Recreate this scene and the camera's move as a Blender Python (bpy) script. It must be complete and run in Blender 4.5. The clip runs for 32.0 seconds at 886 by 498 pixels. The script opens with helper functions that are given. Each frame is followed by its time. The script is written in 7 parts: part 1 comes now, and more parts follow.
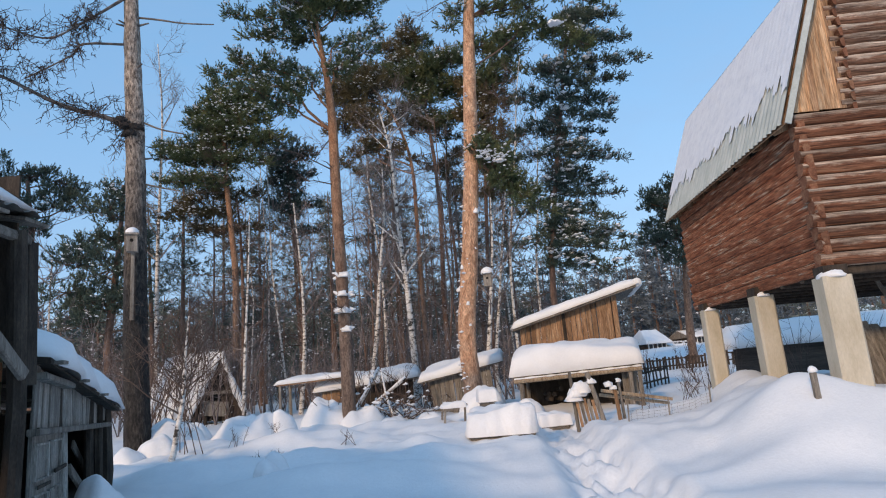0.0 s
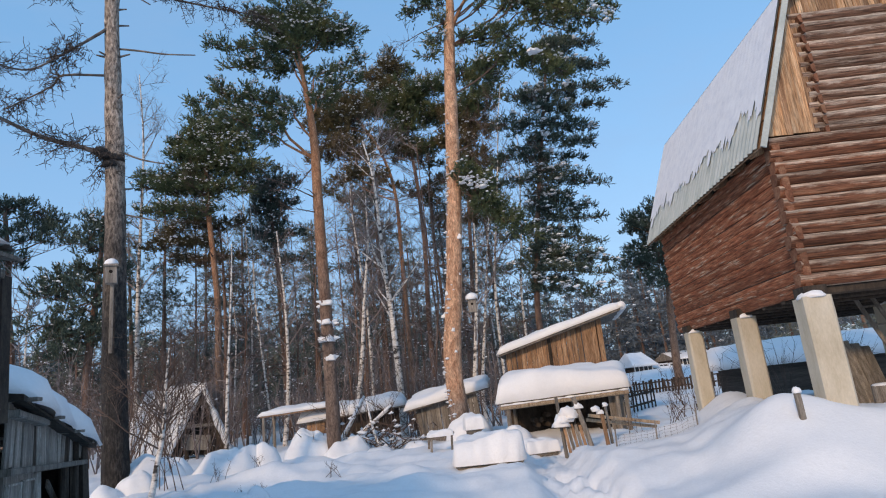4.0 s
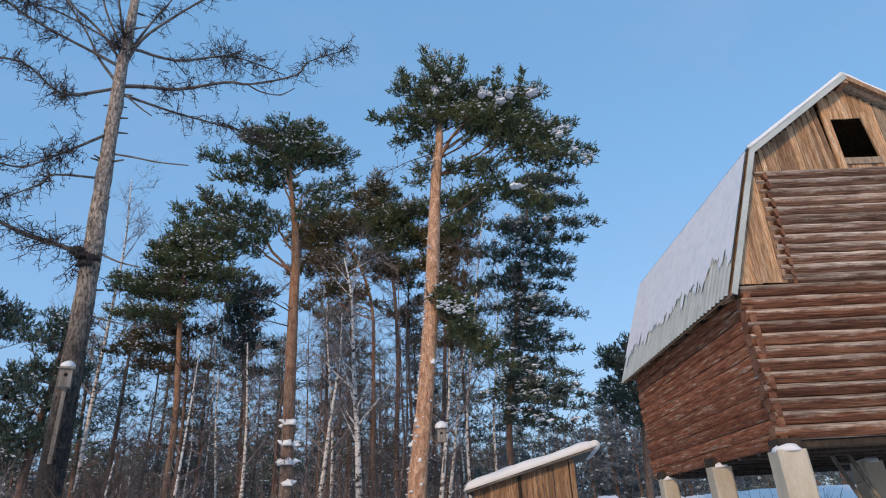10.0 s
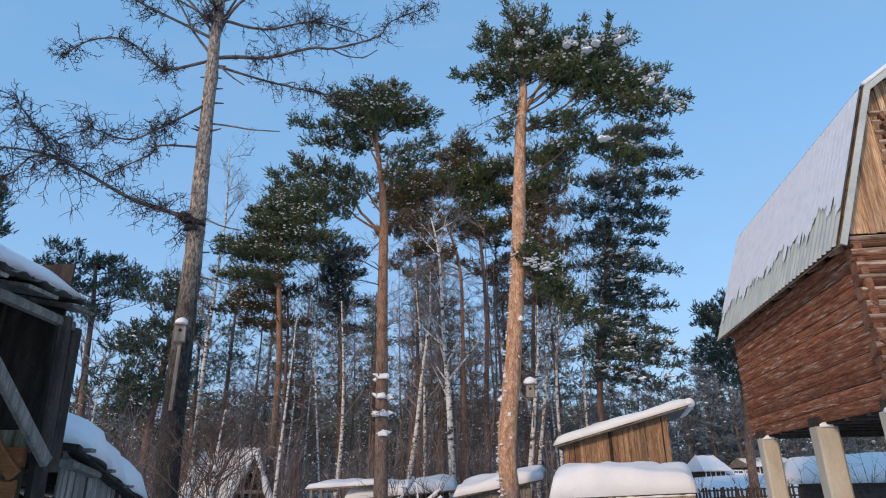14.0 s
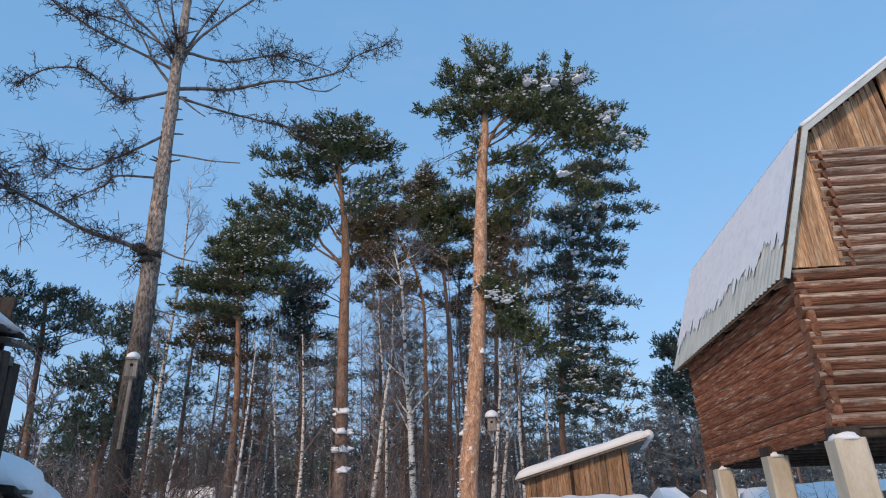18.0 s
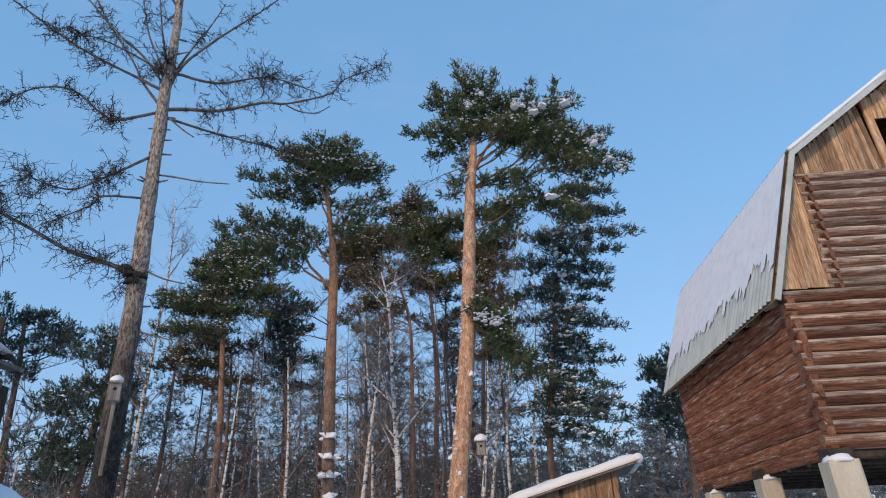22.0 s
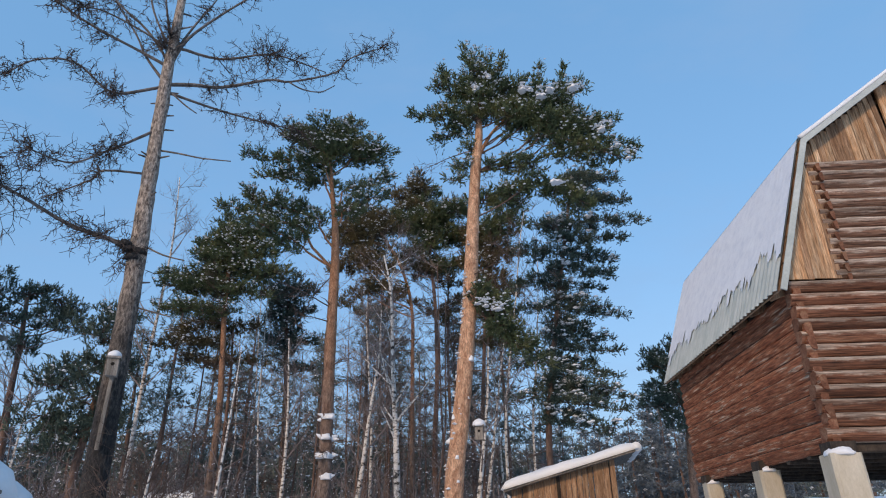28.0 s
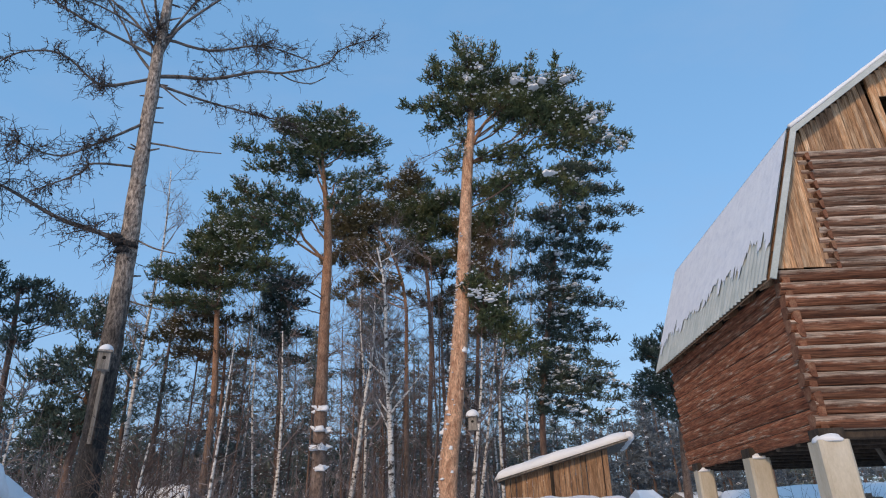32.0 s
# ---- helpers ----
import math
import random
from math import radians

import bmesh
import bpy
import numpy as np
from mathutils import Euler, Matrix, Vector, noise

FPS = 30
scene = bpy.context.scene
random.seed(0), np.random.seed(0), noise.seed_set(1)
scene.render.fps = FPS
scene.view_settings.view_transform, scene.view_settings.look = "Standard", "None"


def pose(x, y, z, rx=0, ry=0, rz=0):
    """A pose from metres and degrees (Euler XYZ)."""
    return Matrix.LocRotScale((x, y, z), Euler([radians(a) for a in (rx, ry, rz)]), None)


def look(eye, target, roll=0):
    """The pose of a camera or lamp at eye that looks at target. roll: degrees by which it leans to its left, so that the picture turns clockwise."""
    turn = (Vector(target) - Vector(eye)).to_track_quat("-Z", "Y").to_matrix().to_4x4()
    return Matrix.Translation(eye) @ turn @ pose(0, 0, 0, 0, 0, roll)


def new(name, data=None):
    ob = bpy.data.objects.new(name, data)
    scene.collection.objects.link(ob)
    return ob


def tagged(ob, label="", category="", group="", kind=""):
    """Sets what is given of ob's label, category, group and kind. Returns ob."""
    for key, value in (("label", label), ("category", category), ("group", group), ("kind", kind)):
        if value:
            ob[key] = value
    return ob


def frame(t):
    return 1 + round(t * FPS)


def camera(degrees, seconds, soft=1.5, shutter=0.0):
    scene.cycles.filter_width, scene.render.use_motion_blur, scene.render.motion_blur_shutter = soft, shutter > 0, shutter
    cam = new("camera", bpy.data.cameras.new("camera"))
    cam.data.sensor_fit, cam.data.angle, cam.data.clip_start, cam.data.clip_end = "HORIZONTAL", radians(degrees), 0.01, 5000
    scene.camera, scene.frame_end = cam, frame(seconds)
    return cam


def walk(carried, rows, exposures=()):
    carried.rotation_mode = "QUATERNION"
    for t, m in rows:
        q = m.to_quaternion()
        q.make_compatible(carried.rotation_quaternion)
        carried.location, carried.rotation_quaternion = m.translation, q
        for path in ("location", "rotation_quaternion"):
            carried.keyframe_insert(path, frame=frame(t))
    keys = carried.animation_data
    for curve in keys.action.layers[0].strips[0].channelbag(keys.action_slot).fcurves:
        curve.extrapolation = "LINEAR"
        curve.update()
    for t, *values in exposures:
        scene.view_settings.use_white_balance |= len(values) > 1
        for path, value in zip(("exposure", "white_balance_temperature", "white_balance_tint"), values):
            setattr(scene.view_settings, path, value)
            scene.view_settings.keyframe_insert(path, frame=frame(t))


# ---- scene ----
# One winter yard at the edge of a pine wood. The origin lies under the camera's
# standing place; y runs towards the wood, x to the barn side, z up.
EYE_Z = 1.6
cam = camera(70.84, 32.0, soft=1.1)
PATH = [
    (0, -0.135, -0.047, 1.582, 101.353, 4.730, -0.169),
    (0.5, -0.108, -0.041, 1.586, 101.168, 4.894, -0.662),
    (1, -0.133, -0.046, 1.586, 101.223, 4.847, -0.600),
    (1.5, -0.125, -0.040, 1.575, 101.584, 5.025, -0.914),
    (2, -0.123, -0.045, 1.594, 102.167, 4.317, -0.729),
    (2.5, -0.122, -0.034, 1.608, 103.069, 4.766, -1.134),
    (4.5, -0.114, -0.031, 1.591, 103.856, 5.953, -1.283),
    (5, -0.118, -0.034, 1.594, 104.357, 4.917, -1.005),
    (5.5, -0.083, -0.032, 1.617, 104.962, 4.341, -0.362),
    (6, -0.083, -0.041, 1.613, 105.877, 4.257, -1.805),
    (6.5, -0.097, -0.075, 1.625, 107.166, 2.832, -4.305),
    (7, -0.008, -0.066, 1.658, 110.873, 2.436, -1.125),
    (7.5, 0.025, -0.062, 1.658, 109.459, 3.017, -2.507),
    (8, 0.061, -0.045, 1.667, 113.299, 4.027, -4.231),
    (8.5, 0.057, -0.035, 1.682, 111.930, 6.572, -5.370),
    (9, 0.042, -0.002, 1.681, 115.264, 5.776, -4.133),
    (9.5, -0.022, -0.012, 1.667, 115.115, 4.322, -6.972),
    (10, -0.060, -0.008, 1.648, 114.568, 2.767, -4.488),
    (10.5, -0.069, -0.007, 1.649, 115.632, 2.522, -1.976),
    (11, -0.082, -0.025, 1.648, 116.600, 2.000, -2.523),
    (11.5, -0.063, -0.031, 1.646, 116.550, 2.501, -5.000),
    (12, -0.016, -0.018, 1.644, 115.246, 3.105, -6.419),
    (12.5, 0.024, -0.007, 1.649, 113.491, 2.572, -6.569),
    (13, 0.062, -0.011, 1.643, 114.099, 2.869, -6.414),
    (13.5, 0.025, -0.012, 1.640, 114.103, 2.792, -5.104),
    (14, -0.013, -0.023, 1.599, 111.075, 0.789, 3.394),
    (14.5, -0.043, -0.019, 1.622, 109.412, 0.967, 9.015),
    (15, -0.032, -0.057, 1.621, 110.918, 1.594, 5.451),
    (15.5, 0.042, -0.085, 1.588, 112.924, 2.114, 3.626),
    (17.5, 0.096, -0.062, 1.582, 113.514, 2.043, 0.082),
    (18, 0.091, -0.068, 1.583, 113.978, 1.862, 0.391),
    (18.5, 0.089, -0.076, 1.590, 114.288, 1.833, 0.775),
    (19, 0.091, -0.076, 1.591, 114.591, 1.914, 1.180),
    (19.5, 0.100, -0.076, 1.590, 114.735, 1.725, 1.010),
    (20, 0.077, -0.076, 1.588, 114.756, 1.578, 0.059),
    (20.5, 0.063, -0.055, 1.582, 114.710, 1.208, -1.152),
    (21, 0.021, -0.034, 1.582, 114.663, 2.495, -2.090),
    (21.5, 0.015, -0.013, 1.578, 114.309, 3.303, -2.584),
    (22, -0.032, -0.034, 1.580, 116.013, 2.347, -0.948),
    (22.5, -0.063, -0.044, 1.563, 114.511, 1.343, -0.112),
    (23, -0.025, 0.001, 1.541, 113.351, -0.906, -8.641),
    (23.5, 0.051, 0.068, 1.540, 114.083, 1.451, -15.687),
    (24, 0.067, 0.094, 1.574, 111.824, 1.503, -17.343),
    (24.5, 0.116, 0.164, 1.598, 111.127, 1.840, -20.098),
    (25, 0.055, 0.157, 1.619, 110.969, 2.914, -11.918),
    (25.5, 0.047, 0.175, 1.593, 111.337, 2.872, -7.284),
    (27.5, 0.036, 0.149, 1.597, 113.508, 1.254, -3.049),
    (28, 0.027, 0.125, 1.577, 114.735, 0.926, -1.147),
    (28.5, 0.025, 0.127, 1.583, 114.263, 0.495, -0.152),
    (29, 0.030, 0.117, 1.566, 114.731, 0.442, -0.068),
    (29.5, 0.038, 0.129, 1.568, 115.264, 0.299, -0.581),
    (30, 0.045, 0.127, 1.567, 114.824, 0.565, -0.956),
    (30.5, 0.019, 0.094, 1.576, 115.016, 0.868, -0.640),
    (31, 0.048, 0.114, 1.582, 114.763, 1.106, -0.585),
    (31.5, 0.046, 0.120, 1.548, 114.795, 1.115, -0.789),
    (32, 0.069, 0.131, 1.568, 113.985, 1.473, -1.493),
]
EXPOSURES = [(0.0, 1.34, 8150, 10), (3.0, 1.32, 8050, 10), (6.0, 1.25, 7850, 10), (9.0, 1.20, 7720, 10), (13.4, 1.21, 7720, 10), (14.4, 1.33, 7850, 10), (15.2, 1.33, 7850, 10), (17.5, 1.23, 7720, 10), (32.0, 1.19, 7720, 10)]
walk(cam, [(t, pose(*p)) for t, *p in PATH], EXPOSURES)

# ---------------------------------------------------------------- light
SUN_EL, SUN_BEARING = 22.0, 208.0          # degrees; bearing clockwise from +y
world = bpy.data.worlds.new("winter_sky")
scene.world = world
world.use_nodes = True
wn = world.node_tree.nodes
sky = wn.new("ShaderNodeTexSky")
sky.sky_type = "NISHITA"
sky.sun_disc = False
sky.sun_elevation, sky.sun_rotation = radians(SUN_EL), radians(SUN_BEARING)
sky.altitude, sky.air_density, sky.dust_density, sky.ozone_density = 400, 1.0, 1.0, 2.0
wn["Background"].inputs["Strength"].default_value = 0.15
clear = wn.new("ShaderNodeHueSaturation")      # cold, dry and very clear winter air
clear.inputs["Saturation"].default_value = 1.06
world.node_tree.links.new(sky.outputs["Color"], clear.inputs["Color"])
haze = wn.new("ShaderNodeMix")                 # a thin even veil over the whole sky
haze.data_type = "RGBA"
haze.inputs["Factor"].default_value = 0.72
haze.inputs["B"].default_value = (0.40, 1.18, 2.5, 1.0)
world.node_tree.links.new(clear.outputs["Color"], haze.inputs["A"])
wl = world.node_tree.links
ray = wn.new("ShaderNodeTexCoord")
up = wn.new("ShaderNodeSeparateXYZ")
wl.new(ray.outputs["Generated"], up.inputs[0])
low = wn.new("ShaderNodeMapRange")             # paler, greyer air towards the horizon
low.interpolation_type = "SMOOTHSTEP"
low.inputs["From Min"].default_value, low.inputs["From Max"].default_value = 0.02, 0.5
low.inputs["To Min"].default_value, low.inputs["To Max"].default_value = 0.55, 0.0
wl.new(up.outputs["Z"], low.inputs["Value"])
veil, streak = wn.new("ShaderNodeMapping"), wn.new("ShaderNodeTexNoise")
veil.inputs["Scale"].default_value, veil.inputs["Rotation"].default_value = (1.6, 3.2, 5.5), (0.2, 0.5, 0.6)
streak.inputs["Scale"].default_value, streak.inputs["Detail"].default_value, streak.inputs["Roughness"].default_value = 1.7, 6, 0.6
wl.new(ray.outputs["Generated"], veil.inputs["Vector"])
wl.new(veil.outputs[0], streak.inputs["Vector"])
wisp = wn.new("ShaderNodeMapRange")            # thin high cloud
wisp.inputs["From Min"].default_value, wisp.inputs["From Max"].default_value = 0.48, 0.75
wisp.inputs["To Min"].default_value, wisp.inputs["To Max"].default_value = 0.0, 0.30
wl.new(streak.outputs["Fac"], wisp.inputs["Value"])
both = wn.new("ShaderNodeMath")
both.operation, both.use_clamp = "ADD", True
wl.new(low.outputs[0], both.inputs[0])
wl.new(wisp.outputs[0], both.inputs[1])
air = wn.new("ShaderNodeMix")
air.data_type = "RGBA"
air.inputs["B"].default_value = (0.80, 1.36, 2.42, 1.0)
wl.new(both.outputs[0], air.inputs["Factor"])
wl.new(haze.outputs["Result"], air.inputs["A"])
wl.new(air.outputs["Result"], wn["Background"].inputs["Color"])
sun_data = bpy.data.lights.new("sun", "SUN")
sun_data.energy, sun_data.angle, sun_data.color = 0.80, radians(5.0), (1.0, 0.76, 0.56)
sun = new("sun", sun_data)
_b, _e = radians(SUN_BEARING), radians(SUN_EL)
_to = Vector((math.sin(_b) * math.cos(_e), math.cos(_b) * math.cos(_e), math.sin(_e)))
sun.matrix_world = look(_to * 60, (0, 0, 0))


# ---------------------------------------------------------------- materials
def surf(name, cols, scale=4.0, stretch=(1, 1, 1), rough=0.8, bump=0.25, fine=60.0, depth=0.01, rnd=0.0,
         island=0.0, metal=0.0, spec=0.3, mottle=0.35, pos=None):
    """A worn surface: a ramp of colours over large noise, darkened by fine grain, with relief from both."""
    m = bpy.data.materials.new(name)
    m.use_nodes = True
    nt, ln = m.node_tree.nodes, m.node_tree.links
    b = nt["Principled BSDF"]
    b.inputs["Roughness"].default_value, b.inputs["Metallic"].default_value = rough, metal
    b.inputs["Specular IOR Level"].default_value = spec
    tc, mp = nt.new("ShaderNodeTexCoord"), nt.new("ShaderNodeMapping")
    mp.inputs["Scale"].default_value = stretch
    ln.new(tc.outputs["Object"], mp.inputs["Vector"])
    info = nt.new("ShaderNodeObjectInfo")
    if rnd:
        shift = nt.new("ShaderNodeVectorMath")
        shift.operation = "MULTIPLY"
        shift.inputs[1].default_value = (17.0, 11.0, 7.0)
        comb = nt.new("ShaderNodeCombineXYZ")
        for k in range(3):
            ln.new(info.outputs["Random"], comb.inputs[k])
        ln.new(comb.outputs[0], shift.inputs[0])
        ln.new(shift.outputs[0], mp.inputs["Location"])
    n1, n2 = nt.new("ShaderNodeTexNoise"), nt.new("ShaderNodeTexNoise")
    n1.inputs["Scale"].default_value, n1.inputs["Detail"].default_value = scale, 6
    n2.inputs["Scale"].default_value, n2.inputs["Detail"].default_value = fine, 4
    for n in (n1, n2):
        n.inputs["Roughness"].default_value = 0.65
        ln.new(mp.outputs[0], n.inputs["Vector"])
    ramp = nt.new("ShaderNodeValToRGB")
    el = ramp.color_ramp.elements
    lo, hi = 0.3, 0.7
    for i, c in enumerate(cols):
        p = pos[i] if pos else lo + (hi - lo) * i / max(1, len(cols) - 1)
        e = el[i] if i < 2 else el.new(p)
        e.position, e.color = p, (*c, 1)
    ln.new(n1.outputs["Fac"], ramp.inputs["Fac"])
    hsv = nt.new("ShaderNodeHueSaturation")
    ln.new(ramp.outputs["Color"], hsv.inputs["Color"])
    grain = nt.new("ShaderNodeMapRange")
    grain.inputs["From Min"].default_value, grain.inputs["From Max"].default_value = 0.3, 0.7
    grain.inputs["To Min"].default_value, grain.inputs["To Max"].default_value = 1 - mottle, 1 + mottle * 0.6
    ln.new(n2.outputs["Fac"], grain.inputs["Value"])
    out = grain.outputs[0]
    for on, src in ((rnd, info.outputs["Random"]), (island, None)):
        if on:
            if src is None:
                src = nt.new("ShaderNodeNewGeometry").outputs["Random Per Island"]
            r = nt.new("ShaderNodeMapRange")
            r.inputs["To Min"].default_value, r.inputs["To Max"].default_value = 1 - on, 1 + on
            ln.new(src, r.inputs["Value"])
            mul = nt.new("ShaderNodeMath")
            mul.operation = "MULTIPLY"
            ln.new(out, mul.inputs[0])
            ln.new(r.outputs[0], mul.inputs[1])
            out = mul.outputs[0]
    ln.new(out, hsv.inputs["Value"])
    ln.new(hsv.outputs["Color"], b.inputs["Base Color"])
    if bump:
        add = nt.new("ShaderNodeMath")
        add.operation = "ADD"
        ln.new(n1.outputs["Fac"], add.inputs[0])
        ln.new(n2.outputs["Fac"], add.inputs[1])
        bp = nt.new("ShaderNodeBump")
        bp.inputs["Strength"].default_value, bp.inputs["Distance"].default_value = bump, depth
        ln.new(add.outputs[0], bp.inputs["Height"])
        ln.new(bp.outputs[0], b.inputs["Normal"])
    return m


def bark_pine(name, low, high, z0, z1, scale=4.5):
    """Pine bark: grey plates low on the stem turn to thin orange bark higher up. On the larch: painted shade below,
    sunlit bark above.
    """
    m = surf(name, [low[0], low[1], low[2]], scale=scale, stretch=(2.2, 2.2, 0.8), rough=0.9, bump=1.0, fine=17, depth=0.04, mottle=0.6)
    nt, ln = m.node_tree.nodes, m.node_tree.links
    hsv = next(n for n in nt if n.bl_idname == "ShaderNodeHueSaturation")
    ramp = next(n for n in nt if n.bl_idname == "ShaderNodeValToRGB")
    tc = next(n for n in nt if n.bl_idname == "ShaderNodeTexCoord")
    sep = nt.new("ShaderNodeSeparateXYZ")
    ln.new(tc.outputs["Object"], sep.inputs[0])
    wob = nt.new("ShaderNodeTexNoise")
    wob.inputs["Scale"].default_value = 1.3
    ln.new(tc.outputs["Object"], wob.inputs["Vector"])
    add = nt.new("ShaderNodeMath")
    add.operation = "MULTIPLY_ADD"
    ln.new(wob.outputs["Fac"], add.inputs[0])
    add.inputs[1].default_value = 4.0
    ln.new(sep.outputs["Z"], add.inputs[2])
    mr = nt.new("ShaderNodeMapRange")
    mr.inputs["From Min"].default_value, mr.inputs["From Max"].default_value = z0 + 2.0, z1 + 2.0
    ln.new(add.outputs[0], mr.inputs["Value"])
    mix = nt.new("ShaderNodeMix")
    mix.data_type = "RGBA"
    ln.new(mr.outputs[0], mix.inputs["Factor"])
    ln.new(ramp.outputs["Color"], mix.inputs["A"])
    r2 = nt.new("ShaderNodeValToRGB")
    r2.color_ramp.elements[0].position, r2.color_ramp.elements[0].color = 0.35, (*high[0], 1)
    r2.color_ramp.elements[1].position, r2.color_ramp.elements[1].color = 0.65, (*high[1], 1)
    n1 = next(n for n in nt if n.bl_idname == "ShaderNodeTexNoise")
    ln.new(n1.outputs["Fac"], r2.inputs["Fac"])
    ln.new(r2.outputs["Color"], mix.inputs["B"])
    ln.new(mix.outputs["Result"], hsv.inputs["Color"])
    return m


def crest_lit_logs(name, z0, step, body, crest, low, seed):
    """A log wall: light on the upper rounding of every course is put into the colour, raggedly, above a brown body."""
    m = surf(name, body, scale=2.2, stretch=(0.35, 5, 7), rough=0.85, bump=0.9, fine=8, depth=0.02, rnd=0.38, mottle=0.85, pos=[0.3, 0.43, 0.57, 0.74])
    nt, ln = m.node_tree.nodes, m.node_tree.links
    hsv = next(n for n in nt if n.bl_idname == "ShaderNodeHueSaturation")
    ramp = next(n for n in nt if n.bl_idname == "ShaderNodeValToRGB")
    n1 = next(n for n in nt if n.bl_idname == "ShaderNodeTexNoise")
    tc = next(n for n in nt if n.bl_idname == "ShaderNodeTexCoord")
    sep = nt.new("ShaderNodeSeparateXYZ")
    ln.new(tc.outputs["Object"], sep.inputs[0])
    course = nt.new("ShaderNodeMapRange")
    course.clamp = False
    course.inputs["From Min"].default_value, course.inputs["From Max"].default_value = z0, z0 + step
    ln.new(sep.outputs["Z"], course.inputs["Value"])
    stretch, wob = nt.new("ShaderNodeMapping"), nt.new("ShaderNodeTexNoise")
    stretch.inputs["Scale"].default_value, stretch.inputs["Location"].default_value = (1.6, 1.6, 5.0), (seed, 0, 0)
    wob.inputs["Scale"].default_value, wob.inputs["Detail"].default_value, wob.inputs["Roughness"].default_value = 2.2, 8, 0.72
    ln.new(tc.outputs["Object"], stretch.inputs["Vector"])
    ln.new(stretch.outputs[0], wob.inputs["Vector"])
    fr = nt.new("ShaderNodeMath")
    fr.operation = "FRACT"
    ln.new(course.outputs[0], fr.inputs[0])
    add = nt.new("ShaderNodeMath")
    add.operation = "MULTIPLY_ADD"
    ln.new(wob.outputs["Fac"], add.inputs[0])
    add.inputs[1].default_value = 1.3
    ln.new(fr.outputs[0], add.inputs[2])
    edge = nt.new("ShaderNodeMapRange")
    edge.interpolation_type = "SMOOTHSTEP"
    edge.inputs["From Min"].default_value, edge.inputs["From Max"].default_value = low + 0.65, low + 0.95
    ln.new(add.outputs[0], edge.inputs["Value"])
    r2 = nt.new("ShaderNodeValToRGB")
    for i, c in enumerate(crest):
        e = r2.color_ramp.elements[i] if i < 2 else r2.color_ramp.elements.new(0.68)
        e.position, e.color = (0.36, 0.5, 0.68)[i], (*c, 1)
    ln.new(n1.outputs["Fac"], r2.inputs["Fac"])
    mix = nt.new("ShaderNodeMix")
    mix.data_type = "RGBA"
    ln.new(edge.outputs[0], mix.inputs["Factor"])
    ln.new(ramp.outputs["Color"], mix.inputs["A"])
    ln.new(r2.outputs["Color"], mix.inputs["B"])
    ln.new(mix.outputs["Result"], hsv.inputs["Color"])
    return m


SNOW = surf("snow", [(0.75, 0.76, 0.785), (0.80, 0.805, 0.82), (0.84, 0.84, 0.85)], scale=1.2, rough=0.75, bump=0.35, fine=22, depth=0.02, mottle=0.03, spec=0.2)
SNOW_LOW = surf("snow_dusting", [(0.70, 0.71, 0.76), (0.80, 0.80, 0.83), (0.86, 0.86, 0.88)], scale=5, rough=0.8, bump=0.3, fine=50, depth=0.006, mottle=0.06, spec=0.2)
LOG_GREY = surf("weathered_log", [(0.085, 0.034, 0.02), (0.145, 0.06, 0.035), (0.20, 0.098, 0.06), (0.31, 0.21, 0.145)], scale=2.2, stretch=(0.35, 5, 7), rough=0.85, bump=0.8, fine=26, depth=0.02, rnd=0.25, mottle=0.5, pos=[0.3, 0.43, 0.57, 0.74])
LOG_RED = surf("red_brown_log", [(0.12, 0.036, 0.019), (0.29, 0.092, 0.044), (0.37, 0.15, 0.08), (0.54, 0.40, 0.30)], scale=2.9, stretch=(8, 0.6, 8), rough=0.85, bump=0.8, fine=7, depth=0.02, rnd=0.25, mottle=0.75, pos=[0.28, 0.44, 0.57, 0.645])
# second colour list: sky-lit tops of the courses, painted over the darker bodies
LOG_LOWER = crest_lit_logs("lower_front_logs", 1.55, 2.13 / 12, [(0.075, 0.03, 0.018), (0.15, 0.06, 0.034), (0.23, 0.10, 0.058), (0.33, 0.20, 0.13)], [(0.22, 0.13, 0.09), (0.39, 0.285, 0.22), (0.54, 0.44, 0.36)], 0.46, 3.0)
LOG_UPPER = crest_lit_logs("upper_front_logs", 3.68, 1.90 / 12, [(0.09, 0.042, 0.027), (0.17, 0.085, 0.055), (0.25, 0.145, 0.10), (0.36, 0.25, 0.18)], [(0.26, 0.175, 0.13), (0.43, 0.33, 0.265), (0.57, 0.48, 0.40)], 0.36, 9.0)
LOG_END = surf("log_end", [(0.11, 0.042, 0.024), (0.20, 0.085, 0.05), (0.28, 0.16, 0.10)], scale=9, rough=0.9, bump=0.5, fine=45, rnd=0.25)
PLANK_NEW = surf("fresh_pine_plank", [(0.30, 0.145, 0.072), (0.47, 0.26, 0.135), (0.55, 0.36, 0.22), (0.54, 0.43, 0.32)], scale=2.6, stretch=(7, 7, 0.6), rough=0.75, bump=0.35, fine=9, rnd=0.25, mottle=0.6)
PLANK_PALE = surf("bleached_plank", [(0.26, 0.18, 0.115), (0.40, 0.30, 0.21), (0.50, 0.41, 0.31)], scale=2.5, stretch=(7, 7, 0.6), rough=0.85, bump=0.5, fine=9, rnd=0.2, mottle=0.6)
PLANK_OLD = surf("grey_old_plank", [(0.10, 0.085, 0.072), (0.21, 0.185, 0.16), (0.33, 0.295, 0.26)], scale=2.5, stretch=(7, 7, 0.6), rough=0.9, bump=0.6, fine=26, rnd=0.25, mottle=0.45)
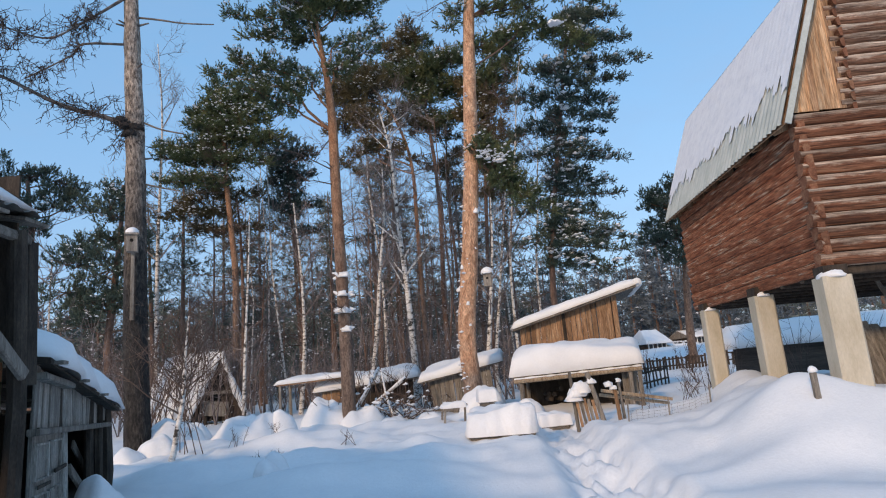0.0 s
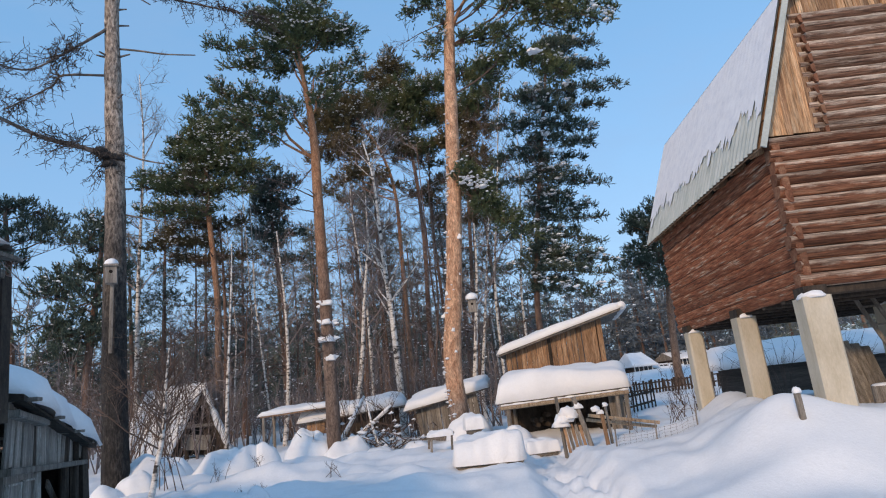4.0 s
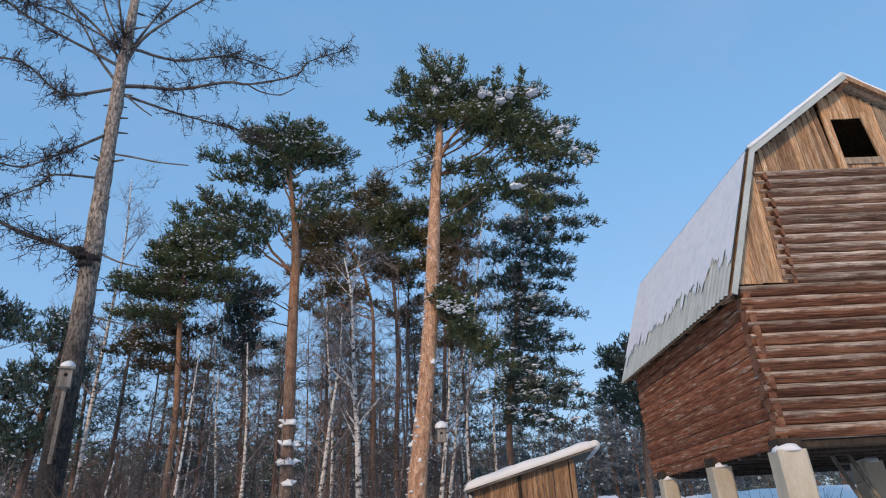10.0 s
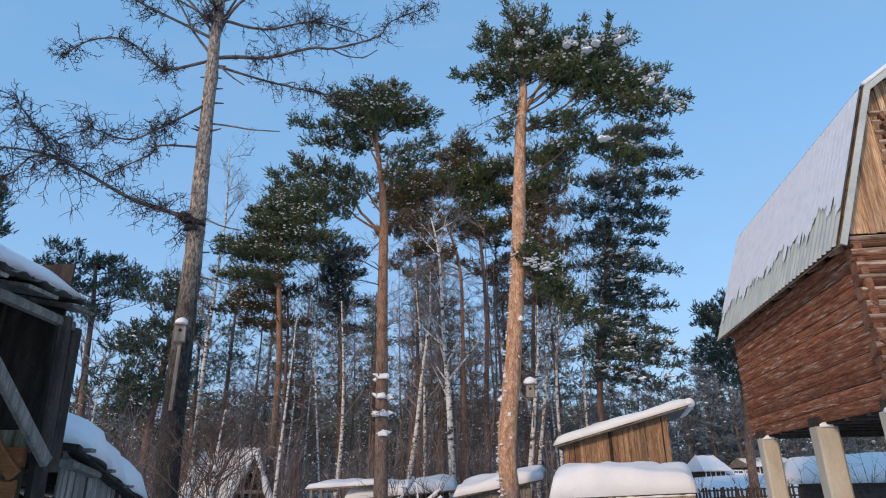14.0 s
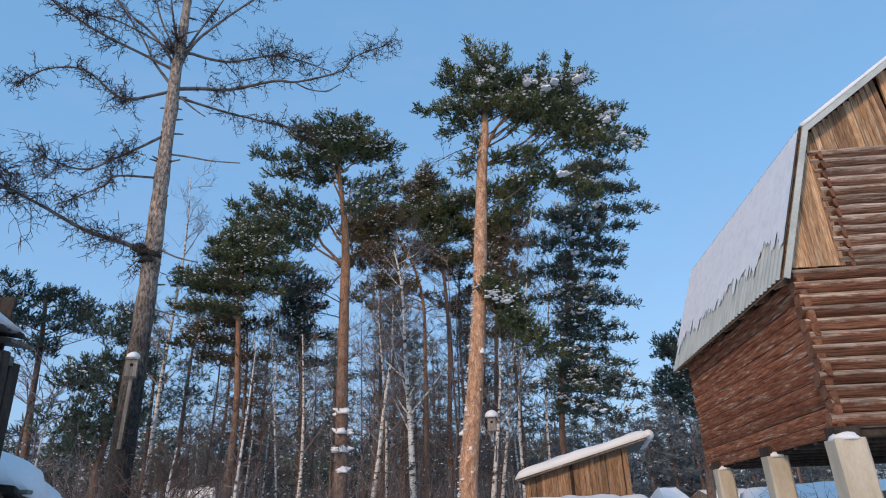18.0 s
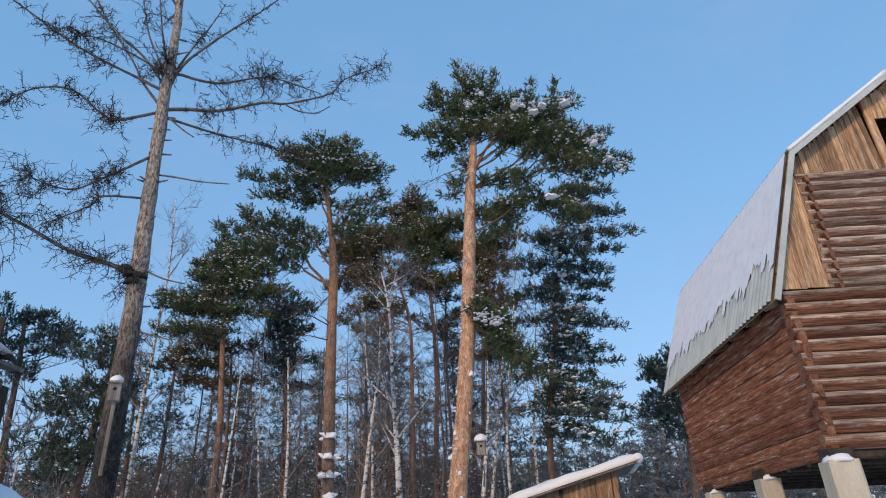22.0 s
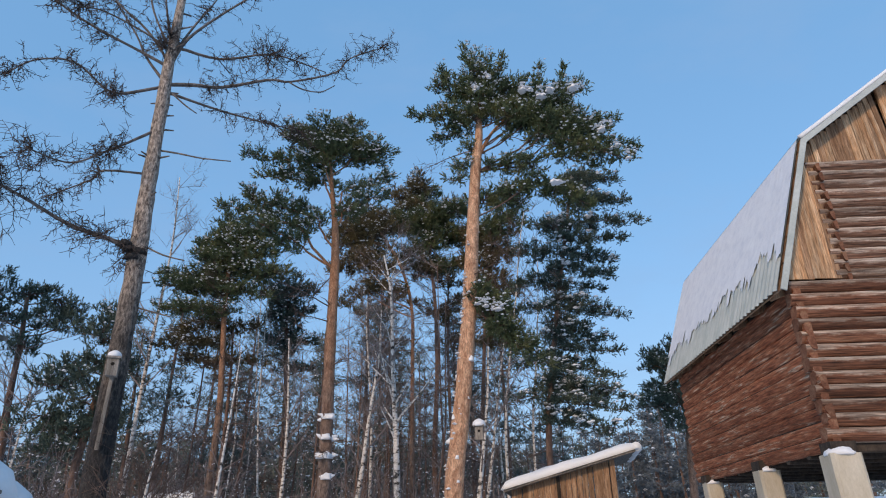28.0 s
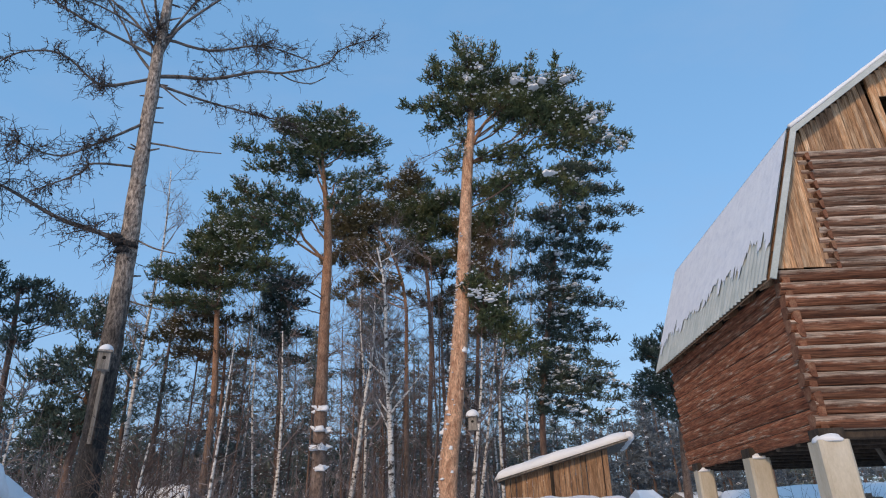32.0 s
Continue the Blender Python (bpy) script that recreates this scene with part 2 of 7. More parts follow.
PLANK_WARM = surf("weathered_warm_plank", [(0.19, 0.10, 0.055), (0.31, 0.18, 0.105), (0.43, 0.30, 0.20)], scale=2.2, stretch=(7, 7, 0.6), rough=0.85, bump=0.5, fine=9, rnd=0.28, mottle=0.6)
PLANK_GREY = surf("silvery_old_board", [(0.15, 0.135, 0.12), (0.30, 0.275, 0.245), (0.46, 0.43, 0.39)], scale=2.5, stretch=(6, 6, 0.7), rough=0.9, bump=0.6, fine=26, rnd=0.3, mottle=0.45)
# dark wood; also carries the shade of shed insides and gaps in its colour
DARK_WOOD = surf("dark_wood_and_shade", [(0.02, 0.016, 0.013), (0.05, 0.038, 0.03), (0.085, 0.065, 0.05)], scale=3, stretch=(3, 3, 1), rough=0.9, bump=0.5, fine=30, rnd=0.2)
ORANGE_BOARD = surf("orange_board", [(0.26, 0.09, 0.032), (0.38, 0.145, 0.055), (0.46, 0.21, 0.09)], scale=3, stretch=(0.6, 6, 6), rough=0.8, bump=0.4, fine=30, rnd=0.1)
METAL = surf("corrugated_steel", [(0.36, 0.40, 0.38), (0.46, 0.49, 0.46), (0.54, 0.56, 0.53)], scale=2, stretch=(1, 3, 1), rough=0.5, bump=0.1, fine=40, metal=0.1, mottle=0.12, spec=0.3)
SHEET_OLD = surf("rusty_grey_sheet", [(0.10, 0.085, 0.075), (0.20, 0.18, 0.16), (0.30, 0.28, 0.26)], scale=3, rough=0.75, bump=0.3, fine=40, metal=0.2, mottle=0.3)
CONCRETE = surf("yellowish_concrete", [(0.41, 0.355, 0.27), (0.49, 0.435, 0.345), (0.55, 0.495, 0.41)], scale=2.5, stretch=(1.5, 1.5, 0.5), rough=0.9, bump=0.35, fine=35, rnd=0.1, mottle=0.1)
# the larch's dark shaded foot and sunlit upper bark are put into these tones
BARK = bark_pine("larch_bark_shaded_foot", [(0.016, 0.015, 0.015), (0.038, 0.034, 0.032), (0.085, 0.074, 0.068)], [(0.09, 0.065, 0.055), (0.66, 0.54, 0.45)], 3.8, 7.5, 9.0)
BARK_TALL = bark_pine("tall_pine_bark", [(0.14, 0.095, 0.075), (0.28, 0.20, 0.16), (0.40, 0.31, 0.26)], [(0.40, 0.195, 0.115), (0.82, 0.51, 0.335)], 0.6, 2.2)
BARK_PINE = bark_pine("pine_bark", [(0.10, 0.07, 0.058), (0.20, 0.14, 0.112), (0.30, 0.22, 0.18)], [(0.28, 0.13, 0.07), (0.46, 0.25, 0.15)], 3.2, 8.5)
BARK_FAR = surf("dull_pine_bark", [(0.09, 0.055, 0.045), (0.17, 0.105, 0.08), (0.24, 0.16, 0.125)], scale=3, stretch=(2, 2, 0.6), rough=0.95, bump=0.6, fine=14, island=0.3)
BARK_BIRCH = surf("birch_bark", [(0.04, 0.035, 0.032), (0.40, 0.355, 0.32), (0.68, 0.64, 0.60), (0.74, 0.71, 0.68)], scale=4.0, stretch=(1.2, 1.2, 2.4), rough=0.8, bump=0.3, fine=20, mottle=0.25, pos=[0.40, 0.45, 0.52, 0.7])
TWIG = surf("bare_twigs", [(0.06, 0.04, 0.035), (0.11, 0.075, 0.06), (0.16, 0.11, 0.09)], scale=2, rough=0.95, bump=0, island=0.3, mottle=0.2)
TWIG_RED = surf("reddish_bare_twigs", [(0.13, 0.105, 0.10), (0.22, 0.18, 0.172), (0.32, 0.265, 0.25)], scale=2, rough=0.95, bump=0, island=0.3, mottle=0.2)
NEEDLE = surf("pine_needles", [(0.042, 0.066, 0.036), (0.075, 0.102, 0.047), (0.17, 0.165, 0.065)], scale=1.3, rough=0.6, bump=0, island=0.4, mottle=0.2, fine=6)
NEEDLE_DARK = surf("dark_pine_needles", [(0.035, 0.058, 0.05), (0.06, 0.09, 0.07), (0.125, 0.145, 0.10)], scale=1.2, rough=0.6, bump=0, island=0.4, mottle=0.2, fine=6)
NEEDLE_BROWN = surf("frosted_brown_needles", [(0.07, 0.06, 0.03), (0.12, 0.095, 0.045), (0.16, 0.11, 0.07)], scale=0.7, rough=0.8, bump=0, island=0.4, mottle=0.2, fine=6)
# distance haze is put into these two: paler and bluer than near needles
NEEDLE_MID = surf("hazed_wood_needles", [(0.075, 0.098, 0.092), (0.115, 0.142, 0.125), (0.18, 0.18, 0.15)], scale=0.3, rough=0.8, bump=0, island=0.4, mottle=0.2, fine=4)
NEEDLE_FAR = surf("hazed_far_needles", [(0.08, 0.105, 0.125), (0.115, 0.14, 0.16), (0.16, 0.175, 0.185)], scale=0.1, rough=0.9, bump=0, island=0.35, mottle=0.2, fine=4)
SHEET_OLIVE = surf("dusty_olive_sheet", [(0.13, 0.115, 0.075), (0.24, 0.215, 0.14), (0.34, 0.31, 0.21)], scale=2, stretch=(4, 1, 0.5), rough=0.8, bump=0.3, fine=30, mottle=0.4)
LARCH_TWIG = surf("larch_twigs", [(0.04, 0.032, 0.03), (0.07, 0.055, 0.05), (0.11, 0.085, 0.075)], scale=2, rough=0.95, bump=0.4, island=0.2, mottle=0.3, fine=20)
LARCH_LIMB = surf("grey_larch_limb", [(0.07, 0.06, 0.055), (0.14, 0.12, 0.11), (0.24, 0.20, 0.18)], scale=4, rough=0.9, bump=0.6, mottle=0.4, fine=25)
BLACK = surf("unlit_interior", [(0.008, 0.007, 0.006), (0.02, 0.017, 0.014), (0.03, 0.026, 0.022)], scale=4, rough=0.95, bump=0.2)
HOUSE_DARK = surf("dark_house_logs", [(0.05, 0.04, 0.035), (0.09, 0.07, 0.06), (0.13, 0.11, 0.09)], scale=2, stretch=(0.5, 0.5, 6), rough=0.9, bump=0.5, fine=14)
WHITE_PAINT = surf("white_paint", [(0.66, 0.66, 0.66), (0.76, 0.76, 0.76), (0.8, 0.8, 0.8)], scale=6, rough=0.6, bump=0.1, mottle=0.08)
GLASS_DARK = surf("dark_window_glass", [(0.015, 0.02, 0.025), (0.03, 0.035, 0.04), (0.04, 0.045, 0.05)], scale=3, rough=0.12, bump=0, spec=0.5, mottle=0.1)


# ---------------------------------------------------------------- mesh helpers
rng = np.random.default_rng(7)


class Mesh:
    """Collects corners and faces of one part."""

    def __init__(self):
        self.v, self.f = [], []

    def add(self, verts, faces):
        n = len(self.v)
        self.v.extend(tuple(map(float, p)) for p in verts)
        self.f.extend(tuple(i + n for i in q) for q in faces)
        return self

    def box(self, a, b, m=None, jig=0.0):
        """A box from corner a to corner b with slightly uneven corners, in the frame m."""
        vs = [(x, y, z) for z in (a[2], b[2]) for y in (a[1], b[1]) for x in (a[0], b[0])]
        vs = [Vector(p) + Vector(rng.normal(0, jig, 3)) for p in vs] if jig else [Vector(p) for p in vs]
        if m:
            vs = [m @ p for p in vs]
        return self.add(vs, [(0, 2, 3, 1), (4, 5, 7, 6), (0, 1, 5, 4), (2, 6, 7, 3), (0, 4, 6, 2), (1, 3, 7, 5)])

    def plank(self, p, q, w, t, side=None, jig=0.004):
        """A board from p to q, w wide across 'side' and t thick, with eased long edges."""
        p, q = Vector(p), Vector(q)
        d = (q - p).normalized()
        s = Vector(side) if side else Vector((0, 0, 1))
        n = d.cross(s).normalized()
        s = n.cross(d).normalized()
        c = min(w, t) * 0.18
        prof = [(-w / 2 + c, -t / 2), (w / 2 - c, -t / 2), (w / 2, -t / 2 + c), (w / 2, t / 2 - c), (w / 2 - c, t / 2), (-w / 2 + c, t / 2), (-w / 2, t / 2 - c), (-w / 2, -t / 2 + c)]
        vs = []
        for e in (p, q):
            o = Vector(rng.normal(0, jig, 3)) if jig else Vector()
            vs += [e + o + s * a + n * b for a, b in prof]
        k = len(prof)
        return self.add(vs, [tuple((i, (i + 1) % k, k + (i + 1) % k, k + i)) for i in range(k)] + [tuple(range(k - 1, -1, -1)), tuple(range(k, 2 * k))])

    def tube(self, pts, radii, sides=8, rough=0.0, cap=True):
        """A round, tapering stem along points."""
        pts = [Vector(p) for p in pts]
        n = len(pts)
        vs, fs = [], []
        ref = None
        for i, p in enumerate(pts):
            d = (pts[min(i + 1, n - 1)] - pts[max(i - 1, 0)])
            d = d.normalized() if d.length > 1e-9 else Vector((0, 0, 1))
            if ref is None:
                ref = d.orthogonal().normalized()
            ref = (ref - d * ref.dot(d)).normalized()
            o = d.cross(ref)
            r = radii[i] if hasattr(radii, "__len__") else radii
            for k in range(sides):
                a = 2 * math.pi * k / sides
                rr = r * (1 + (rng.normal(0, rough) if rough else 0))
                vs.append(p + (ref * math.cos(a) + o * math.sin(a)) * rr)
        for i in range(n - 1):
            for k in range(sides):
                j = (k + 1) % sides
                fs.append((i * sides + k, i * sides + j, (i + 1) * sides + j, (i + 1) * sides + k))
        if cap:
            fs += [tuple(range(sides - 1, -1, -1)), tuple(range((n - 1) * sides, n * sides))]
        return self.add(vs, fs)

    def grid(self, nu, nv, fn):
        vs = [fn(i / (nu - 1), j / (nv - 1)) for j in range(nv) for i in range(nu)]
        return self.add(vs, [(j * nu + i, j * nu + i + 1, (j + 1) * nu + i + 1, (j + 1) * nu + i) for j in range(nv - 1) for i in range(nu - 1)])

    def mesh(self, name):
        me = bpy.data.meshes.new(name)
        me.from_pydata(self.v, [], self.f)
        return me


def tri_mesh(name, verts, corners=3):
    """A mesh out of loose triangles or quads, given as an array of corners."""
    verts = np.asarray(verts, dtype=np.float32).reshape(-1, 3)
    n = len(verts) // corners
    me = bpy.data.meshes.new(name)
    me.vertices.add(len(verts))
    me.vertices.foreach_set("co", verts.ravel())
    me.loops.add(len(verts))
    me.loops.foreach_set("vertex_index", np.arange(len(verts), dtype=np.int32))
    me.polygons.add(n)
    me.polygons.foreach_set("loop_start", np.arange(0, len(verts), corners, dtype=np.int32))
    me.update(calc_edges=True)
    return me


def part(name, m, material, parent=None, label="", smooth=False):
    me = m.mesh(name) if isinstance(m, Mesh) else m
    me.materials.append(material)
    if smooth:
        me.polygons.foreach_set("use_smooth", [True] * len(me.polygons))
    ob = new(name, me)
    if parent:
        ob.parent = parent
    if label:
        ob["label"] = label
    return ob


def thing(name, m, label, category, group="", kind=""):
    ob = new(name)
    ob.empty_display_size = 0.2
    ob.matrix_world = m
    return tagged(ob, label, category, group, kind)


def solo(name, m, material, at, label, category, group="", kind="", smooth=False):
    ob = part(name, m, material, smooth=smooth)
    ob.matrix_world = at
    return tagged(ob, label, category, group, kind)


def sight(bearing, el, dist):
    """The place seen from the standing point under a bearing and elevation, at a level distance."""
    b = radians(bearing)
    return Vector((math.sin(b) * dist, math.cos(b) * dist, EYE_Z + dist * math.tan(radians(el))))


def pillow(sx, sy, h, nu=22, nv=16, lump=0.05, seed=0, power=4.0, under=0.02, lip=0.06):
    """A soft slab of lying snow, sx by sy and h thick, with a rounded rim, its flat underside at z = 0."""
    m = Mesh()

    def top(u, v):
        a, b = u * 2 - 1, v * 2 - 1
        e = max(0.0, 1 - abs(a) ** power) ** (1 / power * 1.3) * max(0.0, 1 - abs(b) ** power) ** (1 / power * 1.3)
        n = noise.noise(Vector((a * sx * 0.9 + seed * 3.1, b * sy * 0.9, seed * 1.7)))
        n2 = noise.noise(Vector((a * sx * 2.7 + seed, b * sy * 2.7, seed * 0.7)))
        edge = 1 + lip * n2
        return (a * sx / 2 * edge, b * sy / 2 * edge, h * e * (1 + 0.25 * n) + lump * n2 * e)
    m.grid(nu, nv, top)
    ring = [i for i in range(nu)] + [j * nu + nu - 1 for j in range(1, nv)] + [(nv - 1) * nu + i for i in range(nu - 2, -1, -1)] + [j * nu for j in range(nv - 2, 0, -1)]
    base = len(m.v)
    for i in ring:
        x, y, z = m.v[i]
        m.v.append((x * 0.97, y * 0.97, -under))
    k = len(ring)
    for i in range(k):
        m.f.append((ring[(i + 1) % k], ring[i], base + i, base + (i + 1) % k))
    m.f.append(tuple(base + i for i in range(k)))
    return m


def blob(r, flat=0.7, seed=0, nu=12, nv=8, lump=0.25):
    """A lump of snow, flat below."""
    m = Mesh()

    def fn(u, v):
        a, b = u * 2 * math.pi, (v - 0.5) * math.pi
        d = Vector((math.cos(a) * math.cos(b), math.sin(a) * math.cos(b), math.sin(b)))
        k = r * (1 + lump * noise.noise(d * 1.6 + Vector((seed * 2.3, 0, seed))))
        return (d.x * k, d.y * k, max(d.z * k * flat, -0.25 * r * flat))
    return m.grid(nu, nv, fn)


def bend(points, n=4):
    """A smooth line through points."""
    pts = [Vector(p) for p in points]
    out = []
    for i in range(len(pts) - 1):
        p0, p1, p2, p3 = pts[max(i - 1, 0)], pts[i], pts[i + 1], pts[min(i + 2, len(pts) - 1)]
        for k in range(n):
            t = k / n
            out.append(0.5 * ((2 * p1) + (p2 - p0) * t + (2 * p0 - 5 * p1 + 4 * p2 - p3) * t * t + (3 * p1 - p0 - 3 * p2 + p3) * t ** 3))
    out.append(pts[-1])
    return out


def dome(rx, ry, h, seed=0, lump=0.25, rings=12, seg=30):
    """A lumpy mound of snow, rx by ry across its half axes and h high, thin at the rim."""
    m = Mesh()
    m.v.append((0, 0, h * (1 + lump * noise.noise(Vector((seed, 0, 0))))))
    for i in range(1, rings + 1):
        t = i / rings
        for k in range(seg):
            a = 2 * math.pi * k / seg
            c, s_ = math.cos(a), math.sin(a)
            w = 1 + 0.22 * noise.noise(Vector((c * 1.3 + seed, s_ * 1.3, seed * 0.7)))
            n = noise.noise(Vector((c * t * rx * 2.6 + seed * 5, s_ * t * ry * 2.6, seed))) if rx < 1.2 else noise.noise(Vector((c * t * 1.6 + seed * 5, s_ * t * 1.6, seed)))
            n2 = noise.noise(Vector((c * t * rx * 6.5 + seed * 2, s_ * t * ry * 6.5, seed * 3)))
            z = h * max(0.0, 1 - t ** 2.6) ** 0.75 * (0.95 + min(1.0, 0.5 / h) * (lump * 2.0 * n + lump * 0.5 * n2))
            m.v.append((c * t * rx * w, s_ * t * ry * w, z - 0.12 * (i == rings)))
    m.f = [(0, 1 + k, 1 + (k + 1) % seg) for k in range(seg)]
    for i in range(rings - 1):
        o, p = 1 + i * seg, 1 + (i + 1) * seg
        m.f += [(o + k, p + k, p + (k + 1) % seg, o + (k + 1) % seg) for k in range(seg)]
    return m


# ---------------------------------------------------------------- ground
def smooth(a, b, x):
    t = min(1.0, max(0.0, (x - a) / (b - a)))
    return t * t * (3 - 2 * t)


def hump(x, y, cx, cy, rx, ry, h, turn=0.0):
    c, s = math.cos(turn), math.sin(turn)
    dx, dy = x - cx, y - cy
    u, v = (dx * c + dy * s) / rx, (-dx * s + dy * c) / ry
    return h * math.exp(-(u * u + v * v))


HUMPS = [(5.2, 12.5, 1.0, 1.1, 0.22), (3.9, 9.8, 0.9, 1.0, 0.12), (2.75, 4.3, 0.6, 0.5, 0.22), (3.8, 8.3, 0.9, 0.7, 0.08), (3.3, 6.9, 1.2, 0.3, 0.10), (1.0, 5.6, 0.8, 0.5, -0.06), (-1.2, 6.6, 1.3, 0.5, 0.1), (4.6, 7.7, 0.9, 0.7, 0.05), (4.4, 8.4, 0.8, 0.8, 0.16), (3.4, 5.4, 1.1, 0.8, 0.2), (-1.6, 8.2, 1.5, 0.6, 0.16), (-3.2, 9.8, 0.9, 0.5, 0.16),
         (-2.9, 13.0, 1.4, 0.8, 0.25), (-5.2, 13.0, 0.8, 0.7, 0.3), (0.2, 9.8, 1.2, 0.5, 0.12), (-3.4, 19.3, 1.3, 0.8, 0.45), (-2.0, 20.2, 0.9, 0.7, 0.4),
         (1.0, 17.0, 0.9, 0.6, 0.25), (-4.2, 8.2, 0.7, 0.6, 0.12), (4.7, 10.2, 1.0, 1.0, 0.26), (-2.4, 10.2, 0.6, 0.35, 0.14), (-0.6, 11.2, 0.8, 0.35, 0.12), (2.6, 9.6, 0.7, 0.4, 0.12), (-3.9, 9.2, 0.8, 0.5, 0.2), (-1.6, 15.5, 1.2, 0.6, 0.15), (-6.4, 14.6, 0.8, 0.6, 0.35)]


def ground_z(x, y):
    d = math.hypot(x, y)
    b = math.degrees(math.atan2(x, y))
    z = 0.42 * smooth(3, 10, d)
    far = max(0.0, d - 24)
    z += far * (0.008 + 0.042 * smooth(4, 20, b)) if far < 60 else 60 * (0.008 + 0.042 * smooth(4, 20, b)) + (far - 60) * 0.01
    z += 5.0 * smooth(62, 135, d) * (1 - smooth(9, 17, b)) * smooth(-75, -60, b)
    # the bank on which the barn stands
    z += 0.5 * smooth(0.1, 1.6, x - 0.36 * y) * smooth(6.2, 8.1, y) * (1 - smooth(14.5, 18, y)) * (1 - smooth(13, 17, x))
    for cx, cy, rx, ry, h in HUMPS:
        if abs(x - cx) < 3 * rx and abs(y - cy) < 3 * ry:
            z += hump(x, y, cx, cy, rx, ry, h)
    near = 1 - smooth(22, 45, d)
    if near > 0:
        n = noise.noise(Vector((x * 0.45, y * 0.45, 2.0)))
        n2 = noise.noise(Vector((x * 1.3, y * 1.3, 5.0)))
        z += near * (0.13 * n + 0.085 * n2)
        z += near * smooth(6.5, 10, y) * (0.055 * noise.noise(Vector((x * 2.9, y * 2.3, 1.0))) + 0.022 * noise.noise(Vector((x * 7, y * 5, 4.0))))
        # the trodden way to the gate, with footprints
        cx = 0.55 + 0.145 * y + 0.25 * math.sin(y * 0.35)
        w = abs(x - cx)
        if w < 1.3 and 2 < y < 17:
            k = (1 - smooth(0.25, 0.7, w)) * smooth(2, 5, y) * (1 - smooth(14, 17, y))
            z += -0.26 * k + 0.015 * math.exp(-((w - 0.6) / 0.18) ** 2) * smooth(2, 5, y)
            z += k * (0.16 * noise.noise(Vector((x * 4.4, y * 3.4, 9.0))) + 0.05 * noise.noise(Vector((x * 9, y * 7, 2.0))) - 0.17 * max(0.0, noise.noise(Vector((x * 6.5, y * 4.6, 6.0)))))
    else:
        z += 0.4 * noise.noise(Vector((x * 0.05, y * 0.05, 2.0)))
    return z


def build_ground():
    angles = list(np.arange(-50, 60, 0.4)) + list(np.arange(60, 310, 6.0))
    radii = [0.6]
    while radii[-1] < 45:
        radii.append(radii[-1] * (1.012 if radii[-1] < 18 else 1.02) + 0.004)
    while radii[-1] < 1800:
        radii.append(radii[-1] * 1.16)
    vs, na = [(0.0, 0.0, ground_z(0, 0))], len(angles)
    for r in radii:
        for a in angles:
            x, y = r * math.sin(radians(a)), r * math.cos(radians(a))
            vs.append((x, y, ground_z(x, y)))
    fs = [(0, 1 + (k + 1) % na, 1 + k) for k in range(na)]
    for i in range(len(radii) - 1):
        o, p = 1 + i * na, 1 + (i + 1) * na
        fs += [(o + k, o + (k + 1) % na, p + (k + 1) % na, p + k) for k in range(na)]
    m = Mesh()
    m.v, m.f = vs, fs
    g = part("ground", m, SNOW, smooth=True)
    return tagged(g, "deep soft snow with drifts and a trodden path", "snow ground", kind="structure")


build_ground()


# ---------------------------------------------------------------- the log barn on concrete posts
BW, BL = 4.87, 5.27                    # front width, depth
FLOOR, WALL, UPPER = 1.55, 2.13, 4.03  # local floor height; top of lower and upper walls above the floor
BREAK_Z, RIDGE_Z, EAVE_Z = 4.27, 5.63, 1.94
INSET, BREAK_X, EAVE_X, OVER = 0.735, 0.53, 0.32, 0.28
BARN = pose(5.06, 8.04, 1.0, 0, 0, -4.5)
barn = thing("log_barn", BARN, "unpainted brown log barn with snowy gambrel roof on concrete posts", "barn")


LOG_FACE = [(-0.52, -0.12), (-0.45, 0.28), (-0.15, 0.55), (0.18, 0.70), (0.36, 0.64), (0.47, 0.36), (0.53, -0.05)]


def log(p, q, h, material, parent, name="log", out=(0, -1, 0), bulge=0.8, n=25):
    """A hewn log from p to q, h high, its round face bulging towards out, fullest near its top."""
    p, q, out = Vector(p), Vector(q), Vector(out)
    prof = LOG_FACE + [(0.53, -0.45), (-0.52, -0.45)]
    m, k = Mesh(), len(LOG_FACE) + 2
    sd = rng.uniform(0, 99)
    for i in range(n):
        t = i / (n - 1)
        c = p.lerp(q, t)
        w = 1 + 0.10 * noise.noise(Vector((t * 5, sd, 0)))
        dz = 0.010 * noise.noise(Vector((t * 4, sd, 7)))
        for z, o in prof:
            o2 = o * h * w * (1 + 0.10 * noise.noise(Vector((t * 11, z * 3, sd)))) * bulge
            dv = 0.13 * h * noise.noise(Vector((t * 9, z * 2, sd + 3))) if -0.3 < z < 0.4 else 0.0
            m.v.append(tuple(c + Vector((0, 0, z * h + dz + dv)) + out * o2))
    for i in range(n - 1):
        m.f += [(i * k + a, i * k + (a + 1) % k, (i + 1) * k + (a + 1) % k, (i + 1) * k + a) for a in range(k)]
    m.f += [tuple(range(k - 1, -1, -1)), tuple(range((n - 1) * k, n * k))]
    ob = part(name, m, material, parent)
    ob.data.materials.append(LOG_END)
    for end in (len(m.f) - 2, len(m.f) - 1):
        ob.data.polygons[end].material_index = 1
    return ob


